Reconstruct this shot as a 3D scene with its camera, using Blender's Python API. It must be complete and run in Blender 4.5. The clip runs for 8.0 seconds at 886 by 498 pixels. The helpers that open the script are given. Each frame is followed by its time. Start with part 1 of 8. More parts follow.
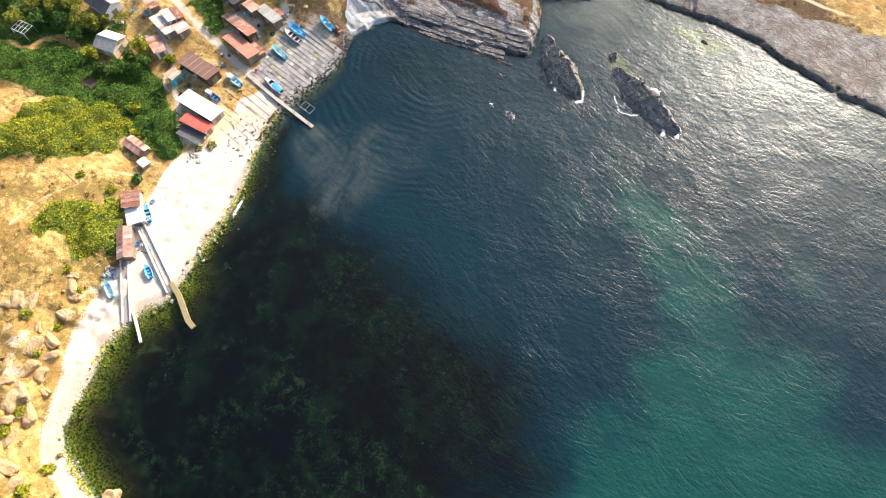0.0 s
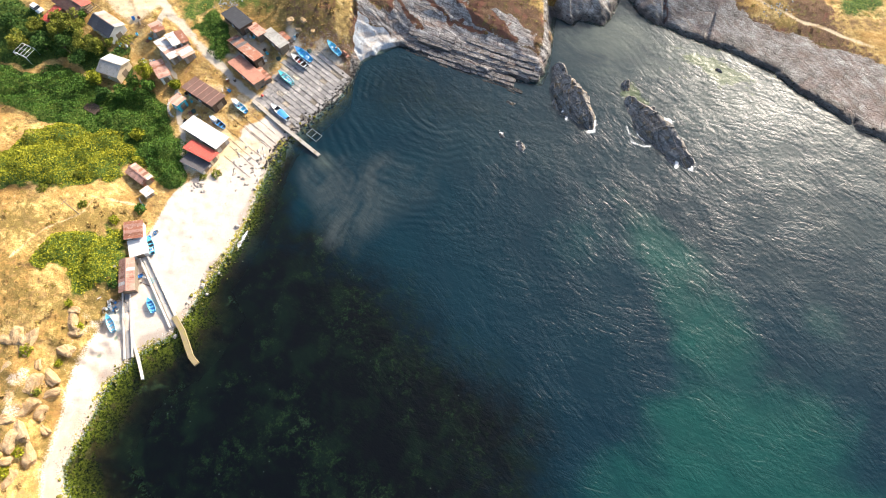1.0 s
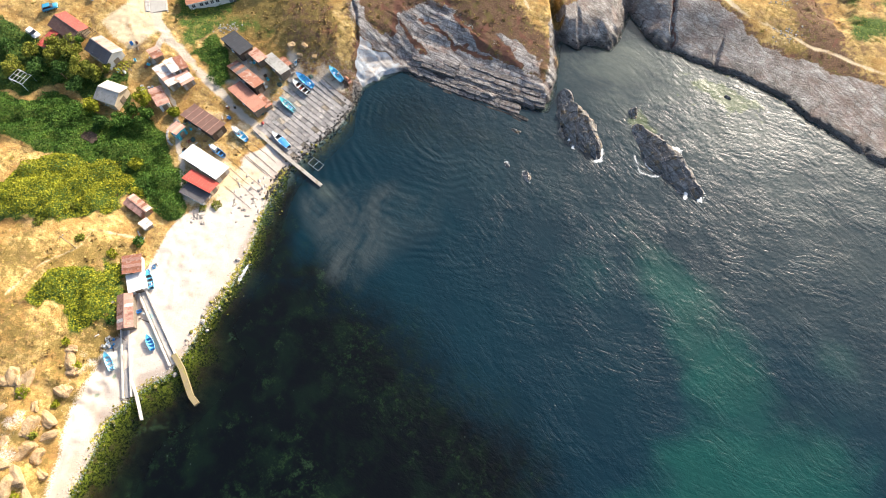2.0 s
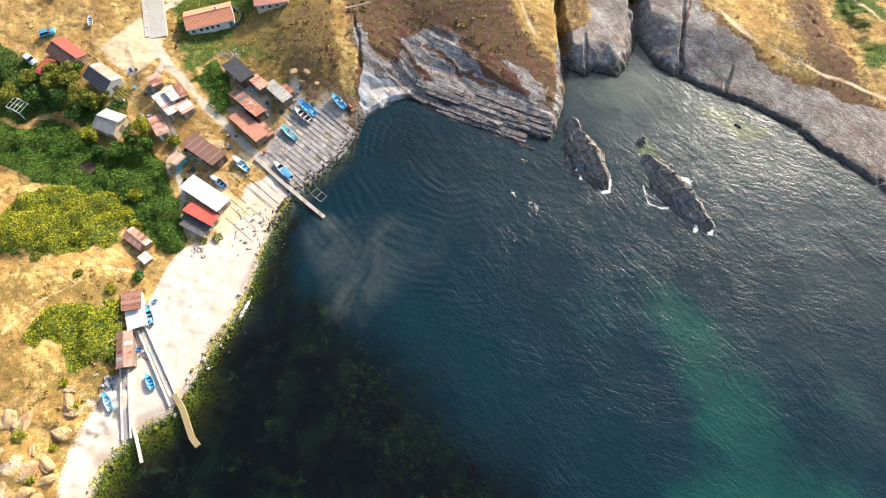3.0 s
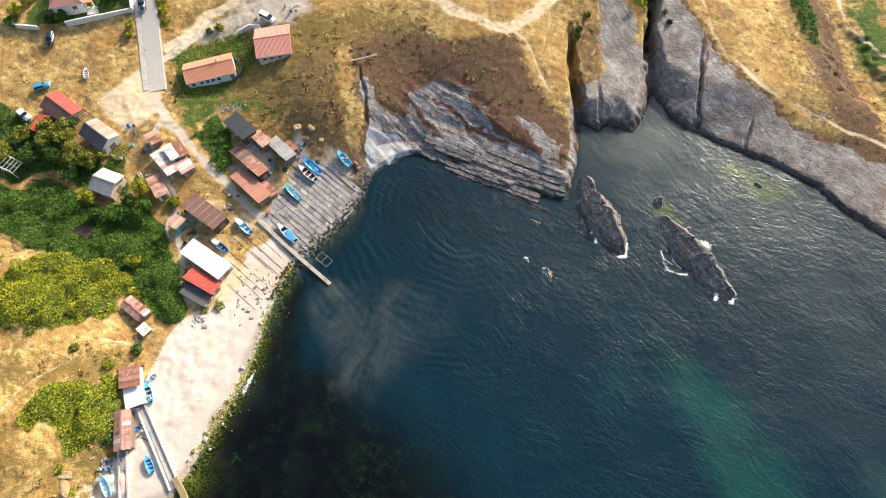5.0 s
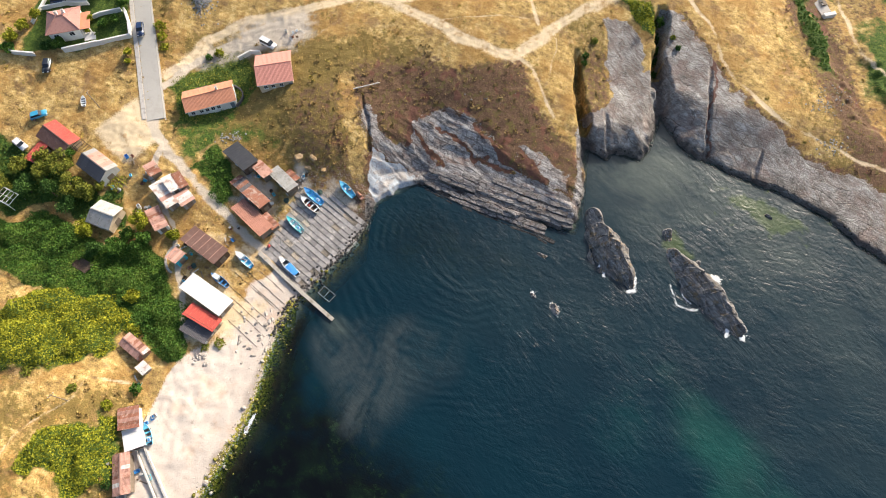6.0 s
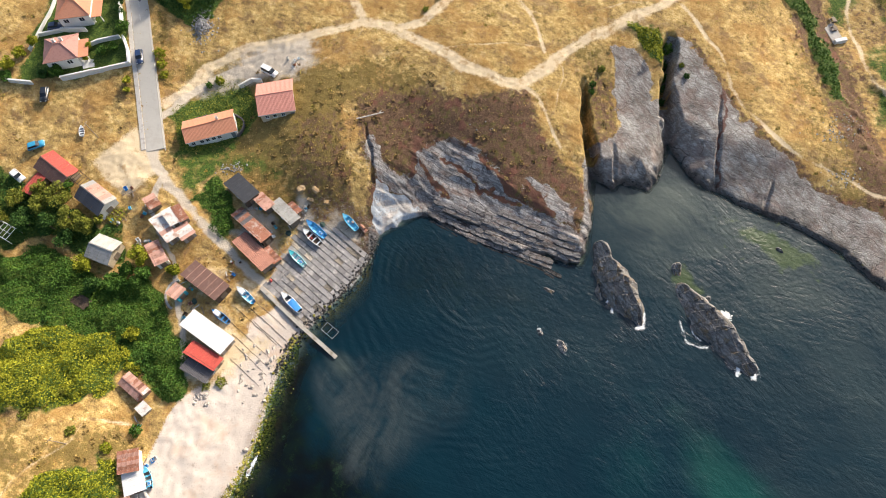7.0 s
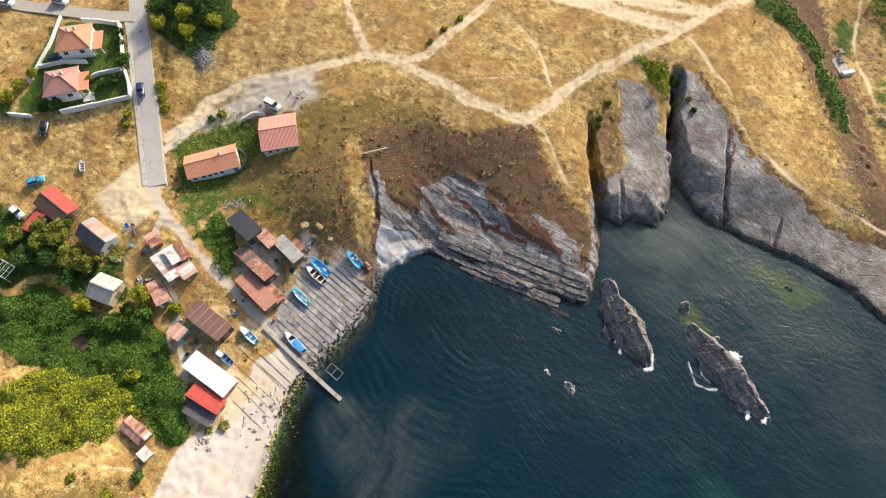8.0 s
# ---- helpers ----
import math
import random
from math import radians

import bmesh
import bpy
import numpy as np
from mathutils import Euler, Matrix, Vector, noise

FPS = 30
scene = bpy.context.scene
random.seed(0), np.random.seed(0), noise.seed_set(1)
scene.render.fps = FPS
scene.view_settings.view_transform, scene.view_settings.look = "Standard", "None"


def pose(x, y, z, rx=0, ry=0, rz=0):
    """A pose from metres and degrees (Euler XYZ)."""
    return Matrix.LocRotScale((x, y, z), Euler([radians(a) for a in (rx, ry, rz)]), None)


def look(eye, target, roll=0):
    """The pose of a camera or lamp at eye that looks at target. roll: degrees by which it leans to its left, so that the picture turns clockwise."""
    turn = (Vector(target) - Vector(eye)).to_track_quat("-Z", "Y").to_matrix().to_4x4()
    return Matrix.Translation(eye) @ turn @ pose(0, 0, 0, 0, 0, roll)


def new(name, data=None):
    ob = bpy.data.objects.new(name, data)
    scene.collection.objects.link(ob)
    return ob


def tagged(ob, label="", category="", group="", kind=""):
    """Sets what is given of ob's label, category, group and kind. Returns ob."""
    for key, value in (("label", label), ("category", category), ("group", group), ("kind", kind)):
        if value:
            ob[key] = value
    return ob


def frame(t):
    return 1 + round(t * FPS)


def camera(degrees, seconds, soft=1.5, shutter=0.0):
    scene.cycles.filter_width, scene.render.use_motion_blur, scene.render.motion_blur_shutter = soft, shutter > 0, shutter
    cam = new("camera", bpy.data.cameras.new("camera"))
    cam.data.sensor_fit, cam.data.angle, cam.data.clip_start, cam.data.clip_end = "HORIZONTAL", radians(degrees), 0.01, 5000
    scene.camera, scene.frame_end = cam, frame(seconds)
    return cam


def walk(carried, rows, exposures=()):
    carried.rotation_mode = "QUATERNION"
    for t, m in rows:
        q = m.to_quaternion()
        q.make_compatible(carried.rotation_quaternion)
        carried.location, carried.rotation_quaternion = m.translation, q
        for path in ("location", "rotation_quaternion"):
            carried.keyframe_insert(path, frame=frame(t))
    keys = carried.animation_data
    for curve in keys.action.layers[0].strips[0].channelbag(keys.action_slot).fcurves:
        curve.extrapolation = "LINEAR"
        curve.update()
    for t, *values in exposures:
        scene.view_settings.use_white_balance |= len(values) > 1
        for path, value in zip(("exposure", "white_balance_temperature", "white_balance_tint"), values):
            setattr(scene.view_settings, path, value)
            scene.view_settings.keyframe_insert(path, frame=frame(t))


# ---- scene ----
cam = camera(71.5, 8.0, soft=1.0)
PATH = [
    (0, (0.04, -0.98, 122.75), (-2.57, 40.52, 31.81), -4.52),
    (0.5, (-0.78, 3.03, 123.11), (-3.55, 44.49, 32.15), -4.45),
    (1, (-1.44, 7.09, 123.38), (-4.32, 48.59, 32.44), -4.42),
    (1.5, (-2.13, 11.18, 123.80), (-4.88, 52.58, 32.81), -4.29),
    (3, (-4.07, 23.34, 125.01), (-6.65, 64.54, 33.93), -4.15),
    (3.5, (-4.72, 27.35, 125.38), (-7.25, 68.56, 34.30), -4.14),
    (4, (-5.46, 31.26, 125.69), (-7.88, 72.48, 34.61), -4.02),
    (4.5, (-5.97, 35.29, 126.11), (-8.39, 76.42, 34.99), -4.03),
    (6, (-7.63, 47.77, 127.41), (-9.95, 88.50, 36.11), -4.00),
    (6.5, (-8.12, 52.01, 127.81), (-10.44, 92.60, 36.45), -4.04),
    (7, (-8.66, 56.15, 128.42), (-10.99, 96.66, 37.02), -4.08),
    (7.5, (-9.41, 60.37, 129.35), (-11.60, 100.97, 37.99), -3.91),
    (8, (-10.30, 64.26, 130.25), (-12.25, 105.04, 38.96), -3.60),
]
walk(cam, [(t, look(eye, target, roll)) for t, eye, target, roll in PATH], exposures=[(0, 1.20), (4, 0.96), (8, 0.65)])

# ---- sky and sun ----
SUN_TURN, SUN_HEIGHT = 52.0, 27.0  # degrees from +x towards +y, and above the horizon
world = bpy.data.worlds.new("world")
scene.world = world
world.use_nodes = True
sky = world.node_tree.nodes.new("ShaderNodeTexSky")
sky.sky_type = "NISHITA"
sky.sun_disc = False
sky.sun_elevation = radians(SUN_HEIGHT)
sky.sun_rotation = radians(90 - SUN_TURN)
sky.air_density, sky.dust_density, sky.ozone_density = 1.0, 4.0, 1.5
backing = world.node_tree.nodes["Background"]
backing.inputs["Strength"].default_value = 0.13
world.node_tree.links.new(sky.outputs["Color"], backing.inputs["Color"])
sun_data = bpy.data.lights.new("sun", "SUN")
sun_data.energy, sun_data.angle, sun_data.color = 3.9, radians(6.0), (1.0, 0.90, 0.76)
sun = new("sun", sun_data)
sun.matrix_world = look(
    (300 * math.cos(radians(SUN_TURN)), 300 * math.sin(radians(SUN_TURN)), 300 * math.tan(radians(SUN_HEIGHT))), (0, 0, 0))


# ---- materials ----
class Nodes:
    """A short hand for building a node material."""

    def __init__(self, name):
        self.mat = bpy.data.materials.new(name)
        self.mat.use_nodes = True
        self.tree = self.mat.node_tree
        self.out = self.tree.nodes["Material Output"]
        self.bsdf = self.tree.nodes["Principled BSDF"]
        self.pos = self.add("ShaderNodeNewGeometry").outputs["Position"]

    def add(self, kind, **values):
        node = self.tree.nodes.new(kind)
        for key, value in values.items():
            self.put(node.inputs[key.replace("_", " ")], value)
        return node

    def put(self, socket, value):
        if isinstance(value, bpy.types.NodeSocket):
            self.tree.links.new(value, socket)
        elif isinstance(value, tuple) and len(value) == 3 and socket.type == "RGBA":
            socket.default_value = (*value, 1)
        else:
            socket.default_value = value

    def place(self, turn=0.0, scale=(1, 1, 1), source=None):
        node = self.add("ShaderNodeMapping")
        self.put(node.inputs["Vector"], source or self.pos)
        node.vector_type = "TEXTURE"
        node.inputs["Rotation"].default_value = (0, 0, radians(turn))
        node.inputs["Scale"].default_value = tuple(1 / v for v in scale)
        return node.outputs["Vector"]

    def noise(self, scale, detail=3.0, rough=0.55, vector=None, distort=0.0):
        node = self.add("ShaderNodeTexNoise", Scale=scale, Detail=detail, Roughness=rough, Distortion=distort)
        self.put(node.inputs["Vector"], vector or self.pos)
        return node.outputs["Fac"]

    def warped(self, turn, scale, size, amount):
        """Turned and stretched coordinates, bent by a soft noise."""
        soft = self.add("ShaderNodeTexNoise", Scale=1 / size, Detail=2.0)
        self.put(soft.inputs["Vector"], self.pos)
        bent = self.add("ShaderNodeVectorMath")
        bent.operation = "MULTIPLY_ADD"
        self.put(bent.inputs[0], soft.outputs["Color"])
        bent.inputs[1].default_value = (amount, amount, amount)
        self.put(bent.inputs[2], self.pos)
        return self.place(turn, scale, bent.outputs[0])

    def cells(self, scale, feature="F1", vector=None, out="Distance", rand=1.0):
        node = self.add("ShaderNodeTexVoronoi")
        node.feature = feature
        node.inputs["Scale"].default_value = scale
        node.inputs["Randomness"].default_value = rand
        self.put(node.inputs["Vector"], vector or self.pos)
        return node.outputs[out]

    def courses(self, vector, long, high, gap, smooth=0.4):
        """Beds of stone in staggered blocks: a tone for each block, and the joints between them."""
        node = self.add("ShaderNodeTexBrick", Color1=(0, 0, 0), Color2=(1, 1, 1), Mortar=(0.5, 0.5, 0.5), Scale=1.0, Mortar_Size=gap, Mortar_Smooth=smooth, Bias=0.0, Brick_Width=long, Row_Height=high)
        node.offset, node.offset_frequency, node.squash, node.squash_frequency = 0.37, 3, 0.62, 2
        self.put(node.inputs["Vector"], vector)
        return self.add("ShaderNodeSeparateColor", Color=node.outputs["Color"]).outputs[0], node.outputs["Fac"]

    def math(self, op, a, b=0.0, clamp=False):
        node = self.add("ShaderNodeMath")
        node.operation, node.use_clamp = op, clamp
        self.put(node.inputs[0], a)
        self.put(node.inputs[1], b)
        return node.outputs[0]

    def step(self, value, low, high):
        node = self.add("ShaderNodeMapRange")
        node.interpolation_type = "SMOOTHSTEP"
        self.put(node.inputs["Value"], value)
        node.inputs["From Min"].default_value, node.inputs["From Max"].default_value = low, high
        return node.outputs["Result"]

    def mix(self, fac, a, b, blend="MIX"):
        node = self.add("ShaderNodeMix")
        node.data_type, node.blend_type = "RGBA", blend
        self.put(node.inputs[0], fac)
        self.put(node.inputs[6], a)
        self.put(node.inputs[7], b)
        return node.outputs[2]

    def ramp(self, fac, *stops):
        node = self.add("ShaderNodeValToRGB", Fac=fac)
        line = node.color_ramp.elements
        while len(line) < len(stops):
            line.new(0.5)
        for spot, (at, colour) in zip(line, stops):
            spot.position, spot.color = at, (*colour, 1)
        return node.outputs["Color"]

    def masks(self, name):
        node = self.add("ShaderNodeVertexColor")
        node.layer_name = name
        split = self.add("ShaderNodeSeparateColor", Color=node.outputs["Color"])
        return split.outputs[0], split.outputs[1], split.outputs[2], node.outputs["Alpha"]

    def bump(self, height, strength=0.5, distance=0.1, normal=None):
        node = self.add("ShaderNodeBump", Height=height, Strength=strength, Distance=distance)
        if normal:
            self.put(node.inputs["Normal"], normal)
        return node.outputs["Normal"]

    def random(self):
        return self.add("ShaderNodeObjectInfo").outputs["Random"]

    def island(self):
        return self.tree.nodes["Geometry"].outputs["Random Per Island"]

    def done(self, colour, rough=0.8, normal=None, metal=0.0, spec=None):
        self.put(self.bsdf.inputs["Base Color"], colour)
        self.put(self.bsdf.inputs["Roughness"], rough)
        self.put(self.bsdf.inputs["Metallic"], metal)
        if spec is not None:
            self.put(self.bsdf.inputs["Specular IOR Level"], spec)
        if normal:
            self.put(self.bsdf.inputs["Normal"], normal)
        return self.mat


def ground_material():
    n = Nodes("ground")
    rock, sand, track, green = n.masks("cover")
    scrub, algae, gravel, wet = n.masks("wear")
    mid, fine = n.noise(0.45, 5, 0.6), n.noise(3.2, 4, 0.65)
    grain = n.noise(14, 3, 0.7)
    # dry grass: straw, gold, rust and brown in patches, with greener herbs
    beds, herbs, soil, cove = n.masks("stone")
    patch, spot = n.noise(0.11, 5, 0.62), n.noise(0.34, 5, 0.68)
    grass = n.ramp(n.math("ADD", n.math("MULTIPLY", spot, 0.40), n.math("ADD", n.math("MULTIPLY", n.noise(1.1, 5, 0.62, n.place(-30, (0.6, 1.2, 1))), 0.36), n.math("MULTIPLY", fine, 0.24))),
                   (0.38, (0.165, 0.108, 0.045)), (0.45, (0.325, 0.212, 0.080)), (0.515, (0.49, 0.326, 0.110)), (0.60, (0.70, 0.515, 0.235)))
    grass = n.mix(n.math("MULTIPLY", n.step(n.noise(0.13, 6, 0.68), 0.46, 0.58), 0.65), grass, n.mix(fine, (0.23, 0.115, 0.034), (0.48, 0.265, 0.075)))
    grass = n.mix(n.math("MULTIPLY", n.step(n.noise(0.2, 6, 0.72), 0.53, 0.63), 0.6), grass, n.mix(fine, (0.11, 0.06, 0.034), (0.25, 0.15, 0.085)))
    herb = n.mix(fine, (0.085, 0.064, 0.018), (0.26, 0.185, 0.05))
    grown = n.math("ADD", n.math("MULTIPLY", herbs, 0.22), n.math("ADD", n.math("MULTIPLY", n.noise(0.9, 5, 0.7), 0.55), n.math("MULTIPLY", patch, 0.45)))
    grass = n.mix(n.math("MULTIPLY", n.step(grown, 0.54, 0.64), 0.85), grass, herb)
    grass = n.mix(n.math("MULTIPLY", n.step(n.noise(1.7, 4, 0.65), 0.60, 0.70), 0.7), grass, (0.24, 0.125, 0.06))
    # low brown scrub; the shade of the slopes is darkened into its colour
    bush = n.ramp(n.math("ADD", n.math("MULTIPLY", fine, 0.6), n.math("MULTIPLY", grain, 0.4)), (0.34, (0.055, 0.030, 0.018)), (0.5, (0.14, 0.078, 0.046)), (0.66, (0.27, 0.175, 0.10)))
    bush = n.mix(n.step(n.noise(0.7, 4, 0.65), 0.5, 0.62), bush, n.mix(grain, (0.09, 0.075, 0.02), (0.19, 0.14, 0.05)))
    bush = n.mix(n.step(n.noise(0.35, 3, 0.5, n.place(0, (1, 1, 1))), 0.58, 0.66), bush, (0.17, 0.075, 0.05))
    col = n.mix(n.step(n.math("ADD", scrub, n.math("MULTIPLY", n.math("SUBTRACT", n.noise(0.8, 5, 0.7), 0.5), 1.7)), 0.26, 0.60), grass, bush)
    # green cover
    leaf = n.ramp(n.noise(2.2, 5, 0.7), (0.3, (0.015, 0.035, 0.006)), (0.5, (0.06, 0.105, 0.016)), (0.72, (0.18, 0.21, 0.035)))
    col = n.mix(n.step(n.math("ADD", green, n.math("MULTIPLY", n.math("SUBTRACT", mid, 0.5), 0.9)), 0.35, 0.65), col, leaf)
    # pale sand and shingle
    shingle = n.mix(n.step(n.cells(2.2), 0.02, 0.40), (0.53, 0.455, 0.385), n.mix(mid, (0.56, 0.475, 0.40), (0.68, 0.60, 0.52)))
    shingle = n.mix(n.math("MULTIPLY", n.step(n.noise(0.16, 5, 0.65), 0.50, 0.64), 0.7), shingle, (0.60, 0.44, 0.33))
    shingle = n.mix(n.step(n.noise(0.8, 4, 0.7), 0.60, 0.72), shingle, (0.47, 0.39, 0.32))
    col = n.mix(n.step(n.math("ADD", sand, n.math("MULTIPLY", n.math("SUBTRACT", fine, 0.5), 0.8)), 0.35, 0.65), col, shingle)
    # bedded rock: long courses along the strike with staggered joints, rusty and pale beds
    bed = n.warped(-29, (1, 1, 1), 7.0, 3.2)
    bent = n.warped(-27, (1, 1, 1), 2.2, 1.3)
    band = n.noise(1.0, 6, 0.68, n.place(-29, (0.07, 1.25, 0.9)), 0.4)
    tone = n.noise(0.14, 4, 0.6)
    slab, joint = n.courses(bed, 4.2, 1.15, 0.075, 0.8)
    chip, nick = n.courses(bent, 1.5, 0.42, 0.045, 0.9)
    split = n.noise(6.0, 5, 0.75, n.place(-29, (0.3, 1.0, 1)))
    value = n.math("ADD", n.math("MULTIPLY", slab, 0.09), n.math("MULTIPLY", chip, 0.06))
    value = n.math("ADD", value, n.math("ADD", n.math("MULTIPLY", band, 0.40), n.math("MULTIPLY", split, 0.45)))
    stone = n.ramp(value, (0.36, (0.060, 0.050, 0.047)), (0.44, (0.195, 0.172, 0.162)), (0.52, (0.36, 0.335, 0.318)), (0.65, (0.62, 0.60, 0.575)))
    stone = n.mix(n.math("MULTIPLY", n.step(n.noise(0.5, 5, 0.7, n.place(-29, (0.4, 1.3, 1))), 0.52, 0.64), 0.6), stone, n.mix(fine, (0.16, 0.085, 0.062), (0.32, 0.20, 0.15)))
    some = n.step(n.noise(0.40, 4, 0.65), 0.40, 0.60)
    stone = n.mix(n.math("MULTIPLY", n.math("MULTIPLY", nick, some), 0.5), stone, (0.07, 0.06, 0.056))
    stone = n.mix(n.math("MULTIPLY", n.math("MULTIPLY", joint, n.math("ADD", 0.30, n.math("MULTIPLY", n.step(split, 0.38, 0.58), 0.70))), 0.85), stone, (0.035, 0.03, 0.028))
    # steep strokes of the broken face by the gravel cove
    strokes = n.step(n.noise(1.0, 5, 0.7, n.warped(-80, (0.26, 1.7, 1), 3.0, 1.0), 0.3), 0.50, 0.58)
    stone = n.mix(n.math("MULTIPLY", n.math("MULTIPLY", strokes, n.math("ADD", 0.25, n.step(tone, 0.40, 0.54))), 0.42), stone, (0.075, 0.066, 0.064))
    # smoother weathered rock of the farther cliffs: mottled, reddish in places, with few cracks
    mottle = n.math("ADD", n.math("MULTIPLY", n.noise(0.22, 7, 0.66), 0.40), n.math("ADD", n.math("MULTIPLY", n.noise(2.2, 6, 0.74, n.place(-30, (0.30, 1.3, 1))), 0.42), n.math("MULTIPLY", grain, 0.18)))
    smooth = n.ramp(mottle, (0.40, (0.120, 0.105, 0.093)), (0.465, (0.245, 0.222, 0.200)), (0.525, (0.37, 0.345, 0.315)), (0.60, (0.58, 0.555, 0.52)))
    smooth = n.mix(n.math("MULTIPLY", n.step(n.noise(0.16, 6, 0.75), 0.47, 0.62), 0.55), smooth, n.mix(fine, (0.20, 0.125, 0.098), (0.33, 0.235, 0.20)))
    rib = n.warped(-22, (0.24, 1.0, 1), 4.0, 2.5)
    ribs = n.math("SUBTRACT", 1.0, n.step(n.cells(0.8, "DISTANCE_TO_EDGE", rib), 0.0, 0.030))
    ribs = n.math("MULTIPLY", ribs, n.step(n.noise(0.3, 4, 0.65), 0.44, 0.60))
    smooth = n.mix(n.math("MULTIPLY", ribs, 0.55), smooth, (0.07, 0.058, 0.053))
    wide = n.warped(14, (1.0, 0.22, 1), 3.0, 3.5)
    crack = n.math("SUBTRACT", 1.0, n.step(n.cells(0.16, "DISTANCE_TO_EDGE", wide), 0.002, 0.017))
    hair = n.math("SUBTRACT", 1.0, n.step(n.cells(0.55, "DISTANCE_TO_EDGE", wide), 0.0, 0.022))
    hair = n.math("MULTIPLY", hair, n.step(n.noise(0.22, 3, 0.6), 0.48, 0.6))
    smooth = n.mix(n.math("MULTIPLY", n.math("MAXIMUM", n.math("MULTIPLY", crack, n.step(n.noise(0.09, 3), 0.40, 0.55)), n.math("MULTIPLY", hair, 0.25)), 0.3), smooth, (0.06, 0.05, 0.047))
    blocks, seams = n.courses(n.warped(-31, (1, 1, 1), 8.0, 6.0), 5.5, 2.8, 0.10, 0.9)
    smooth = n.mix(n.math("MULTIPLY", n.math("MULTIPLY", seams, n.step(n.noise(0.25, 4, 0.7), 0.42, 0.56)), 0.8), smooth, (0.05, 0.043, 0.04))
    fall = n.step(n.noise(1.0, 5, 0.7, n.warped(-62, (0.06, 1.5, 1), 6.0, 1.2)), 0.49, 0.58)
    smooth = n.mix(n.math("MULTIPLY", fall, 0.55), smooth, n.mix(tone, (0.14, 0.10, 0.08), (0.24, 0.18, 0.15)))
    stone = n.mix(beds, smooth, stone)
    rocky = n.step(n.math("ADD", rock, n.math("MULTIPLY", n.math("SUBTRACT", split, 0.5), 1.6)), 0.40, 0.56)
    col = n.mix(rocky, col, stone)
    earth = n.mix(fine, (0.10, 0.042, 0.030), (0.23, 0.105, 0.072))
    col = n.mix(n.math("MULTIPLY", n.step(n.math("ADD", soil, n.math("MULTIPLY", n.math("SUBTRACT", n.noise(1.3, 6, 0.78), 0.5), 2.6)), 0.42, 0.80), 0.85), col, earth)
    # cove gravel, with the blue of skylight mixed into its colour
    scree = n.ramp(n.noise(5.0, 5, 0.75), (0.34, (0.18, 0.19, 0.20)), (0.48, (0.40, 0.425, 0.45)), (0.64, (0.58, 0.61, 0.64)))
    scree = n.mix(n.math("MULTIPLY", n.step(n.noise(0.3, 3), 0.5, 0.62), 0.5), scree, (0.46, 0.36, 0.27))
    col = n.mix(n.step(n.math("ADD", cove, n.math("MULTIPLY", n.math("SUBTRACT", fine, 0.5), 0.3)), 0.4, 0.6), col, scree)
    # trodden earth and gravel
    dust = n.mix(fine, (0.58, 0.435, 0.26), (0.73, 0.60, 0.405))
    dust = n.mix(n.step(mid, 0.52, 0.7), dust, (0.44, 0.29, 0.15))
    col = n.mix(n.step(n.math("ADD", track, n.math("ADD", n.math("MULTIPLY", n.math("SUBTRACT", fine, 0.5), 0.6), n.math("MULTIPLY", n.math("SUBTRACT", spot, 0.5), 0.9))), 0.26, 0.70), col, dust)
    grit = n.mix(fine, (0.46, 0.38, 0.29), (0.62, 0.54, 0.435))
    col = n.mix(n.step(n.math("ADD", gravel, n.math("MULTIPLY", n.math("SUBTRACT", mid, 0.5), 0.8)), 0.30, 0.70), col, grit)
    # weed and wet stone at the water's edge
    weed = n.ramp(n.noise(2.0, 6, 0.80), (0.38, (0.012, 0.016, 0.004)), (0.46, (0.13, 0.135, 0.014)), (0.57, (0.55, 0.48, 0.05)))
    col = n.mix(n.step(n.math("ADD", algae, n.math("MULTIPLY", n.math("SUBTRACT", n.noise(0.9, 6, 0.75), 0.5), 2.0)), 0.42, 0.62), col, weed)
    col = n.mix(n.math("MULTIPLY", wet, 0.72), col, n.mix(sand, (0.022, 0.02, 0.018), (0.16, 0.105, 0.08)))
    rough = n.math("SUBTRACT", 0.95, n.math("MULTIPLY", wet, 0.35))
    relief = n.math("ADD", n.math("MULTIPLY", fine, 0.55), n.math("MULTIPLY", grain, 0.25))
    relief = n.math("ADD", relief, n.math("MULTIPLY", n.math("MULTIPLY", n.math("MULTIPLY", value, rocky), beds), 2.4))
    relief = n.math("SUBTRACT", relief, n.math("MULTIPLY", n.math("MULTIPLY", n.math("MULTIPLY", joint, rocky), beds), 1.2))
    plain = n.math("MULTIPLY", rocky, n.math("SUBTRACT", 1.0, beds))
    relief = n.math("ADD", relief, n.math("MULTIPLY", plain, n.math("SUBTRACT", n.math("MULTIPLY", mottle, 2.6), n.math("ADD", n.math("MULTIPLY", seams, 0.6), n.math("MULTIPLY", ribs, 0.35)))))
    relief = n.math("MULTIPLY", relief, n.math("SUBTRACT", 1.0, n.math("MULTIPLY", n.math("MAXIMUM", track, n.math("MULTIPLY", sand, 0.8)), 0.75)))
    return n.done(col, rough, n.bump(relief, 0.75, 0.35), spec=0.25)


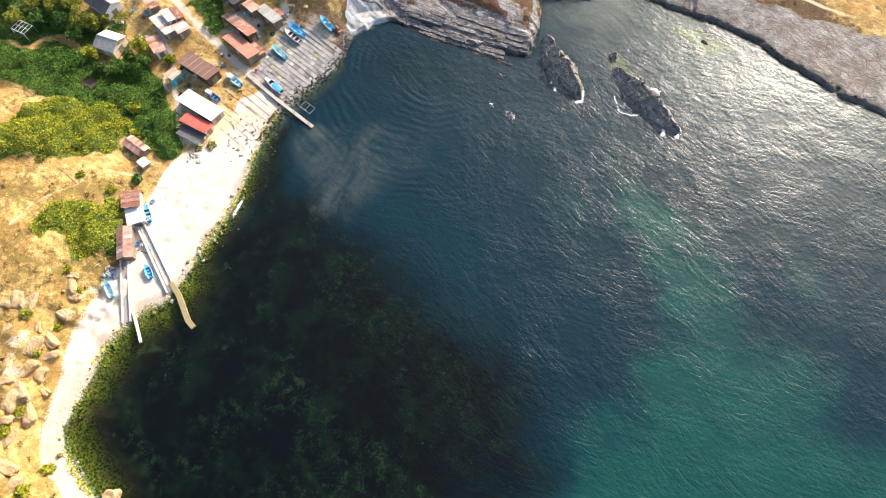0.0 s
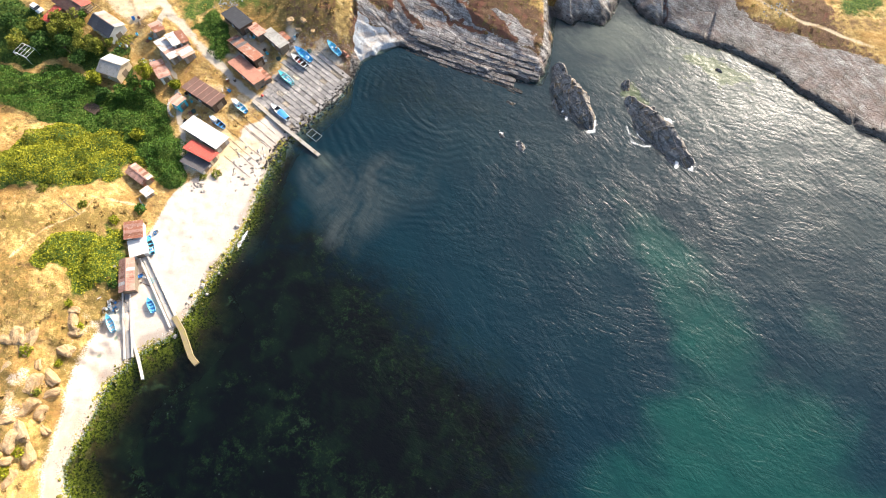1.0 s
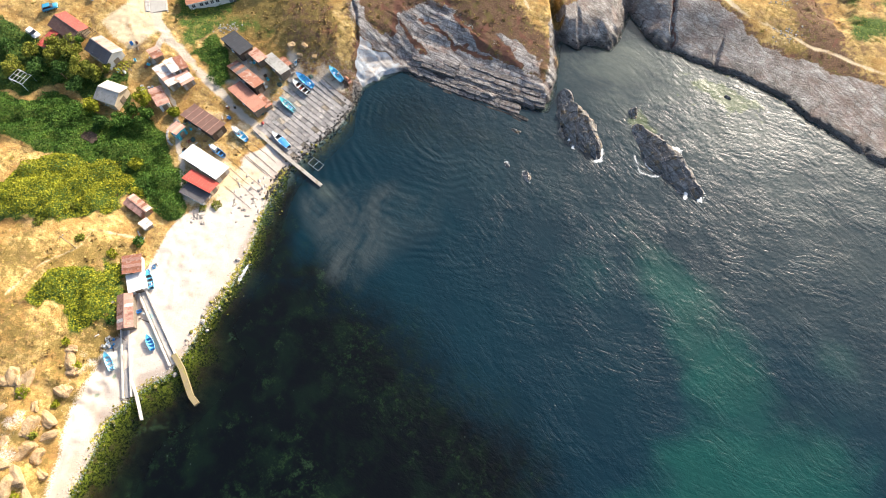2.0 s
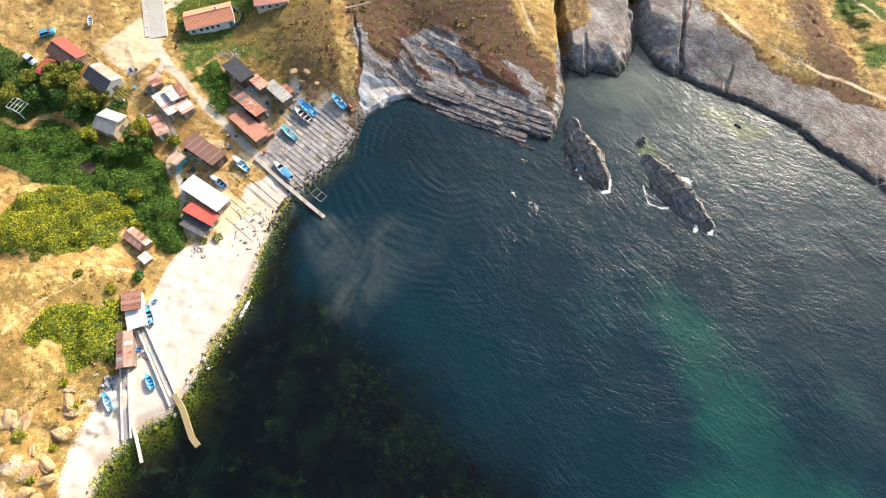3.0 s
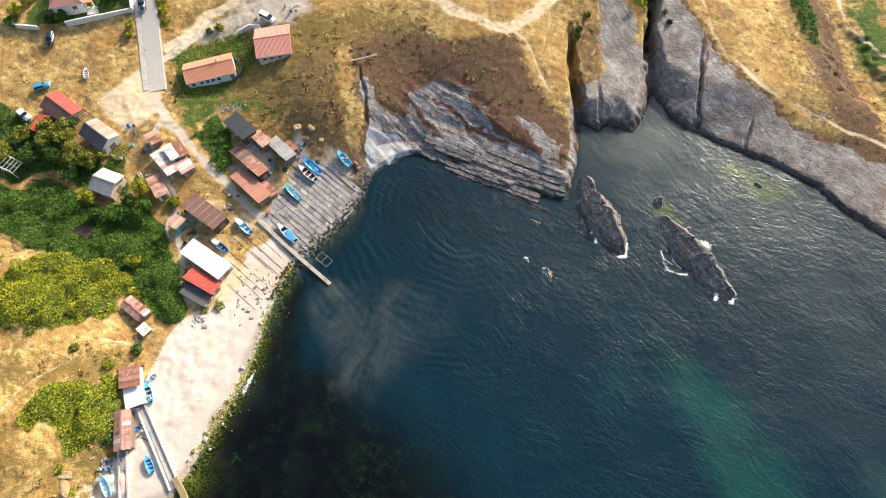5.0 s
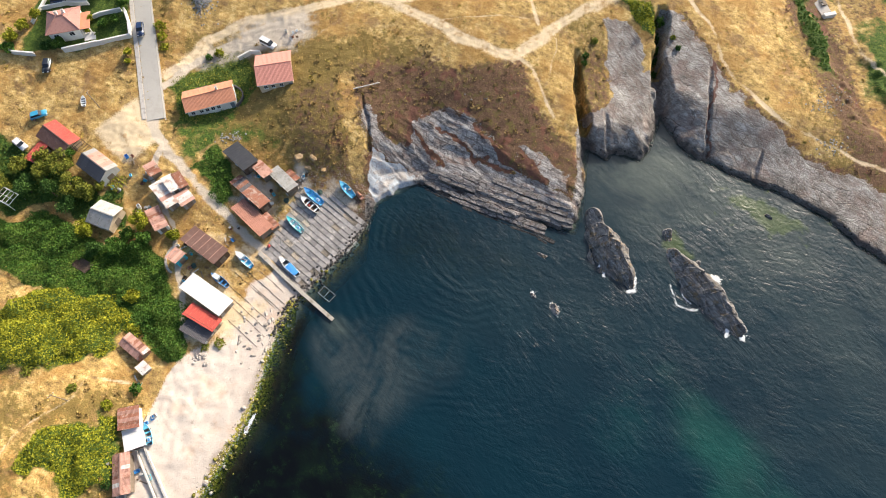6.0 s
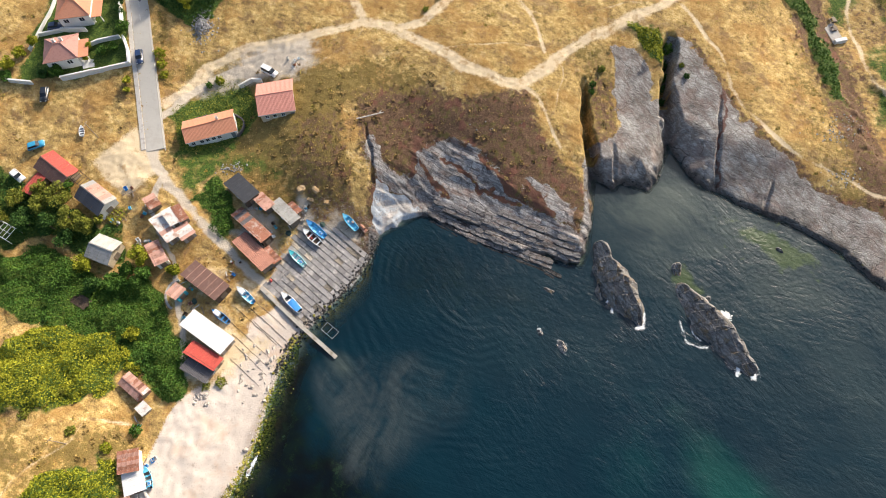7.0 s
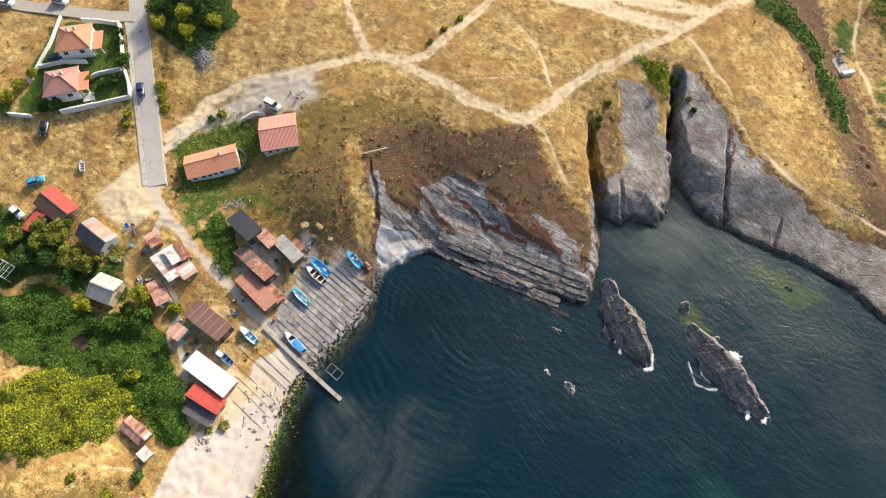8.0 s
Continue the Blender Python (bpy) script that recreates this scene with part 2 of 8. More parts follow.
def water_material():
    n = Nodes("sea_water")
    clear, pale, weed, milk_glare = n.masks("depth")
    bank, plume, calm, _ = n.masks("bank")
    swirl = n.noise(0.05, 5, 0.6, None, 0.6)
    patch = n.noise(0.16, 5, 0.62, None, 0.5)
    deep = n.mix(swirl, (0.0005, 0.0095, 0.0190), (0.0012, 0.0225, 0.0340))
    teal = n.mix(patch, (0.0022, 0.028, 0.028), (0.005, 0.060, 0.052))
    col = n.mix(n.step(n.math("ADD", pale, n.math("MULTIPLY", n.math("SUBTRACT", swirl, 0.5), 0.9)), 0.25, 0.85), deep, teal)
    # sunken weed beds: black, with dark green heads, streaks and a few pale stones
    bed = n.mix(n.step(patch, 0.46, 0.66), (0.0006, 0.0011, 0.0014), (0.0020, 0.0060, 0.0032))
    heads = n.math("ADD", n.math("MULTIPLY", n.noise(0.55, 6, 0.75, None, 0.5), 0.55), n.math("MULTIPLY", n.noise(2.4, 5, 0.75), 0.45))
    bed = n.mix(n.math("MULTIPLY", n.math("MULTIPLY", n.step(heads, 0.50, 0.60), n.step(n.noise(0.07, 4, 0.6, None, 0.4), 0.42, 0.62)), 0.85), bed, n.mix(patch, (0.004, 0.022, 0.012), (0.018, 0.034, 0.009)))
    bed = n.mix(n.step(n.math("MULTIPLY", heads, n.noise(0.13, 3, 0.6)), 0.330, 0.390), bed, (0.012, 0.026, 0.012))
    bits = n.math("MULTIPLY", n.math("SUBTRACT", 1.0, n.step(n.cells(0.55), 0.04, 0.12)), n.step(n.noise(0.22, 3, 0.6), 0.52, 0.62))
    bed = n.mix(n.math("MULTIPLY", bits, 0.8), bed, (0.04, 0.055, 0.05))
    sunk = n.math("ADD", weed, n.math("ADD", n.math("MULTIPLY", n.math("SUBTRACT", swirl, 0.5), 0.6), n.math("MULTIPLY", n.math("SUBTRACT", heads, 0.5), 0.9)))
    col = n.mix(n.step(sunk, 0.16, 0.88), col, bed)
    # turbid inlet water, and pale sky glare painted into the colour
    col = n.mix(n.math("MULTIPLY", milk_glare, n.step(n.noise(0.10, 5, 0.65, n.place(55, (1, 0.5, 1)), 0.8), 0.22, 0.72)), col, (0.070, 0.088, 0.078))
    cloud = n.step(n.math("ADD", n.math("MULTIPLY", n.noise(0.09, 5, 0.62, n.place(70, (0.7, 1.3, 1)), 0.9), 0.75), n.math("MULTIPLY", n.noise(0.7, 5, 0.7), 0.25)), 0.34, 0.66)
    col = n.mix(n.math("MULTIPLY", plume, cloud), col, (0.046, 0.058, 0.060))
    mats_ = n.step(n.math("ADD", bank, n.math("MULTIPLY", n.math("SUBTRACT", n.noise(0.9, 5, 0.72, n.place(-35, (0.6, 1.2, 1)), 0.6), 0.5), 1.3)), 0.30, 0.85)
    col = n.mix(n.math("MULTIPLY", mats_, 0.55), col, n.mix(n.noise(2.0, 5, 0.75), (0.016, 0.045, 0.016), (0.12, 0.155, 0.03)))

    # wind waves: two crossing sets of long, broken crests, with chop between
    def crests(turn, along, across, size, bend):
        run = n.noise(1.0, 3.5, 0.58, n.warped(turn, (along, across, 1), size, bend), 0.25)
        sharp = n.math("SUBTRACT", 1.0, n.math("MULTIPLY", n.math("ABSOLUTE", n.math("SUBTRACT", run, 0.5)), 5.0), True)
        return n.math("ADD", run, n.math("MULTIPLY", n.math("MULTIPLY", sharp, sharp), 0.10))

    one, two = crests(-52, 0.15, 0.95, 15.0, 5.0), crests(-20, 0.18, 1.2, 12.0, 4.0)
    share = n.step(n.noise(0.035, 3, 0.6), 0.38, 0.62)
    gust = n.math("ADD", 0.45, n.step(n.noise(0.10, 5, 0.65), 0.34, 0.68))
    height = n.math("ADD", n.math("MULTIPLY", one, n.math("ADD", 0.048, n.math("MULTIPLY", share, 0.075))),
                    n.math("MULTIPLY", two, n.math("SUBTRACT", 0.085, n.math("MULTIPLY", share, 0.050))))
    height = n.math("ADD", height, n.math("MULTIPLY", n.noise(1.9, 4, 0.65, n.place(-35, (0.6, 1.1, 1)), 0.4), 0.042))
    height = n.math("MULTIPLY", height, n.math("MULTIPLY", gust, n.math("SUBTRACT", 1.0, n.math("MULTIPLY", calm, 0.80))))
    # rings that spread from the foot of the headland over the calm side of the bay
    off = n.add("ShaderNodeVectorMath")
    off.operation = "SUBTRACT"
    n.put(off.inputs[0], n.pos)
    off.inputs[1].default_value = (-5, 106, 0)
    reach = n.add("ShaderNodeVectorMath", Vector=off.outputs[0])
    reach.operation = "LENGTH"
    far = reach.outputs["Value"]
    toward = n.add("ShaderNodeVectorMath")
    toward.operation = "DOT_PRODUCT"
    n.put(toward.inputs[0], off.outputs[0])
    toward.inputs[1].default_value = (-0.78, -0.62, 0)
    ahead = n.step(n.math("DIVIDE", toward.outputs["Value"], far), 0.05, 0.75)
    wobble = n.math("ADD", far, n.math("ADD", n.math("MULTIPLY", n.noise(0.06, 2), 7.0), n.math("MULTIPLY", n.noise(0.4, 2), 0.9)))
    ring = n.math("SINE", n.math("MULTIPLY", wobble, 6.283 / 2.1))
    held = n.math("MULTIPLY", n.math("MULTIPLY", n.step(far, 4, 12), n.math("SUBTRACT", 1.0, n.step(far, 26, 58))), n.step(n.noise(0.07, 4, 0.65), 0.40, 0.60))
    height = n.math("ADD", height, n.math("MULTIPLY", n.math("MULTIPLY", ring, n.math("MULTIPLY", held, ahead)), 0.030))
    n.done(col, 0.31, n.bump(height, 1.0, 1.0), spec=0.43)
    n.bsdf.inputs["IOR"].default_value = 1.34
    see = n.add("ShaderNodeBsdfTransparent", Color=(0.72, 0.86, 0.80))
    gloss = n.add("ShaderNodeMixShader", Fac=n.math("MULTIPLY", clear, 0.92))
    n.tree.links.new(n.bsdf.outputs[0], gloss.inputs[1])
    n.tree.links.new(see.outputs[0], gloss.inputs[2])
    n.tree.links.new(gloss.outputs[0], n.out.inputs["Surface"])
    return n.mat


def plain_material(name, low, high, rough=0.8, scale=2.0, bump=0.2, metal=0.0, stain=None, amount=0.4, shift=0.12):
    """A surface of two close tones with fine grain, and stains where given."""
    n = Nodes(name)
    coarse, fine = n.noise(scale, 4, 0.6), n.noise(scale * 7, 3, 0.65)
    col = n.mix(n.math("ADD", n.math("MULTIPLY", coarse, 0.6), n.math("MULTIPLY", fine, 0.4)), low, high)
    if stain:
        col = n.mix(n.math("MULTIPLY", n.step(n.noise(scale * 0.7, 5, 0.7), 0.5, 0.66), amount), col, stain)
    if shift:
        tone = n.add("ShaderNodeHueSaturation", Color=col, Value=n.math("ADD", 1 - shift, n.math("MULTIPLY", n.random(), 2 * shift)))
        col = tone.outputs["Color"]
    return n.done(col, rough, n.bump(fine, bump, 0.03), metal)


def leaf_material(name, dark, mid, light):
    n = Nodes(name)
    tone = n.math("ADD", n.math("MULTIPLY", n.island(), 0.24), n.math("MULTIPLY", n.noise(0.30, 5, 0.65), 0.76))
    col = n.ramp(tone, (0.2, dark), (0.5, mid), (0.8, light))
    n.done(col, 0.75, None, 0.0, 0.15)
    return n.mat


M_GROUND, M_WATER = ground_material(), water_material()
M_RUST = plain_material("rusty_sheet", (0.20, 0.075, 0.045), (0.36, 0.16, 0.10), 0.75, 1.4, 0.3, 0.2, (0.46, 0.38, 0.33), 0.8, 0.32)
M_RUST_PALE = plain_material("pale_rusty_sheet", (0.42, 0.22, 0.17), (0.55, 0.34, 0.27), 0.75, 1.2, 0.3, 0.1, (0.24, 0.10, 0.06), 0.7, 0.25)
M_BROWN_ROOF = plain_material("brown_roofing", (0.10, 0.052, 0.043), (0.17, 0.09, 0.07), 0.8, 1.5, 0.2, 0, (0.22, 0.14, 0.11), 0.5, 0.06)
M_PINK_ROOF = plain_material("faded_red_roofing", (0.34, 0.15, 0.10), (0.44, 0.21, 0.15), 0.85, 1.5, 0.2, 0, (0.27, 0.12, 0.09), 0.5, 0.05)
M_WHITE_ROOF = plain_material("white_roof_sheet", (0.64, 0.64, 0.64), (0.74, 0.74, 0.735), 0.5, 0.8, 0.1, 0, (0.66, 0.65, 0.63), 0.4, 0.03)
M_STAINED = plain_material("stained_white_sheet", (0.52, 0.50, 0.47), (0.70, 0.68, 0.65), 0.7, 1.0, 0.2, 0.1, (0.36, 0.17, 0.10), 0.75, 0.1)
M_PALE_ROOF = plain_material("pale_grey_sheet", (0.38, 0.37, 0.34), (0.50, 0.485, 0.45), 0.7, 1.0, 0.2, 0.1, (0.30, 0.27, 0.22), 0.5, 0.06)
M_GREY_ROOF = plain_material("grey_asbestos", (0.24, 0.24, 0.23), (0.38, 0.37, 0.35), 0.9, 1.6, 0.3, 0, (0.16, 0.15, 0.13), 0.6)
M_BLACK_ROOF = plain_material("tarred_felt", (0.016, 0.018, 0.024), (0.03, 0.033, 0.042), 0.7, 1.2, 0.2, 0, (0.05, 0.052, 0.06), 0.5, 0.05)
M_SLATE = plain_material("dark_grey_roofing", (0.07, 0.065, 0.07), (0.12, 0.11, 0.115), 0.7, 1.4, 0.2)
M_TILE = plain_material("orange_roof_tile", (0.56, 0.22, 0.12), (0.68, 0.31, 0.18), 0.8, 2.2, 0.4, 0, (0.46, 0.19, 0.12), 0.5, 0.05)
M_SALMON = plain_material("salmon_roof_tile", (0.60, 0.24, 0.18), (0.70, 0.32, 0.25), 0.8, 2.2, 0.4, 0, (0.52, 0.22, 0.16), 0.5, 0.05)
M_TILE_OLD = plain_material("brown_red_roof_tile", (0.40, 0.19, 0.15), (0.50, 0.27, 0.22), 0.8, 2.2, 0.4, 0, (0.34, 0.15, 0.12), 0.5, 0.05)
M_TILE_RED = plain_material("red_roof_tile", (0.42, 0.055, 0.04), (0.55, 0.10, 0.07), 0.75, 2.2, 0.4, 0, (0.30, 0.05, 0.04), 0.5, 0.05)
M_PLASTER = plain_material("white_plaster", (0.70, 0.68, 0.64), (0.80, 0.78, 0.74), 0.9, 0.7, 0.1, 0, (0.58, 0.54, 0.48), 0.4, 0.03)
M_OCHRE = plain_material("cream_plaster", (0.55, 0.44, 0.30), (0.66, 0.55, 0.40), 0.9, 0.8, 0.1, 0, (0.42, 0.33, 0.23), 0.5)
M_BLOCK = plain_material("grey_block_wall", (0.26, 0.25, 0.235), (0.38, 0.36, 0.34), 0.9, 1.5, 0.3, 0, (0.20, 0.18, 0.16), 0.5)
M_TURQ = plain_material("turquoise_paint", (0.03, 0.42, 0.55), (0.07, 0.52, 0.64), 0.6, 1.5, 0.1, 0, (0.20, 0.45, 0.50), 0.4)
M_WOOD = plain_material("weathered_wood", (0.16, 0.12, 0.085), (0.30, 0.24, 0.18), 0.85, 2.0, 0.3, 0, (0.10, 0.07, 0.05), 0.5)
M_DARKWOOD = plain_material("dark_wood", (0.06, 0.04, 0.028), (0.12, 0.08, 0.055), 0.85, 2.0, 0.3)
M_CONCRETE = plain_material("worn_concrete", (0.36, 0.33, 0.30), (0.52, 0.49, 0.45), 0.9, 1.1, 0.3, 0, (0.22, 0.19, 0.17), 0.55)
M_GLASS = plain_material("window_glass", (0.02, 0.025, 0.03), (0.035, 0.04, 0.05), 0.08, 0.5, 0.0, 0, None, 0, 0)
M_FRAME = plain_material("white_frame", (0.72, 0.72, 0.70), (0.80, 0.80, 0.78), 0.5, 1.0, 0.05)
M_DOOR = plain_material("painted_door", (0.10, 0.13, 0.15), (0.17, 0.20, 0.22), 0.6, 1.5, 0.1)


# ---- the lie of the land ----
# Coast from south-west to east: x, y, width of the flat shore, width of the rise behind it, width of bare rock.
WEST_SHORE = [
    (-60, -900, 3, 10, 0), (-62, -60, 3, 9, 0), (-66, -8, 3, 8, 0), (-68.8, 4, 3, 8, 0), (-77.4, 13.5, 4, 8, 0),
    (-79.2, 17.8, 3, 7, 0), (-76.3, 25.5, 5, 7, 0), (-73.7, 34.8, 7, 8, 0), (-68.4, 40.9, 11, 8, 0), (-62.3, 44.6, 16, 9, 0),
    (-59.6, 50.4, 17, 10, 0), (-55.6, 58.5, 19, 12, 0), (-51.5, 66.3, 21, 14, 0), (-49.9, 72.2, 21, 18, 0),
]
SLIP_SHORE = [
    (-48.7, 78.3, 20, 26, 0), (-47.1, 84.7, 16, 34, 0), (-45, 90.4, 13, 38, 0), (-41.5, 94.9, 12, 38, 0),
    (-37, 99.6, 12, 36, 0), (-31.7, 105.7, 12, 24, 0), (-28.4, 111.1, 8, 16, 3), (-26.6, 116.9, 2, 7, 5),
    (-22.7, 119.2, 6, 5, 8), (-16.9, 122.2, 3, 10, 15),
]
HEADLAND_SHORE = [
    (-12.3, 120.4, 1, 14, 19), (-7.2, 118.2, 1, 17, 19), (-2.2, 114.9, 2, 19, 17), (1.6, 112.9, 2, 19, 15), (7.8, 111.7, 2, 18, 15),
    (14, 109.8, 2, 17, 15), (18.9, 108.6, 1, 9, 15), (20.5, 112.2, 0, 4, 7), (21.7, 117.6, 0, 3, 4), (22.9, 124.7, 0, 3, 2.5),
    (24, 130.5, 0, 3, 4), (26.3, 129.5, 0, 5, 9), (28.5, 127.8, 0, 6, 16), (30.3, 129.7, 0, 5, 18), (33, 128.5, 0, 7, 33),
    (36.3, 126.9, 0, 7, 34), (38.5, 129.5, 0, 4, 30),
]
EAST_SHORE = [
    (41.4, 136, 0, 4, 20), (43, 139.5, 0, 5, 18), (44.5, 136.5, 0, 8, 22), (47, 130.8, 0, 13, 28), (49.1, 127.8, 0, 12, 28),
    (53.2, 125.5, 1, 17, 24), (57.8, 122.5, 1, 20, 19), (62.3, 119.6, 1, 22, 15), (69.2, 116.7, 1, 24, 12), (77.3, 109.8, 1, 25, 15),
    (82.5, 103.2, 1, 25, 19), (96, 91, 1, 25, 22), (130, 70, 1, 25, 24), (420, -60, 2, 30, 24), (4600, -900, 2, 30, 24),
]
COAST = np.array(WEST_SHORE + SLIP_SHORE + HEADLAND_SHORE + EAST_SHORE, float)
# Heights behind the shore: x, y, z.
HILL_WEST = [
    (-90, 42, 8.3), (-87, 25, 7.6), (-96, 72, 8.2), (-93, 85, 7.2), (-90, 53, 9.3), (-106, 92, 7.6), (-112, 60, 10.5),
    (-115, 20, 10.5), (-84, 62, 6.2), (-84, 87, 3.4), (-79, 100, 2.6), (-100, 108, 4.0), (-88, 118, 4.6), (-80, 128, 6.8),
    (-99, 130, 6.0), (-66, 110, 3.2), (-58, 118, 3.4), (-47, 124, 2.6), (-41, 132, 7.4), (-64, 140, 5.6), (-64, 152, 6.0),
    (-81, 143, 7.4), (-120, 140, 8.0), (-120, 110, 5.5),
]
HILL_NORTH = [
    (-50, 152, 8.6), (-87, 166, 11.4), (-108, 170, 11.2), (-30, 148, 9.2), (-24, 168, 11.5), (-38, 168, 11.3), (-9, 143, 8.8),
    (1, 153, 11.5), (15, 163, 11.5), (26, 165, 10.9), (58, 162, 8.8), (56, 153, 7.9), (68, 136, 6.4), (75, 138, 5.4),
    (73, 124, 4.4), (88, 172, 3.0), (51, 146, 6.1), (30, 147, 5.8), (20, 142, 7.5), (2, 131, 5.9), (-13, 138, 6.3),
    (44, 175, 11.2), (65, 186, 10.5), (100, 130, 4.5), (110, 160, 4.5), (0, 210, 13.5), (-70, 210, 14.5), (70, 215, 10.5), (120, 200, 7.5),
]
HILLS = np.array(HILL_WEST + HILL_NORTH, float)
# Clefts in the cliffs: two ends, half width, depth, and 1 where one leads on from another.
CLEFTS = [
    ((-30.0, 142.5), (-28.9, 137.4), 0.45, 0.5, 0), ((-28.9, 137.4), (-27.8, 128.5), 0.45, 0.8, 1),
    ((22.2, 154), (22.6, 139), 0.9, 4.0, 0), ((22.6, 139), (23.8, 128), 1.4, 6.0, 1), ((28.6, 138), (28.9, 129.5), 0.5, 0.9, 0),
    ((44.8, 166), (43.0, 152), 1.3, 6.0, 0), ((43.0, 152), (42.8, 136), 1.7, 7.0, 1), ((55.0, 150), (52.0, 126.2), 0.45, 0.9, 0),
    ((-13.8, 123.0), (1.2, 116.2), 0.45, 1.4, 0), ((1.2, 116.2), (17.2, 109.3), 0.45, 1.4, 1),
    ((64.5, 128), (61.5, 119.5), 0.4, 0.5, 0), ((90, 160), (93, 135), 5.0, 1.6, 0),
]


def seg_dist(x, y, a, b):
    """Distance to the segment a-b, and how far along it."""
    ax, ay, bx, by = a[0], a[1], b[0], b[1]
    k = np.clip(((x - ax) * (bx - ax) + (y - ay) * (by - ay)) / ((bx - ax) ** 2 + (by - ay) ** 2), 0, 1)
    return np.hypot(x - ax - k * (bx - ax), y - ay - k * (by - ay)), k


def line_dist(x, y, pts):
    return np.min([seg_dist(x, y, a, b)[0] for a, b in zip(pts, pts[1:])], axis=0)


def inside(x, y, poly):
    odd = np.zeros(np.shape(x), bool)
    for (ax, ay), (bx, by) in zip(poly, poly[1:] + poly[:1]):
        if ay == by:
            continue
        odd ^= ((ay > y) != (by > y)) & (x < (bx - ax) * (y - ay) / (by - ay) + ax)
    return odd


def value_noise(x, y, size, seed=0):
    """Smooth noise between -1 and 1 with features of that size in metres."""
    u, v = x / size, y / size
    i, j = np.floor(u), np.floor(v)
    fu, fv = u - i, v - j
    fu, fv = fu * fu * (3 - 2 * fu), fv * fv * (3 - 2 * fv)

    def rnd(a, b):
        n = np.sin(a * 127.1 + b * 311.7 + seed * 74.7) * 43758.5453
        return 2 * (n - np.floor(n)) - 1

    return (rnd(i, j) * (1 - fu) + rnd(i + 1, j) * fu) * (1 - fv) + (rnd(i, j + 1) * (1 - fu) + rnd(i + 1, j + 1) * fu) * fv


def weed_bank(x, y):
    """Shallow banks of yellow-green weed: along the eastern shore and by the long islet."""
    wob = 1 + 0.45 * value_noise(x, y, 2.6, 83) + 0.35 * value_noise(x, y, 1.1, 84)
    u, v = 0.84 * (x - 63.5) - 0.55 * (y - 111.5), 0.55 * (x - 63.5) + 0.84 * (y - 111.5)
    a = np.hypot(u / 10.0, v / 3.6) * wob
    u, v = 0.45 * (x - 41.6) - 0.89 * (y - 104.6), 0.89 * (x - 41.6) + 0.45 * (y - 104.6)
    b = np.hypot(u / 4.6, v / 2.2) * wob
    return np.maximum(np.clip(1.25 - a, 0, 1), np.clip(1.25 - b, 0, 1))


def coast_field(x, y):
    """Signed distance to the coast (land positive) and the shore's widths there."""
    best = np.full(np.shape(x), 1e9)
    total = np.zeros(np.shape(x))
    sums = [np.zeros(np.shape(x)) for _ in range(3)]
    for a, b in zip(COAST, COAST[1:]):
        d, k = seg_dist(x, y, a, b)
        best = np.minimum(best, d)
        w = 1 / (d + 0.6) ** 4
        total += w
        for n in range(3):
            sums[n] += w * (a[2 + n] * (1 - k) + b[2 + n] * k)
    poly = [tuple(p[:2]) for p in COAST] + [(4600, 4800), (-4600, 4800), (-4600, -900)]
    return np.where(inside(x, y, poly), best, -best), sums[0] / total, sums[1] / total, sums[2] / total


def plate(r2):
    """Kernel of a thin plate, from squared distances."""
    return 0.5 * r2 * np.log(r2 + 1e-9)


hill_gap = (HILLS[:, None, 0] - HILLS[None, :, 0]) ** 2 + (HILLS[:, None, 1] - HILLS[None, :, 1]) ** 2
hill_base = np.column_stack([np.ones(len(HILLS)), HILLS[:, 0], HILLS[:, 1]])
hill_sum = np.block([[plate(hill_gap) + 12 * np.eye(len(HILLS)), hill_base], [hill_base.T, np.zeros((3, 3))]])
HILL_FIT = np.linalg.solve(hill_sum, np.concatenate([HILLS[:, 2], np.zeros(3)]))


def hill_height(x, y):
    """A thin plate laid over the known heights, levelling out far away."""
    plain = np.clip(10 + 0.02 * (y - 150), 4, 24)
    total = HILL_FIT[-3] + HILL_FIT[-2] * x + HILL_FIT[-1] * y
    for (hx, hy, hz), k in zip(HILLS, HILL_FIT):
        total = total + k * plate((x - hx) ** 2 + (y - hy) ** 2)
    near = np.clip((190 - np.hypot(x, y - 110)) / 50, 0, 1)
    return np.clip(total, 1.5, 16) * near + plain * (1 - near)


def land(x, y):
    """Height of the ground, distance to the coast and width of bare rock at plan points."""
    x, y = np.asarray(x, float), np.asarray(y, float)
    d, flat, rise, rock = coast_field(x, y)
    jag = np.clip((x + 27) / 3, 0, 1) * np.clip(1 - np.abs(d) / 8, 0, 1)
    d = d + jag * (0.7 * value_noise(x, y, 3.0, 91) + 0.45 * value_noise(x, y, 1.2, 92))
    back = hill_height(x, y)
    u = np.clip((d - flat) / rise, 0, 1)
    f = 1 - (1 - u) ** 1.7
    shore = 0.12 + 0.06 * np.clip(d, 0, flat) + 0.75 * np.clip(d / 0.8, 0, 1) * np.clip((rock - 3) / 3, 0, 1)
    z = shore + np.maximum(back - shore, 0) * f
    for a, b, half, deep, lead in CLEFTS:
        q, k = seg_dist(x + 0.5 * value_noise(x, y, 2.2, 95), y, a, b)
        q = q * (1 + 0.3 * value_noise(x, y, 1.6, 96))
        z -= np.minimum(deep, np.maximum(z - 0.1, 0) * 0.9) * np.exp(-(q / half) ** 4) * np.clip(lead + 3 * k, 0, 1) * (d > 0)
    sea = -0.05 - 0.16 * -np.minimum(d, 0) - 0.15 * (1 - np.exp(np.minimum(d, 0)))
    return np.where(d > 0, z, np.maximum(sea, -7)), d, rock


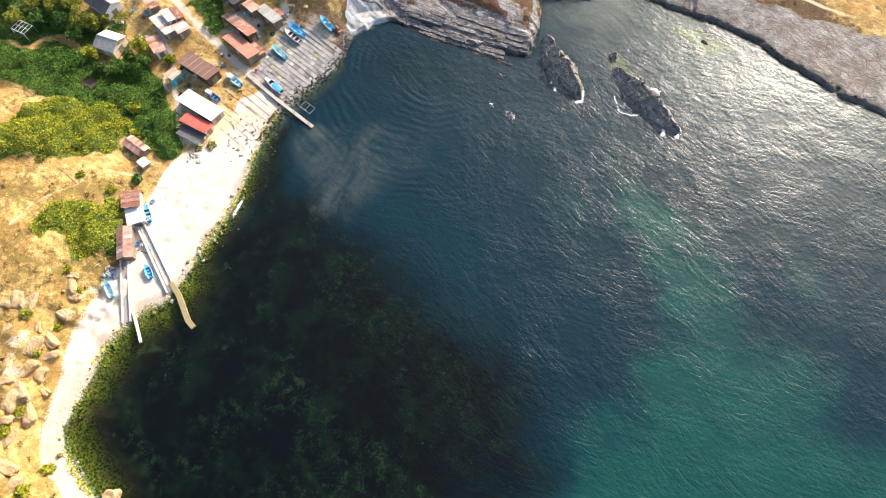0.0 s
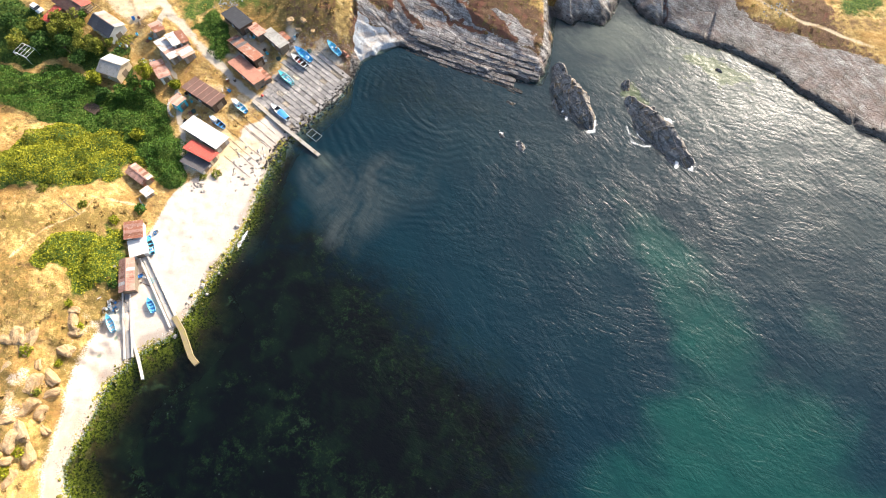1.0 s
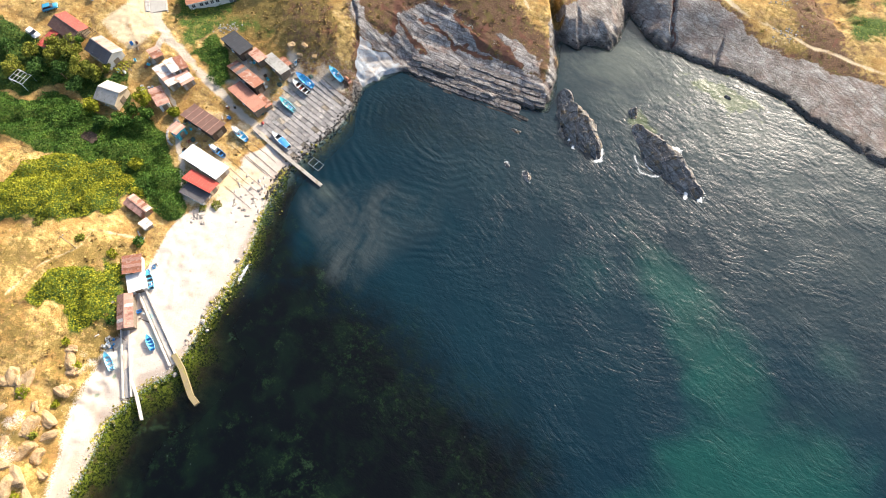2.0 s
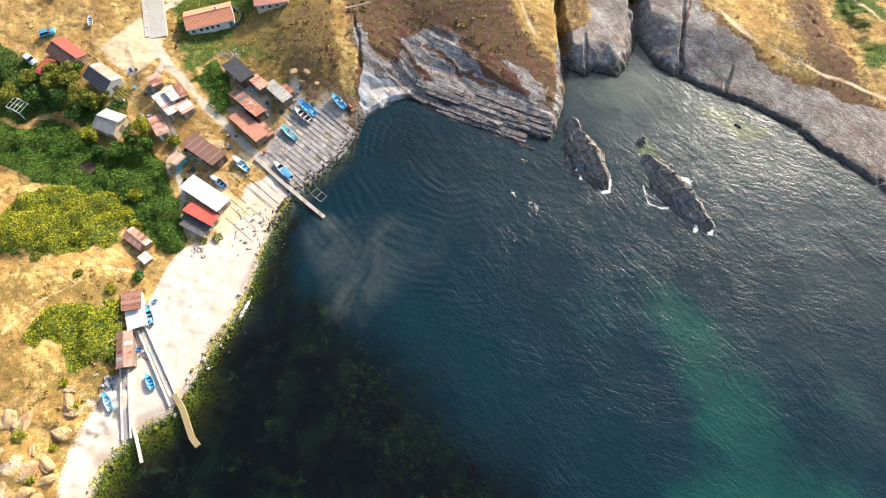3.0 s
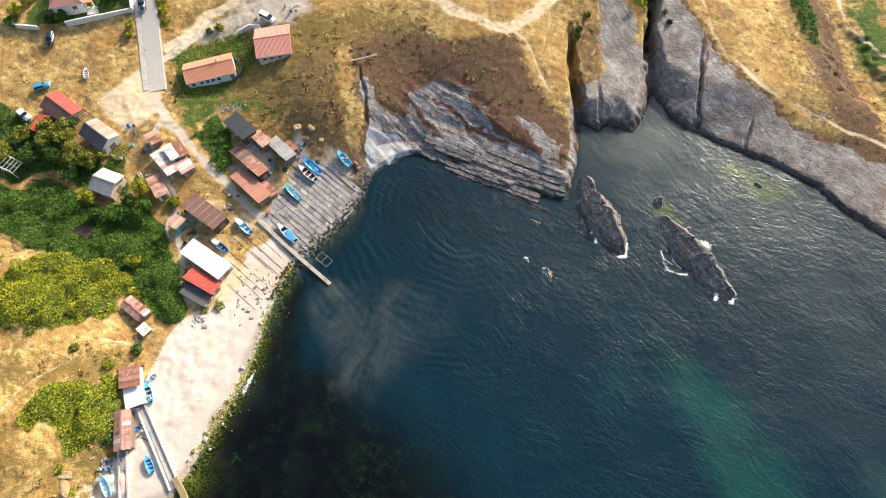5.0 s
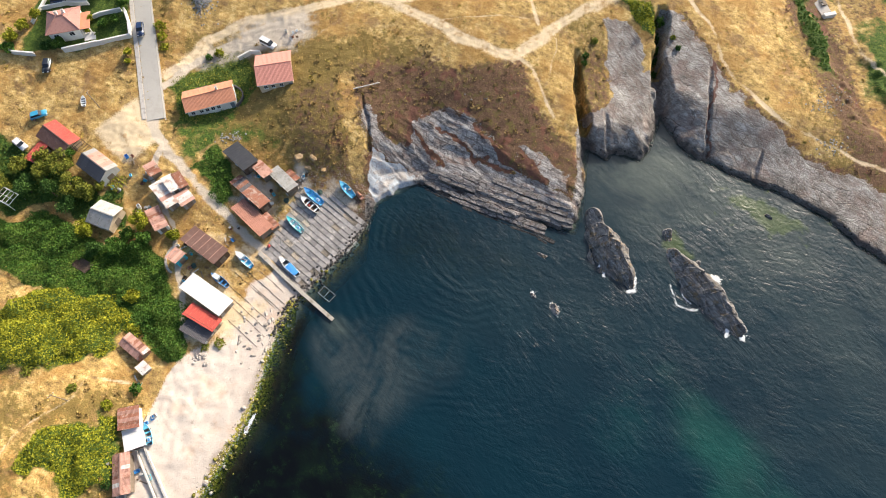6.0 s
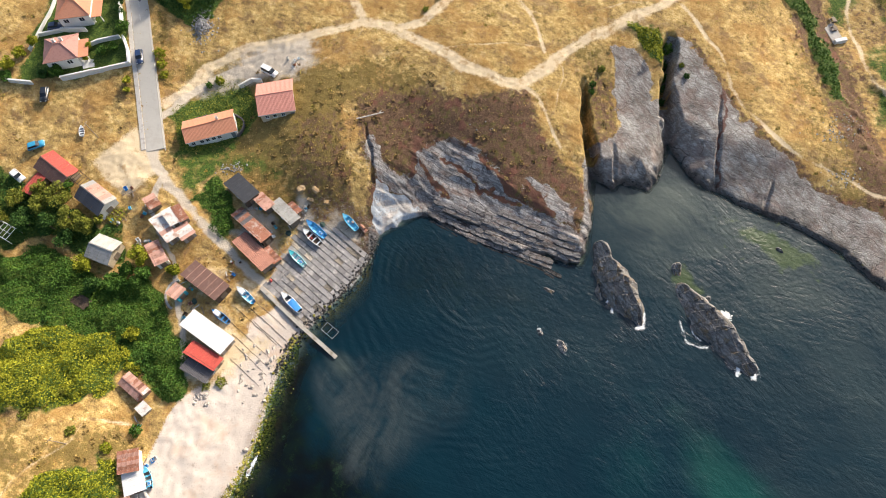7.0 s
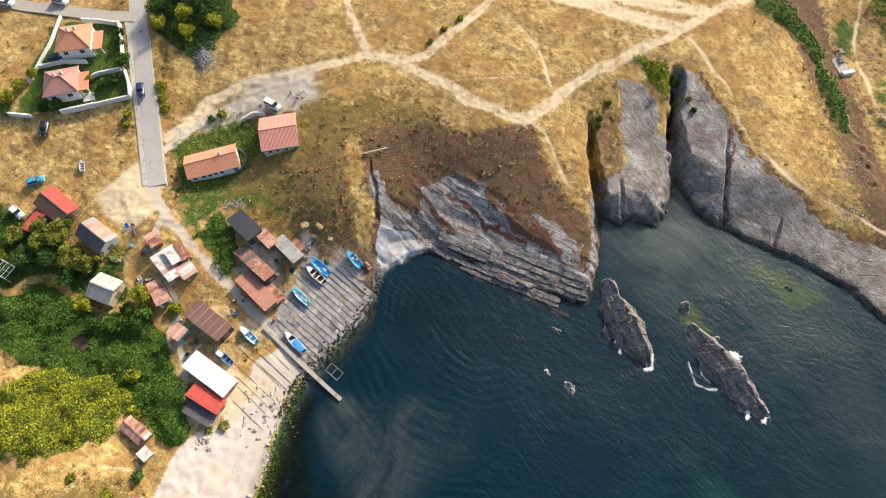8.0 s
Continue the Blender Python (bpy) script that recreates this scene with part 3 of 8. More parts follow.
# ---- the ground, one sheet ----
TRACKS = [  # half width, points
    (1.5, [(-78.6, 149.8), (-75.2, 153.2), (-69.4, 160.1), (-59.8, 165.5), (-46.4, 167), (-38, 168.7), (-31.1, 170.4), (-24, 168.1), (-15.7, 162.7), (-6.3, 155.9), (2.8, 151.1), (6.7, 150.5)]),
    (1.5, [(6.7, 150.5), (10.9, 153.1), (15.2, 157.4), (23.9, 163.3), (32.7, 168.4), (43, 173.4), (52.7, 180.1), (66.6, 187.5), (90, 205)]),
    (1.1, [(-31.1, 171.7), (-34, 178.3), (-37.1, 188.9), (-40, 200)]),
    (1.3, [(-21.9, 168.1), (-15.7, 169.4), (-10, 175.9), (-2.7, 182.2), (0.3, 186.9), (3, 196)]),
    (0.9, [(0.1, 182.1), (7, 177.2), (10.7, 170.4), (13.3, 159.8)]),
    (0.9, [(6.7, 150.8), (11.3, 147.1), (14.2, 140.2), (15.5, 135.7)]),
    (0.9, [(48, 173.8), (53.6, 165.8), (56.9, 157.6), (57.4, 152.2)]),
    (0.85, [(57.4, 152.2), (57.4, 150.6), (60.1, 145.7), (63.9, 139.3), (69.3, 133.8), (73.5, 130.6), (78.0, 128.3), (82.0, 126.0), (85.7, 123.2), (88.6, 121.4), (100, 114)]),
    (0.95, [(100, 200), (98.5, 189.6), (94.1, 176.8), (93.8, 160.7), (96, 152), (104, 138)]),
    (1.9, [(-10, 191), (4.7, 188.4), (33.3, 185.5), (54.3, 181.6)]),
    (0.5, [(-94.8, 58.9), (-92.4, 63.5), (-84.7, 71.7), (-82.7, 75.6), (-74, 74.4)]),
    (0.4, [(-110, 84), (-98, 72), (-92, 66)]),
    (0.55, [(1.6, 182), (4.9, 177.2), (8.8, 172.5), (15.6, 170.1), (23.3, 170.6), (31.9, 173.2), (39.1, 174.7), (47, 177.5)]),
    (0.5, [(-19.8, 165.4), (-11.7, 157.2), (-2.4, 152.4), (5, 150.6)]), (0.45, [(17.5, 156), (17.5, 153.4), (15.6, 147.1), (14, 143.3)]),
    (0.35, [(-13, 160.6), (0.7, 161.9), (12.4, 160.9)]), (0.5, [(-29.7, 170.2), (-32.3, 165.8), (-37.6, 161.7), (-43, 158)]),
    (2.2, [(4, 190), (13.5, 187.3), (26.1, 183.4), (37, 179.2), (46.4, 176.7)]), (0.6, [(30, 183), (42, 182), (53, 180.5)]),
]
GRAVEL_LINES = [
    (1.35, [(-80.5, 138.5), (-79.6, 134.2), (-76.2, 129.2), (-69.6, 121.9), (-61.9, 113.9), (-54.7, 107.0), (-50, 102.5)]),
    (1.2, [(-79, 146), (-74, 152), (-67, 158), (-57, 160.5)]),
    (0.7, [(-76.9, 130.9), (-78.5, 122), (-76, 116), (-72, 110), (-71, 105)]),
    (0.7, [(-71.5, 104), (-69, 97), (-67.5, 90), (-66, 85)]),
]
DIRT_AREA = [(-93.8, 134.0), (-84.8, 142.8), (-79.1, 137.5), (-77.9, 131.5), (-83.9, 125.3), (-87.7, 127.6)]
PARKING = [(-77.4, 150.6), (-69.1, 157.7), (-59.8, 165.2), (-43.5, 166.9), (-42.5, 160), (-45.9, 155.4), (-61.8, 155.1)]
THICKET = [(-125, 114), (-115.2, 113.8), (-107.8, 111.6), (-101.3, 113.6), (-97.2, 111.7), (-90.4, 107.9), (-85.4, 106.5), (-77.0, 105.3), (-72.7, 100.3), (-69.6, 94.6), (-67.0, 90.7), (-66.1, 84.6), (-64.3, 81.7), (-64.7, 79.8), (-69.0, 79.1), (-72.9, 80.9), (-74.6, 86.3), (-79.7, 86.1), (-82.8, 94.1), (-86.9, 92.8), (-96.4, 94.7), (-102.1, 96.8), (-110.1, 99.7), (-125, 103)]
BIG_BUSH = [(-125, 79), (-112, 77), (-102.4, 76.5), (-98.5, 77.0), (-92.6, 76.2), (-87.7, 78.5), (-83.7, 80.1), (-80.9, 82.8), (-79.7, 86.1), (-75.5, 84.7), (-74.8, 87.4), (-77.0, 88.5), (-82.2, 94.1), (-86.9, 92.8), (-91.5, 94.5), (-99.1, 93.5), (-101.1, 89.4), (-106, 84), (-125, 88)]
GROVE = [(-122, 137), (-115, 133), (-111.7, 127.5), (-107, 127.5), (-100.1, 126.4), (-96.6, 121.9), (-85.8, 117.9), (-83.2, 110), (-91.8, 110), (-99.4, 115.5), (-111, 114), (-122, 115)]
HOUSE_GREEN = [(-78.6, 147.1), (-70.3, 155.3), (-60.9, 157), (-56.4, 149.9), (-58.9, 141.5), (-67.7, 136.4), (-75, 137), (-77, 142.6)]
GARDEN_FIELD = [(-70.8, 124.4), (-63.6, 130.2), (-59.6, 122), (-60, 116), (-61.8, 114.9)]
BEACH_BUSH = [(-90.9, 58.2), (-89.9, 63.9), (-85.9, 66.1), (-80.0, 65.6), (-79.5, 68.0), (-75.9, 67.7), (-74.6, 61.6), (-76.6, 60.3), (-75.5, 58.7), (-78.1, 55.1), (-79.1, 52.0), (-81.7, 53.1), (-83.2, 56.8), (-87.3, 57.0), (-89.1, 54.2)]
NORTH_GROVE = [(-88.2, 194), (-67.1, 192), (-64, 183), (-68, 178.2), (-72.7, 172.5), (-81, 175.4), (-85.5, 179.3)]
CLIFF_BUSH = [(33.7, 166.9), (37, 168.9), (42.8, 168), (45, 162), (41.5, 158), (38, 163)]
RAVINE = [(64, 192), (68.1, 185.7), (77, 178.3), (81.1, 171.6), (80.8, 157.6), (83.8, 149.1), (85.7, 146.1), (86.5, 159.5), (86, 168), (84.4, 178.9), (76, 188)]
VILLA_LAWN = [(-112.5, 182), (-98, 182), (-93.5, 180), (-88.3, 160), (-103.8, 156.5), (-117, 156.5), (-115, 165)]
# Bare rock, red soil and gravel of the cliffs.
HEAD_ROCK = [(-28.0, 134.7), (-21.4, 130.9), (-17.7, 135.7), (-11.8, 139.1), (-8.6, 139.1), (-3.9, 135.2), (0.2, 131.3), (4.2, 127.1), (8.1, 122.6), (12.0, 119.5), (15.7, 117.0), (18.3, 115.5), (21, 117), (21, 106), (2.8, 108), (-12, 115), (-16.4, 121), (-20.1, 125.5), (-27.2, 128.9)]
HEAD_TONGUE = [(6.8, 127.5), (10.0, 128.5), (14.7, 123.5), (17.9, 120.5), (17.6, 116.7), (14.3, 118.1), (10.6, 122.6)]
BUTTRESS_ROCK = [(29.9, 161.6), (36.2, 161.3), (38.6, 155.4), (38.3, 148.8), (43.5, 149.9), (43.5, 137.6), (40, 124), (30, 124), (22, 126), (23.7, 131.7), (23.8, 138.5), (28.4, 137.8), (29.8, 143.0), (30.2, 154.2)]
EAST_ROCK = [(44.0, 166), (48.6, 164.4), (51.3, 158.9), (54.9, 151.8), (56.8, 146.2), (58.8, 141.4), (63.7, 135.8), (69.1, 131.0), (72.9, 126.2), (79.2, 121.4), (86.5, 117.4), (100, 110), (130, 93), (130, 60), (90, 90), (60, 112), (42, 128)]
SOIL = [(0.75, [(-16.9, 133.4), (-15.4, 129.9), (-12.5, 126.8), (-10.4, 124.5)]), (0.65, [(-11.8, 134.9), (-8.2, 130.9), (-4.1, 126.8), (0.1, 125.5), (5.1, 122.9)]), (1.0, [(-17.2, 138.1), (-18.5, 134.5), (-19.6, 131.6)]), (1.2, [(8.0, 126.0), (10.6, 122.6), (12.9, 119.5)]), (0.5, [(-3.0, 133.5), (2.4, 128.0), (7.0, 123.0)]), (0.6, [(55.2, 151), (54.6, 143), (53.0, 134), (52.2, 127)])]
COVE = [(-27.4, 129.2), (-23.1, 126.5), (-19.5, 125.1), (-16.4, 122.1), (-18, 118), (-26.5, 115), (-27.4, 120.2), (-28.0, 126.3)]
GREENS = [THICKET, BIG_BUSH, GROVE, HOUSE_GREEN, GARDEN_FIELD, BEACH_BUSH, NORTH_GROVE, CLIFF_BUSH, RAVINE, VILLA_LAWN]
BANK_HERBS = [(-76.5, 141), (-72.6, 128), (-70.4, 124.6), (-63.5, 130), (-61, 135), (-60, 141)]


def axis_steps(low, high, step, far_low, far_high):
    steps = list(np.arange(low, high + 0.01, step))
    for end, sign in ((far_high, 1), (far_low, -1)):
        at, gap, more = (high, step, []) if sign > 0 else (low, step, [])
        while (end - at) * sign > 0:
            gap *= 1.35
            at += sign * gap
            more.append(at)
        steps = steps + more if sign > 0 else more[::-1] + steps
    return np.array(steps)


def finer(steps, low, high):
    """Puts one more step halfway between those of a stretch."""
    keep = (steps[:-1] > low) & (steps[:-1] < high)
    return np.sort(np.concatenate([steps, ((steps[:-1] + steps[1:]) / 2)[keep]]))


def sheet(name, xs, ys, zs, material, masks):
    """A grid mesh over plan steps, with colour layers of masks."""
    rows, cols = len(ys), len(xs)
    gx, gy = np.meshgrid(xs, ys)
    mesh = bpy.data.meshes.new(name)
    mesh.vertices.add(rows * cols)
    mesh.vertices.foreach_set("co", np.stack([gx, gy, zs], -1).astype(np.float32).ravel())
    a = (np.arange(rows - 1)[:, None] * cols + np.arange(cols - 1)[None]).ravel()
    faces = np.stack([a, a + 1, a + cols + 1, a + cols], -1).astype(np.int32)
    mesh.loops.add(faces.size)
    mesh.loops.foreach_set("vertex_index", faces.ravel())
    mesh.polygons.add(len(faces))
    mesh.polygons.foreach_set("loop_start", np.arange(0, faces.size, 4, dtype=np.int32))
    mesh.polygons.foreach_set("use_smooth", np.ones(len(faces), bool))
    mesh.update(calc_edges=True)
    for layer, four in masks.items():
        colour = mesh.color_attributes.new(layer, "FLOAT_COLOR", "POINT")
        colour.data.foreach_set("color", np.stack([np.clip(m, 0, 1) for m in four], -1).astype(np.float32).ravel())
    mesh.materials.append(material)
    return new(name, mesh)


def soft_inside(x, y, poly, fade=1.0):
    d = line_dist(x, y, poly + poly[:1])
    return np.clip(0.5 + np.where(inside(x, y, poly), d, -d) / (2 * fade), 0, 1)


def relief(x, y, z, d, rock):
    """Small forms: ledges along the strike of the rock, humps in the grass."""
    stony = np.clip((rock * 1.15 - d) / 5 + 0.3, 0, 1) * (rock > 1.5) * np.clip(d + 0.3, 0, 1)
    across = 0.55 * x + 0.84 * y + 1.2 * value_noise(x, y, 6, 3)
    along = 0.84 * x - 0.55 * y
    beds = value_noise(along / 7 + 40, across, 1.9, 6) * 0.30 + value_noise(along / 5 + 9, across, 0.8, 12) * 0.12
    saw = ((across + 0.7 * value_noise(x, y, 3, 13)) / 3.4) % 1.0
    ledge = beds + (saw ** 3 - 0.25) * 0.28 * (0.5 + 0.5 * value_noise(x, y, 8, 14))
    rough = value_noise(x, y, 4, 7) * 0.12 + value_noise(x, y, 1.3, 8) * 0.12
    soft = value_noise(x, y, 9, 1) * 0.16 + value_noise(x, y, 3.3, 2) * 0.14 + value_noise(x, y, 1.2, 4) * 0.09 + value_noise(x, y, 0.95, 15) * 0.07
    soft = soft + (0.9 * value_noise(x, y, 4.5, 16) + 0.6 * value_noise(x, y, 1.9, 17) + 0.25 * value_noise(x, y, 0.95, 18)) * np.clip(1.3 - np.abs(d - 10) / 6, 0, 1) * np.clip((-70 - x) / 4, 0, 1) * np.clip((60 - y) / 8, 0, 1) * np.clip(8 / np.maximum(d, 3), 1, 2.4)
    calm = np.clip(d / 8, 0, 1) * (1 - 0.45 * np.clip((x + 50) / 8, 0, 1))
    even = 1 - 0.85 * np.clip((x - 22) / 4, 0, 1)
    ledge, rough = ledge * even, rough * even
    return np.where(d > 0, stony * (ledge + rough) + (1 - stony) * soft * calm, value_noise(x, y, 2.2, 9) * 0.25 * np.clip(-d, 0, 1)), stony


gx = finer(axis_steps(-136, 122, 0.42, -4000, 4200), -33, 92)
gy = finer(axis_steps(-4, 206, 0.42, -850, 4200), 104, 165)
GX, GY = np.meshgrid(gx, gy)
GZ, GD, GROCK = land(GX, GY)
bumps, STONY = relief(GX, GY, GZ, GD, GROCK)
ROAD = [(-92.6, 197), (-91.6, 190.6), (-90, 182), (-88, 175), (-84.4, 158.5), (-81.7, 146), (-79.4, 136.8)]
SIDE_ROAD = [(-140, 193.5), (-129.8, 190.9), (-119.7, 188), (-108.5, 185.8), (-97.6, 183.7), (-90.5, 183.2)]
SLIP = [(-51.5, 104.5), (-44.5, 119.5), (-36.5, 119.5), (-28.5, 110.4), (-31, 105.5), (-42.2, 93.0)]
smooth = np.minimum(line_dist(GX, GY, ROAD), line_dist(GX, GY, SIDE_ROAD))
bumps = bumps * np.clip((smooth - 2.5) / 4, 0.0, 1) * (1 - soft_inside(GX, GY, SLIP, 1.5))
near = np.clip((260 - np.hypot(GX, GY - 100)) / 60, 0, 1)
GZ = GZ + bumps * near
wander = value_noise(GX, GY, 7, 11)
track = np.zeros_like(GX)
worn = 0.75 + 0.35 * value_noise(GX, GY, 6, 23)
for half, pts in TRACKS:
    q = line_dist(GX + 0.6 * value_noise(GX, GY, 5, 21), GY + 0.6 * value_noise(GX, GY, 5, 22), pts)
    strip = np.exp(-(q / (half * 0.78)) ** 2) * worn * (1 if half > 1 else 0.85 if half > 0.8 else 0.62)
    if half > 1:
        strip = strip * (1 - 0.55 * np.exp(-(q / 0.42) ** 2)) + 0.34 * np.exp(-(q / (half * 2.0)) ** 2)
    track = np.maximum(track, strip)
track = np.maximum(track, soft_inside(GX, GY, DIRT_AREA, 1.6))
YARD = [(-68, 110), (-53, 106), (-46, 96), (-48, 89), (-56, 84), (-66, 83), (-70, 96)]
track = np.maximum(track, 0.74 * soft_inside(GX, GY, YARD, 2.5) * np.clip(0.75 + 0.6 * value_noise(GX, GY, 5, 24), 0, 1.3))
gravel = soft_inside(GX + 1.5 * wander, GY, PARKING, 4.0) * 0.88
gravel = np.maximum(gravel, 0.55 * soft_inside(GX, GY, [(-62, 130), (-46, 128), (-32, 122), (-28, 111), (-43, 94), (-52, 104), (-60, 113)], 3) * np.clip(0.7 + 0.8 * value_noise(GX, GY, 4, 25), 0, 1.2))
ragged_x = GX + 1.1 * value_noise(GX, GY, 3.2, 71) + 0.6 * value_noise(GX, GY, 1.1, 72)
ragged_y = GY + 1.1 * value_noise(GX, GY, 3.2, 73) + 0.6 * value_noise(GX, GY, 1.1, 74)
gravel = np.maximum(gravel, 0.95 * soft_inside(GX, GY, SLIP, 1.5))
for half, pts in GRAVEL_LINES:
    gravel = np.maximum(gravel, np.exp(-(line_dist(0.6 * GX + 0.4 * ragged_x, 0.6 * GY + 0.4 * ragged_y, pts) / half) ** 2) * np.clip(0.95 + 0.3 * value_noise(GX, GY, 3, 26), 0, 1))
BANK = [(-78, 138), (-66, 137), (-52, 137), (-48, 129), (-60, 131), (-64, 130.5), (-72, 125)]
ruffle_x = GX + 1.6 * value_noise(GX, GY, 5, 51) + 1.0 * value_noise(GX, GY, 2, 53)
ruffle_y = GY + 1.6 * value_noise(GX, GY, 5, 52) + 1.0 * value_noise(GX, GY, 2, 54)
green = np.max([soft_inside(ruffle_x, ruffle_y, poly, 1.6) for poly in GREENS], axis=0)
green = np.maximum(green, 0.60 * soft_inside(GX, GY, BANK, 3))
green = np.maximum(green, 0.66 * soft_inside(ruffle_x, ruffle_y, BANK_HERBS, 2.0))
green = np.maximum(green, 0.42 * soft_inside(GX, GY, [(-62, 118), (-46, 126), (-43, 118), (-50, 108), (-58, 108)], 2))
valley = np.clip((GX - 87) / 5, 0, 1) * np.clip((GY - 118) / 10, 0, 1)
green = np.maximum(green, valley * np.clip(0.44 + 0.40 * value_noise(GX, GY, 9, 111) + 0.2 * value_noise(GX, GY, 3, 112), 0, 0.9))
on_west = (GX < -27) & (GY < 112)
flat = coast_field(GX, GY)[1]
sand = np.clip((flat + 1.5 - GD) / 2.5, 0, 1) * (GX < -40) * np.clip((91 - GY + 0.6 * (GX + 50) + 2 * wander) / 4, 0, 1) * np.clip((GD + 0.8), 0, 1)
cove = soft_inside(ragged_x, ragged_y, COVE, 0.5)
rock = np.max([soft_inside(ragged_x, ragged_y, poly, 0.8) for poly in (HEAD_ROCK, [(-29.2, 139.5), (-27.6, 138.5), (-25.6, 133), (-26.5, 129), (-28.6, 131)], HEAD_TONGUE, BUTTRESS_ROCK, EAST_ROCK)], axis=0)
foot = np.clip((GROCK - 2) / 3, 0, 1) * np.clip((3.5 + wander - GD) / 1.5, 0, 1)
rock = np.maximum(rock, foot * (GX > -29))
rock = np.maximum(rock, 0.4 * np.exp(-((GX + 29.4 + 0.24 * (GY - 134)) / 1.1) ** 2) * np.clip((141 - GY) / 4, 0, 1) * np.clip((GY - 108) / 4, 0, 1))
rock = np.maximum(rock, 0.8 * np.exp(-((GX - 20.6 - 0.05 * (GY - 112)) / 1.0) ** 2) * (GY > 104) * np.clip((138 - GY) / 8, 0, 1))
soil = np.zeros_like(GX)
for half, pts in SOIL:
    soil = np.maximum(soil, np.exp(-(line_dist(ragged_x, ragged_y, pts) / half) ** 2))
soil = np.maximum(soil, 0.75 * np.exp(-(line_dist(ragged_x, ragged_y, HEAD_ROCK[2:9]) / 1.3) ** 2) * np.clip(0.5 + value_noise(GX, GY, 4, 76), 0, 1))
soil = np.maximum(soil, 0.42 * np.clip(value_noise(GX, GY, 5, 77) + 0.5 * value_noise(GX, GY, 1.8, 78) - 0.15, 0, 1) * (GX > -32) * (GX < 20) * (GY < 146))
soil = np.maximum(soil, 0.36 * np.exp(-(line_dist(ragged_x, ragged_y, EAST_ROCK[3:12]) / 4.0) ** 2) * np.clip(0.7 + value_noise(GX, GY, 5, 79), 0, 1))
soil = np.maximum(soil, 0.5 * np.clip(value_noise(GX, GY, 6, 86) - 0.25, 0, 1) * np.clip((GX - 44) / 6, 0, 1) * (GD < 22))
rock = rock * (1 - 0.9 * soil * (GX < 30)) * (1 - cove)
gravel = np.maximum(gravel * (1 - cove), 0)
sand = np.maximum(sand, cove * (GD > -1.5) * 0.9)
rock = np.maximum(rock, np.clip((18 - np.hypot(GX + 38, GY - 112)) / 6, 0, 1) * 0.35)
sand = np.maximum(sand, 0.85 * soft_inside(ragged_x, ragged_y, [(-61, 81), (-57, 89), (-54, 96), (-48.5, 100.5), (-43, 95.5), (-38, 95), (-44, 84), (-49, 76), (-61, 77)], 1.8))
crags = np.clip(1.3 - np.abs(GD - 12 - 2 * wander) / 4, 0, 1) * (GX < -70) * (GY < 56) * (value_noise(GX, GY, 4, 31) > 0.1)
sand = np.maximum(sand, crags * 0.5 * np.clip(0.6 + value_noise(GX, GY, 1.6, 33), 0, 1))
# brown below the crest also paints shade; gold stays on the lit eastern edge
lit_grass_edge = 150 + 7 * np.exp(-((GX + 26) / 13) ** 2) - np.clip(GX - 8, 0, 30) * 1.7
scrub = np.clip((GX + 52) / 8, 0, 1) * np.clip((GY - 100 + 0.25 * GX) / 8, 0, 1) * np.clip((lit_grass_edge - GY - 4 * wander) / 8, 0, 1) * (GX < 26)
east_edge = line_dist(ragged_x, ragged_y, EAST_ROCK[1:12])
scrub = np.maximum(scrub, np.clip((GX - 47) / 4, 0, 1) * np.clip((2.8 - east_edge) / 2.0, 0, 1) * 0.6)
scrub = np.maximum(scrub, 0.55 * np.clip((GX - 23) / 2, 0, 1) * np.clip((31 - GX) / 2, 0, 1) * np.clip((158 - GY) / 6, 0, 1))
scrub = np.maximum(scrub, np.clip(1.4 - np.abs(GX - 86 + 0.1 * (GY - 150)) / 6, 0, 1))
scrub = np.maximum(scrub, np.clip((GX + 74) / 4, 0, 1) * np.clip((-40 - GX) / 4, 0, 1) * np.clip((GY - 92) / 6, 0, 1) * np.clip((132 - GY) / 6, 0, 1) * 0.55)
scrub = np.maximum(scrub, 0.5 * valley)
scrub = scrub * (1 - green) * (1 - 0.5 * np.clip((-30 - GX) / 4, 0, 1)) * 0.88
# sunlit cliff rim painted bright gold by thinning scrub and herbs along it
LIT_RIM = [(-33.5, 146), (-32.0, 138), (-31.0, 130), (-30.5, 123)]
scrub = scrub * (1 - 0.9 * np.exp(-(line_dist(ragged_x, ragged_y, LIT_RIM) / 2.2) ** 2))
algae = np.clip(1.3 - np.abs(GD + 1.2) / 2.8, 0, 1) * on_west * (GX < -43) * (0.75 + 0.5 * value_noise(GX, GY, 4, 41))
shoal = np.clip(1.5 * weed_bank(GX, GY), 0, 1)
south = np.clip((54 - GY) / 6, 0, 1) * on_west
algae = np.maximum(algae, south * np.clip(1.25 - np.abs(GD + 3.2) / 4.2, 0, 1) * (0.8 + 0.5 * value_noise(GX, GY, 3, 42)))
algae = np.maximum(algae, shoal)
wet = np.clip((0.75 - GZ) / 0.5, 0, 1) * (1 - 0.85 * sand) * (1 - cove) * (1 - 0.7 * algae)
wet = np.maximum(wet, 0.6 * sand * on_west * np.clip((2.2 + 1.5 * value_noise(GX, GY, 4, 44) - GD) / 1.2, 0, 1) * (GY > 34))
stony_shore = (GROCK > 2) & (GX > -30)
wet = np.maximum(wet, 0.75 * np.clip((2.2 + 1.4 * wander + 0.8 * value_noise(GX, GY, 1.5, 45) - GD) / 1.6, 0, 1) * stony_shore * (1 - cove))
wet = np.where(GD < 0, np.clip(np.where(stony_shore, 0.9, 0.25) - np.where(stony_shore, 0.12, 0.06) * GD, 0, 1) * (1 - 0.9 * np.clip(algae, 0, 1)), wet)
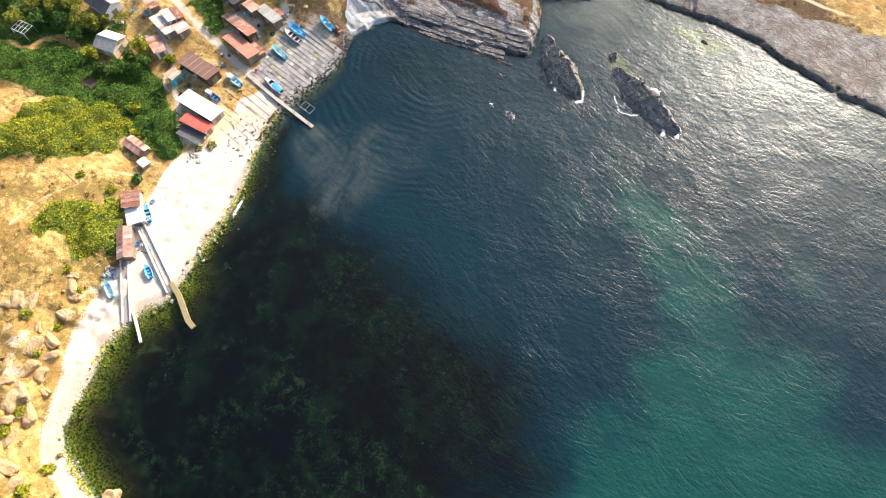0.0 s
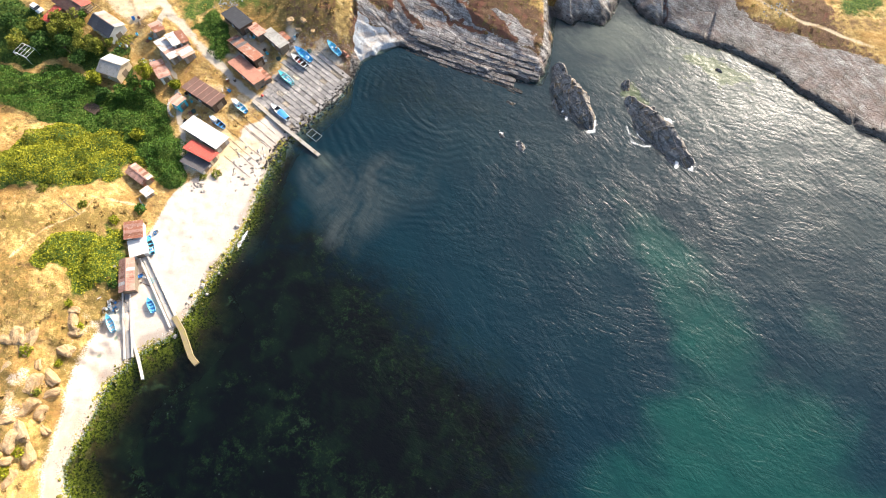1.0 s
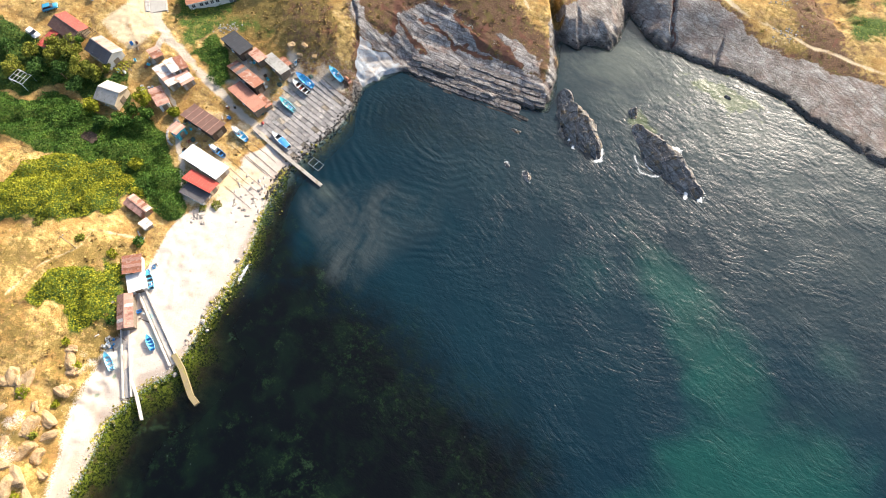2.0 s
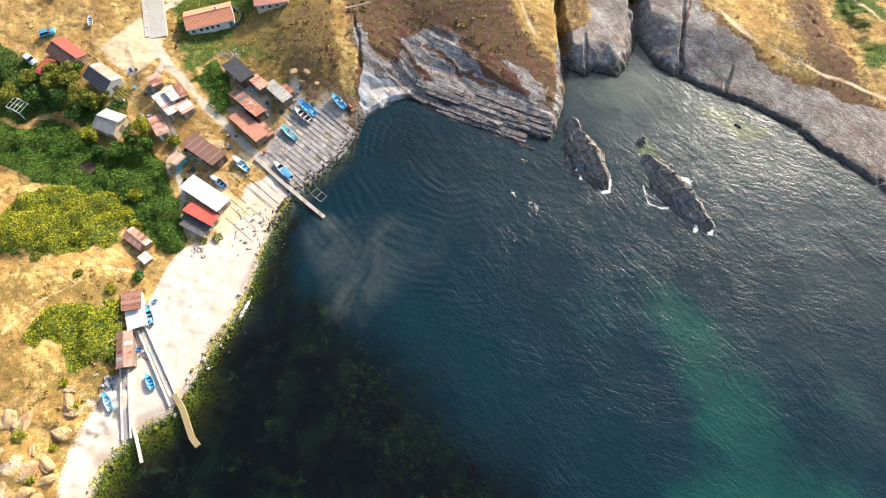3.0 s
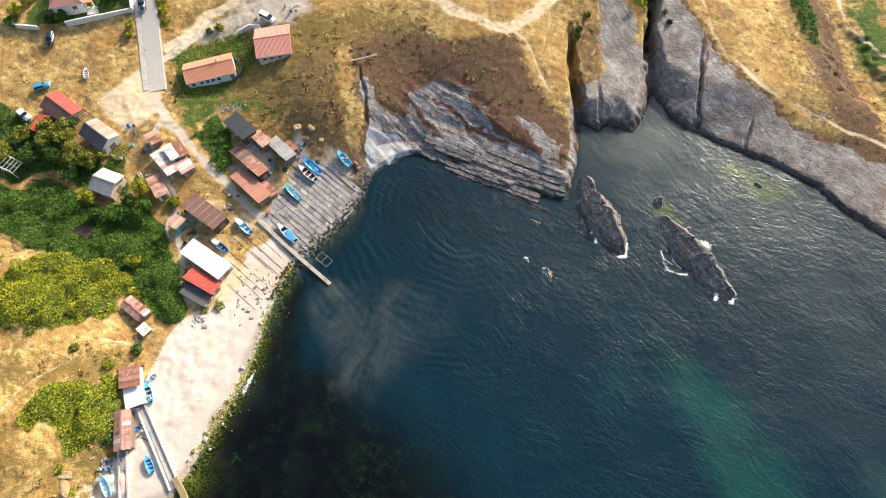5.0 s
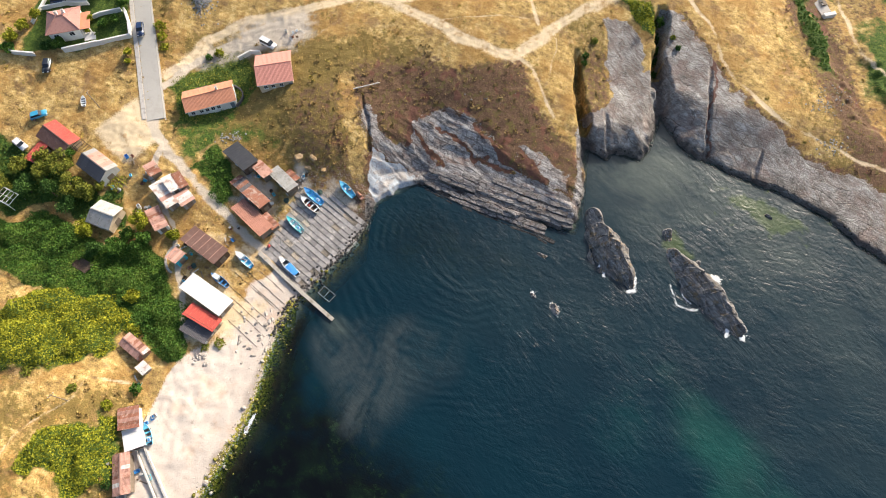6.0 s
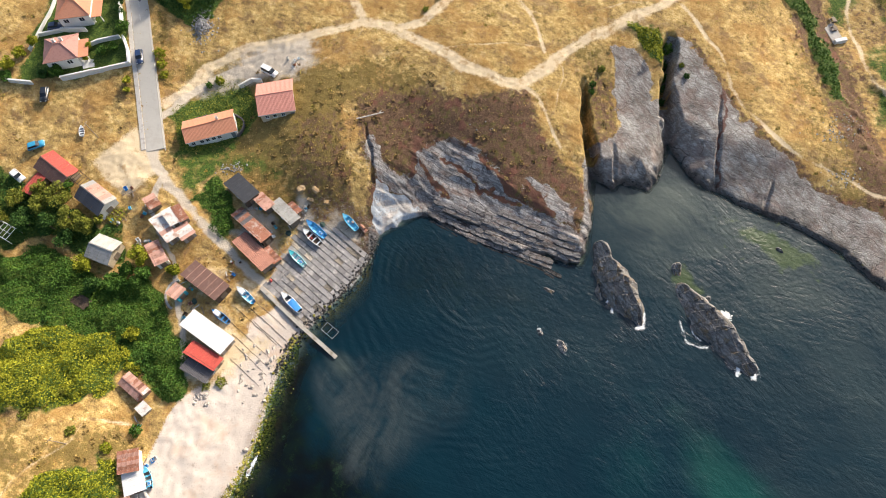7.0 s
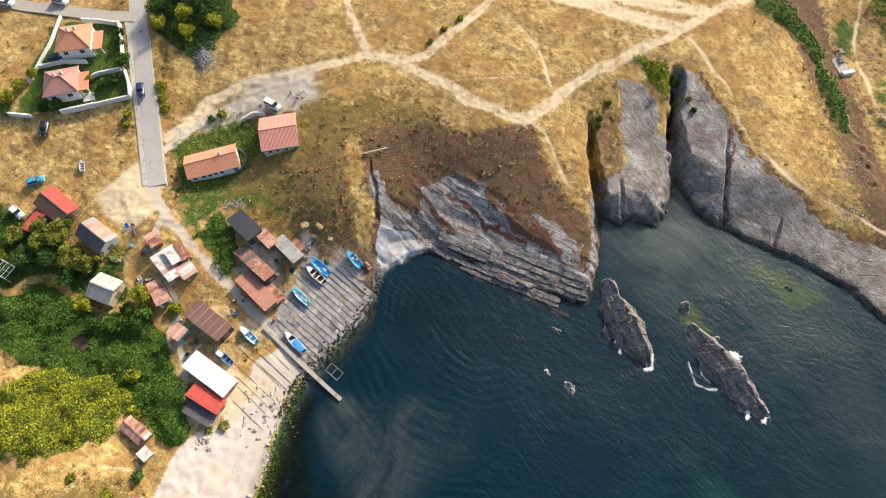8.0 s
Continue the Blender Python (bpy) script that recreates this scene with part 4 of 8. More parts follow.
GZ = np.where(GD < 0, np.maximum(GZ, -7) + shoal * np.minimum(0, 0.9 + GZ) * -0.8, GZ)
HERB_SLOPE = [(-78, 134), (-76, 160), (-60, 163), (-42, 158), (-22, 157), (-8, 148), (-20, 142), (-31, 140), (-31, 120), (-44, 122), (-60, 132)]
herbs = soft_inside(ragged_x, ragged_y, HERB_SLOPE, 4) * 0.8
herbs = np.maximum(herbs, 0.5 * np.clip(1 - np.abs(line_dist(GX, GY, ROAD) - 5) / 4, 0, 1))
herbs = np.maximum(herbs, 0.5 * soft_inside(ragged_x, ragged_y, [(22, 128), (22, 162), (31, 162), (31, 138)], 2))
herbs = np.maximum(herbs, 0.55 * np.clip(1 - np.abs(GX - 82) / 12, 0, 1) * (GY > 120))
herbs = np.maximum(herbs, 0.4 * np.clip((-72 - GX) / 4, 0, 1) * np.clip((76 - GY) / 6, 0, 1))
herbs = herbs * (1 - 0.9 * np.exp(-(line_dist(ragged_x, ragged_y, LIT_RIM) / 2.2) ** 2))
ground = sheet("ground", gx, gy, GZ, M_GROUND, {"cover": (rock, sand, track, green), "wear": (scrub, algae, gravel, wet), "stone": (np.clip((30 - GX) / 8, 0, 1), herbs, soil, cove)})
tagged(ground, "dry golden coastal grassland with pale beach, bedded grey cliffs and dirt tracks", "ground", kind="structure")


def ground_z(x, y):
    """Height of the ground sheet at one place."""
    j, i = np.searchsorted(gx, x) - 1, np.searchsorted(gy, y) - 1
    u, v = (x - gx[j]) / (gx[j + 1] - gx[j]), (y - gy[i]) / (gy[i + 1] - gy[i])
    return float((GZ[i, j] * (1 - u) + GZ[i, j + 1] * u) * (1 - v) + (GZ[i + 1, j] * (1 - u) + GZ[i + 1, j + 1] * u) * v)


# ---- the sea ----
wx, wy = axis_steps(-90, 122, 0.6, -4000, 4200), axis_steps(-12, 145, 0.6, -850, 150)
WX, WY = np.meshgrid(wx, wy)
wd = coast_field(WX, WY)[0]


def blots(spots):
    total = np.zeros_like(WX)
    for x, y, long, wide, turn, much in spots:
        c, s = math.cos(radians(turn)), math.sin(radians(turn))
        u, v = (WX - x) * c + (WY - y) * s, -(WX - x) * s + (WY - y) * c
        total = np.maximum(total, much * np.clip(1.35 - np.hypot(u / long, v / wide) * (1 + 0.22 * value_noise(WX, WY, 9, 81) + 0.12 * value_noise(WX, WY, 4, 82)), 0, 1))
    return total


pale = blots([(44, 62, 20, 8, -65, 0.75), (50, 42, 20, 11, -60, 0.8), (50, 18, 26, 20, 10, 1.0), (40, 2, 36, 16, 10, 1.0), (74, 46, 9, 6, 0, 0.4), (66, 0, 26, 18, 0, 0.9), (22, 70, 30, 20, 60, 0.28)])
WEED_BED = [(-100, 62), (-52, 68), (-44.6, 72.1), (-32.3, 67.2), (-21.6, 59.8), (-11.4, 51.3), (-1.7, 44.6), (13.3, 35.6), (18.8, 25.1), (18.5, 4.1), (16, -40), (-100, -40)]
wob_x, wob_y = WX + 3.0 * value_noise(WX, WY, 8, 101) + 1.2 * value_noise(WX, WY, 3, 102), WY + 3.0 * value_noise(WX, WY, 8, 103) + 1.2 * value_noise(WX, WY, 3, 104)
weed = soft_inside(wob_x, wob_y, WEED_BED, 13.0) * np.clip(1.0 - 0.28 * np.clip((WX + 30) / 34, 0, 1) + 0.15 * value_noise(WX, WY, 14, 105), 0, 1)
weed = np.maximum(weed, 0.42 * soft_inside(wob_x, wob_y, [(-30, 108), (-24, 118), (-16, 121), (-2, 113), (12, 106), (14, 98), (-8, 94), (-26, 96)], 7.0))
weed = np.maximum(weed, 0.8 * soft_inside(wob_x, wob_y, [(-52, 70), (-49, 80), (-44, 91), (-39, 90), (-41, 80), (-37, 71), (-30, 63), (-46, 62)], 3.0))
# small blots are turbid water; the broad faint ones paint reflected sky
milk_glare = blots([(-34, 87, 3.5, 2.2, -40, 0.75), (24, 126, 7, 6, 0, 0.5), (60, 116, 18, 8, -35, 0.7), (36, 124, 16, 12, 0, 1.0), (90, 84, 44, 40, -40, 0.3), (56, 108, 30, 16, -30, 0.5), (12, 94, 30, 15, -20, 0.10)])
PLUME = [(-35.1, 88.2), (-38.7, 84.8), (-37.2, 77.9), (-33.8, 70.6), (-29.7, 64.9), (-25.4, 62.4), (-20.8, 67.5), (-14.5, 73.0), (-7.0, 77.5), (-9.0, 84.3), (-18.9, 87.6), (-26.7, 88.6)]
plume = soft_inside(WX + 1.5 * value_noise(WX, WY, 6, 106), WY + 1.5 * value_noise(WX, WY, 6, 107), PLUME, 2.6) * np.clip(1.05 - (WX + 36) / 40, 0.2, 1)
clear = np.exp(-np.maximum(-wd, 0) / np.where(WX > -28, 0.45, 2.4 + 2.4 * np.clip((54 - WY) / 6, 0, 1)))
bank = np.clip(1.2 * weed_bank(WX, WY), 0, 1)
calm = np.maximum(np.clip(0.78 - (WX + 0.35 * (WY - 90) + 40) / 46, 0, 1), 0.9 * np.clip(1.4 - np.hypot(WX - 33, WY - 122) / 15, 0, 1))
sea = sheet("water", wx, wy, np.zeros_like(WX), M_WATER, {"depth": (clear, pale, weed, milk_glare), "bank": (bank, plume, calm, bank)})
tagged(sea, "dark blue-green sea with small waves and turquoise sandy patches", "water", kind="structure")


# ---- helpers for things ----
rng = random.Random(7)


def part(name, bm, material, parent, label="", smooth=False):
    """Links a bmesh, or a mesh, as one mesh object under a thing or part."""
    if isinstance(bm, bmesh.types.BMesh):
        mesh = bpy.data.meshes.new(name)
        bm.to_mesh(mesh)
        bm.free()
        if smooth:
            mesh.polygons.foreach_set("use_smooth", [True] * len(mesh.polygons))
        mesh.materials.append(material)
    else:
        mesh = bm
    ob = new(name, mesh)
    ob.parent = parent
    if label:
        ob["label"] = label
    return ob


def thing(name, x, y, z, turn, label, category, group=""):
    ob = new(name)
    ob.empty_display_size = 0.3
    ob.matrix_world = pose(x, y, z, 0, 0, turn)
    return tagged(ob, label, category, group)


def box(bm, x0, x1, y0, y1, z0, z1, bevel=0.0):
    made = bmesh.ops.create_cube(bm, size=1, matrix=Matrix.Translation(((x0 + x1) / 2, (y0 + y1) / 2, (z0 + z1) / 2)) @ Matrix.Diagonal((x1 - x0, y1 - y0, z1 - z0, 1)))
    if bevel:
        edges = {e for v in made["verts"] for e in v.link_edges}
        bmesh.ops.bevel(bm, geom=list(edges), offset=bevel, segments=1, affect="EDGES")
    return bm


def boxed(*args, **keys):
    return box(bmesh.new(), *args, **keys)


def rod(bm, a, b, r0, r1=None, sides=6):
    a, b = Vector(a), Vector(b)
    m = Matrix.Translation((a + b) / 2) @ (b - a).to_track_quat("Z", "Y").to_matrix().to_4x4()
    bmesh.ops.create_cone(bm, cap_ends=True, segments=sides, radius1=r0, radius2=r0 if r1 is None else r1, depth=(b - a).length, matrix=m)
    return bm


def low_ground(x, y, turn, long, wide):
    c, s = math.cos(radians(turn)), math.sin(radians(turn))
    spots = [(u * long / 2, v * wide / 2) for u in (-1, 0, 1) for v in (-1, 0, 1)]
    zs = [ground_z(x + u * c - v * s, y + u * s + v * c) for u, v in spots]
    return min(zs), max(zs)


def ribbed(name, wide, run, waves, deep, material):
    """A corrugated sheet, x across the ribs and y down the slope, from (0, 0)."""
    steps = waves * 4
    bm = bmesh.new()
    rows = []
    for y in (0.0, run):
        rows.append([bm.verts.new((wide * i / steps, -y, deep * math.sin(2 * math.pi * waves * i / steps))) for i in range(steps + 1)])
    for i in range(steps):
        bm.faces.new((rows[1][i], rows[1][i + 1], rows[0][i + 1], rows[0][i]))
    bm.normal_update()
    bmesh.ops.solidify(bm, geom=bm.faces[:], thickness=0.02)
    mesh = bpy.data.meshes.new(name)
    bm.to_mesh(mesh)
    bm.free()
    mesh.materials.append(material)
    return mesh


def sheets_on(parent, long, run, top, pitch, side, mats, wide, name="roof_sheet", loose=0.02):
    """Rows of roof sheets on one slope: from the ridge at height top, down towards side (-1: -y, 1: +y)."""
    count = max(1, round(long / wide))
    w = long / count
    kinds = {}
    for i in range(count):
        material = mats[0] if rng.random() < 0.6 else rng.choice(mats)
        if material.name not in kinds:
            kinds[material.name] = ribbed(name, w - 0.015, run, 4, 0.028, material)
        ob = part(name, kinds[material.name], None, parent)
        lift = rng.uniform(0, loose)
        if side < 0:
            ob.matrix_basis = Matrix.Translation((-long / 2 + i * w, 0, top + lift)) @ pose(0, 0, 0, pitch + rng.uniform(-0.4, 0.4), 0, rng.uniform(-0.5, 0.5))
        else:
            ob.matrix_basis = Matrix.Translation((long / 2 - i * w, 0, top + lift)) @ pose(0, 0, 0, pitch + rng.uniform(-0.4, 0.4), 0, 180 + rng.uniform(-0.5, 0.5))


def opening(parent, x, y, z, wide, high, turn, kind="window", material=None):
    """A framed window or a door on a wall, facing -y before the turn."""
    bm = bmesh.new()
    if kind == "door":
        box(bm, -wide / 2, wide / 2, -0.06, 0.02, 0, high, 0.01)
        ob = part("door", bm, material or M_DOOR, parent)
        ob.matrix_basis = pose(x, y, z, 0, 0, turn)
        part("handle", boxed(wide * 0.32, wide * 0.40, -0.12, -0.06, high * 0.48, high * 0.53), M_GREY_ROOF, ob)
        return ob
    f = 0.08
    for a in ((-wide / 2, wide / 2, 0, f), (-wide / 2, wide / 2, high - f, high)):
        box(bm, a[0], a[1], -0.07, 0.02, a[2], a[3])
    for a in ((-wide / 2, -wide / 2 + f), (wide / 2 - f, wide / 2), (-0.03, 0.03)):
        box(bm, a[0], a[1], -0.065, 0.02, f, high - f)
    ob = part("window", bm, M_FRAME, parent)
    ob.matrix_basis = pose(x, y, z, 0, 0, turn)
    part("pane", boxed(-wide / 2 + f, wide / 2 - f, -0.04, 0.0, f, high - f), M_GLASS, ob, "dark window glass")
    part("sill", boxed(-wide / 2 - 0.08, wide / 2 + 0.08, -0.16, -0.02, -0.07, 0.0), M_FRAME, ob)
    return ob


def walls(parent, long, wide, base, eave, material, gable=0.0, thick=0.15):
    """Four walls as parts, with pointed gables where given."""
    for sign in (-1, 1):
        y = sign * (wide / 2 - thick / 2)
        part("wall", boxed(-long / 2, long / 2, y - thick / 2, y + thick / 2, base, eave), material, parent)
    for sign in (-1, 1):
        bm = bmesh.new()
        x = sign * (long / 2 - thick / 2)
        h = wide / 2 - thick - 0.002
        outline = [(-h, base), (h, base), (h, eave), (0, eave + gable), (-h, eave)]
        lower = [bm.verts.new((x - thick / 2, y, z)) for y, z in outline]
        face = bm.faces.new(lower)
        out = bmesh.ops.extrude_face_region(bm, geom=[face])
        bmesh.ops.translate(bm, verts=[v for v in out["geom"] if isinstance(v, bmesh.types.BMVert)], vec=(thick, 0, 0))
        bmesh.ops.recalc_face_normals(bm, faces=bm.faces[:])
        part("wall", bm, material, parent)


def shed(name, label, x, y, turn, long, wide, eave, mats, wall_mat, rise=0.5, kind="gable", sheet_w=1.0, group="", over=0.2, door=True, category="shed", back=None, seams=None):
    low, high = low_ground(x, y, turn, long, wide)
    ob = thing(name, x, y, low, turn, label, category, group)
    over += 0.12
    top = eave * 0.74 + (high - low) * 0.6
    half = wide / 2 + over
    walls(ob, long - 0.2, wide, -0.3, top, wall_mat, rise if kind == "gable" else 0.0)
    if kind == "gable":
        run, pitch = math.hypot(half, rise * half / (wide / 2)), math.degrees(math.atan2(rise, wide / 2))
        for side in (-1, 1):
            sheets_on(ob, long + 2 * over, run, top + rise + 0.05, pitch, side, back if back and side > 0 else mats, sheet_w)
        bm = bmesh.new()
        box(bm, -long / 2 - over, long / 2 + over, -0.14, 0.14, top + rise + 0.05, top + rise + 0.1, 0.02)
        part("ridge_cap", bm, mats[0], ob)
    else:
        pitch = math.degrees(math.atan2(rise, wide))
        holder_top = top + rise + 0.06
        count = max(1, round((long + 2 * over) / sheet_w))
        w = (long + 2 * over) / count
        kinds = {}
        for i in range(count):
            material = mats[0] if rng.random() < 0.6 else rng.choice(mats)
            if material.name not in kinds:
                kinds[material.name] = ribbed("roof_sheet", w - 0.01, (wide + 2 * over) / math.cos(radians(pitch)), 4, 0.008 if material in (M_WHITE_ROOF, M_BLACK_ROOF, M_BROWN_ROOF) else 0.025, material)
            sh = part("roof_sheet", kinds[material.name], None, ob)
            sh.matrix_basis = Matrix.Translation((long / 2 + over - i * w, -half, holder_top + rng.uniform(0, 0.02))) @ pose(0, 0, 0, pitch + rng.uniform(-0.3, 0.3), 0, 180)
            if seams and i:
                seam = part("seam", boxed(-0.05, 0.05, -(wide + 2 * over) / math.cos(radians(pitch)), 0.0, 0.03, 0.06), seams, ob, "pale roof seam")
                seam.matrix_basis = sh.matrix_basis.copy()
        part("beam", boxed(-long / 2, long / 2, -wide / 2 + 0.03, -wide / 2 + 0.15, top, top + rise), M_DARKWOOD, ob)
    if door:
        opening(ob, long / 2 - 0.1, 0, 0.0, min(1.6, wide * 0.5), min(1.9, top - 0.2), 90, "door", M_WOOD)
        opening(ob, 0, -wide / 2, top * 0.45, 0.8, 0.6, 0)
    return ob


def tile_slope(name, pts, material, parent, thick=0.12):
    """A roof slope as a slab from its corner points, with rippled tile courses below its upper edge."""
    bm = bmesh.new()
    face = bm.faces.new([bm.verts.new(p) for p in pts])
    face.normal_update()
    if face.normal.z < 0:
        face.normal_flip()
    out = bmesh.ops.extrude_face_region(bm, geom=[face])
    bmesh.ops.translate(bm, verts=[v for v in out["geom"] if isinstance(v, bmesh.types.BMVert)], vec=(0, 0, -thick))
    bmesh.ops.recalc_face_normals(bm, faces=bm.faces[:])
    return part(name, bm, material, parent)


def tile_courses(parent, long, run, top, pitch, side, material):
    """One gable slope of interlocking tiles: rippled along the eaves, stepped down the slope."""
    across, rows = int(long / 0.3) * 3, int(run / 0.42)
    bm = bmesh.new()
    grid = []
    for r in range(rows):
        for lip in (0, 1):
            v = (r + lip) * run / rows
            lift = 0.05 if lip else 0.015
            grid.append([bm.verts.new((long * i / across, -v, lift + 0.016 * math.sin(2 * math.pi * i / 3))) for i in range(across + 1)])
    for a, b in zip(grid, grid[1:]):
        for i in range(across):
            bm.faces.new((b[i], b[i + 1], a[i + 1], a[i]))
    bm.normal_update()
    bmesh.ops.solidify(bm, geom=bm.faces[:], thickness=0.05)
    ob = part("roof_slope", bm, material, parent)
    x = -long / 2 if side < 0 else long / 2
    ob.matrix_basis = Matrix.Translation((x, 0, top)) @ pose(0, 0, 0, pitch, 0, 0 if side < 0 else 180)
    return ob


# ---- houses ----
def gable_house(label, x, y, turn, long, wide, eave, rise, tile, wall_mat, windows, chimney=True, over=0.35):
    low, high = low_ground(x, y, turn, long, wide)
    ob = thing("house", x, y, low, turn, label, "house")
    top = eave + (high - low) * 0.5
    walls(ob, long, wide, -0.4, top, wall_mat, rise, 0.25)
    half = wide / 2 + over
    run, pitch = math.hypot(half, rise * half / (wide / 2)), math.degrees(math.atan2(rise, wide / 2))
    for side in (-1, 1):
        tile_courses(ob, long + 2 * over, run, top + rise + 0.06, pitch, side, tile)
    bm = bmesh.new()
    for i in range(int((long + 2 * over) / 0.4)):
        a = -long / 2 - over + i * 0.4
        rod(bm, (a, 0, top + rise + 0.07), (a + 0.41, 0, top + rise + 0.09), 0.13, 0.11, 8)
    part("ridge_cap", bm, tile, ob)
    drop = rise * half / (wide / 2)
    for side in (-1, 1):
        e = top + rise - drop
        part("gutter", boxed(-long / 2 - over, long / 2 + over, side * half - 0.07, side * half + 0.07, e - 0.06, e + 0.04, 0.02), M_FRAME, ob)
    if chimney:
        ch = part("chimney", boxed(long * 0.2 - 0.25, long * 0.2 + 0.25, 0.3, 0.8, top + rise * 0.3, top + rise + 0.7), M_PLASTER, ob)
        part("chimney_cap", boxed(long * 0.2 - 0.32, long * 0.2 + 0.32, 0.23, 0.87, top + rise + 0.72, top + rise + 0.80), M_CONCRETE, ch)
    for k, wx_ in enumerate(windows):
        opening(ob, wx_, -wide / 2 - 0.01, top - 1.75, 0.95, 1.15, 0)
    opening(ob, long / 2 + 0.01, 0, top - 1.75, 0.9, 1.1, 90)
    opening(ob, long * 0.42, -wide / 2 - 0.01, 0.05, 0.95, 2.0, 0, "door")
    return ob


def villa(x, y, turn, long, wide, eave, rise, label, tile):
    low, high = low_ground(x, y, turn, long, wide)
    ob = thing("villa", x, y, low, turn, label, "house", "white villas behind the garden wall")
    top = eave + (high - low) * 0.5
    walls(ob, long, wide, -0.4, top, M_PLASTER, 0.0, 0.3)
    hx, hy, r = long / 2 + 0.45, wide / 2 + 0.45, max(0.4, long / 2 - wide / 2 + 0.6)
    a, b, c, d = (-hx, -hy, top), (hx, -hy, top), (hx, hy, top), (-hx, hy, top)
    e, f = (-r, 0, top + rise), (r, 0, top + rise)
    for pts in ((a, b, f, e), (c, d, e, f), (b, c, f), (d, a, e)):
        tile_slope("roof_slope", pts, tile, ob)
    bm = bmesh.new()
    for p, q in ((a, e), (d, e), (b, f), (c, f), (e, f)):
        rod(bm, (p[0], p[1], p[2] + 0.03), (q[0], q[1], q[2] + 0.03), 0.11, 0.11, 6)
    part("ridge_cap", bm, tile, ob)
    for cx, cy in ((-0.8, 0.9), (0.9, 1.1)):
        ch = part("chimney", boxed(cx - 0.3, cx + 0.3, cy - 0.25, cy + 0.25, top + 0.8, top + rise + 0.5, 0.02), M_PLASTER, ob)
        part("chimney_cap", boxed(cx - 0.36, cx + 0.36, cy - 0.31, cy + 0.31, top + rise + 0.52, top + rise + 0.6), M_CONCRETE, ch)
    # a side wing with a flat terrace roof and a porch
    part("terrace", boxed(long / 2, long / 2 + 2.8, -wide / 2 - 1.2, wide / 2 - 1.2, -0.5, 0.45, 0.03), M_PLASTER, ob)
    for sx in (0.25, 2.2):
        part("porch_post", boxed(long / 2 + sx - 0.1, long / 2 + sx + 0.1, -wide / 2 + 0.5, -wide / 2 + 0.7, 0.5, 2.6), M_PLASTER, ob)
    part("porch_roof", boxed(long / 2 + 0.02, long / 2 + 2.5, -wide / 2 + 0.3, wide / 2 - 1.0, 2.6, 2.75, 0.03), M_TILE, ob)
    for wx_ in (-long * 0.28, long * 0.22):
        opening(ob, wx_, -wide / 2 - 0.01, top - 1.9, 1.3, 1.2, 0)
    opening(ob, -long / 2 - 0.01, 0.5, top - 1.9, 1.0, 1.2, -90)
    opening(ob, long / 2 + 0.01, 1.0, 0.55, 1.0, 2.0, 90, "door")
    return ob


gable_house("long white bungalow with an orange tiled gable roof on the slope", -66.9, 142.4, 16, 11.6, 5.8, 2.4, 1.2, M_TILE, M_PLASTER, (-4.6, -2.6, -1.2, 0.2, 1.6))
gable_house("square house with a salmon tiled roof beside the dirt track", -51.4, 149.3, 9.5, 8.2, 8.8, 1.9, 1.4, M_SALMON, M_OCHRE, (-2.6, -0.8, 1.2), False)
villa(-103.2, 174.6, 8, 7.6, 7.2, 3.6, 1.7, "white two-storey villa with a hipped red tile roof", M_TILE)
villa(-104.6, 162.6, 12, 7.4, 7.0, 2.9, 1.7, "white villa with a hipped brown-red roof and two chimneys", M_TILE_OLD)

shed("house", "old farmhouse with a bright red and brown metal roof", -101.3, 131.6, -37, 9.0, 5.2, 2.2, [M_BROWN_ROOF], M_OCHRE, 0.95, sheet_w=1.1, category="house", back=[M_TILE_RED])
shed("outbuilding", "low outbuilding with a red sheet roof by the farmhouse", -105.8, 128.0, 62, 4.8, 2.6, 2.2, [M_TILE_RED], M_OCHRE, 0.4, "mono")
shed("house", "narrow house with a dark grey roof and white gable", -90.6, 124.0, -37, 7.8, 5.0, 3.0, [M_SLATE], M_PLASTER, 1.2, sheet_w=1.3, category="house", back=[M_RUST_PALE, M_GREY_ROOF])
shed("house", "small house with a pale grey sheet roof among the trees", -86.9, 111.8, -22, 5.6, 5.4, 3.0, [M_GREY_ROOF], M_OCHRE, 1.1, sheet_w=1.0, category="house", back=[M_PALE_ROOF])

# ---- fishermen's sheds ----
G = "fishermen's sheds above the slipway"
shed("shed", "small hut with a patchy rust-red sheet roof", -77.5, 122.8, -50, 3.2, 2.2, 2.0, [M_RUST, M_RUST_PALE], M_WOOD, 0.3, "mono", 0.8, G)
shed("shed", "long low hut with white and rusty roof sheets", -74.2, 116.7, -48, 7.4, 2.3, 2.0, [M_STAINED, M_RUST, M_RUST_PALE], M_BLOCK, 0.3, "mono", 1.2, G)
shed("shed", "white-roofed hut squeezed between rusty sheds", -72.8, 119.2, -51, 4.4, 2.1, 2.3, [M_STAINED], M_PLASTER, 0.3, "mono", 1.1, G, over=0.1)
shed("shed", "narrow hut with a dark rusted roof", -71.0, 120.2, -52, 4.4, 1.6, 2.0, [M_RUST], M_WOOD, 0.3, "mono", 0.7, G, over=0.1)
shed("shed", "boxy hut with a stained white sheet roof", -69.5, 115.9, -48, 3.2, 2.9, 2.2, [M_STAINED, M_RUST_PALE], M_BLOCK, 0.3, "mono", 1.0, G)
shed("shed", "hut with an orange rusted roof and white ridge end", -75.2, 111.0, -57, 5.6, 2.5, 2.2, [M_RUST_PALE, M_RUST, M_TILE], M_PLASTER, 0.35, "mono", 0.9, G)
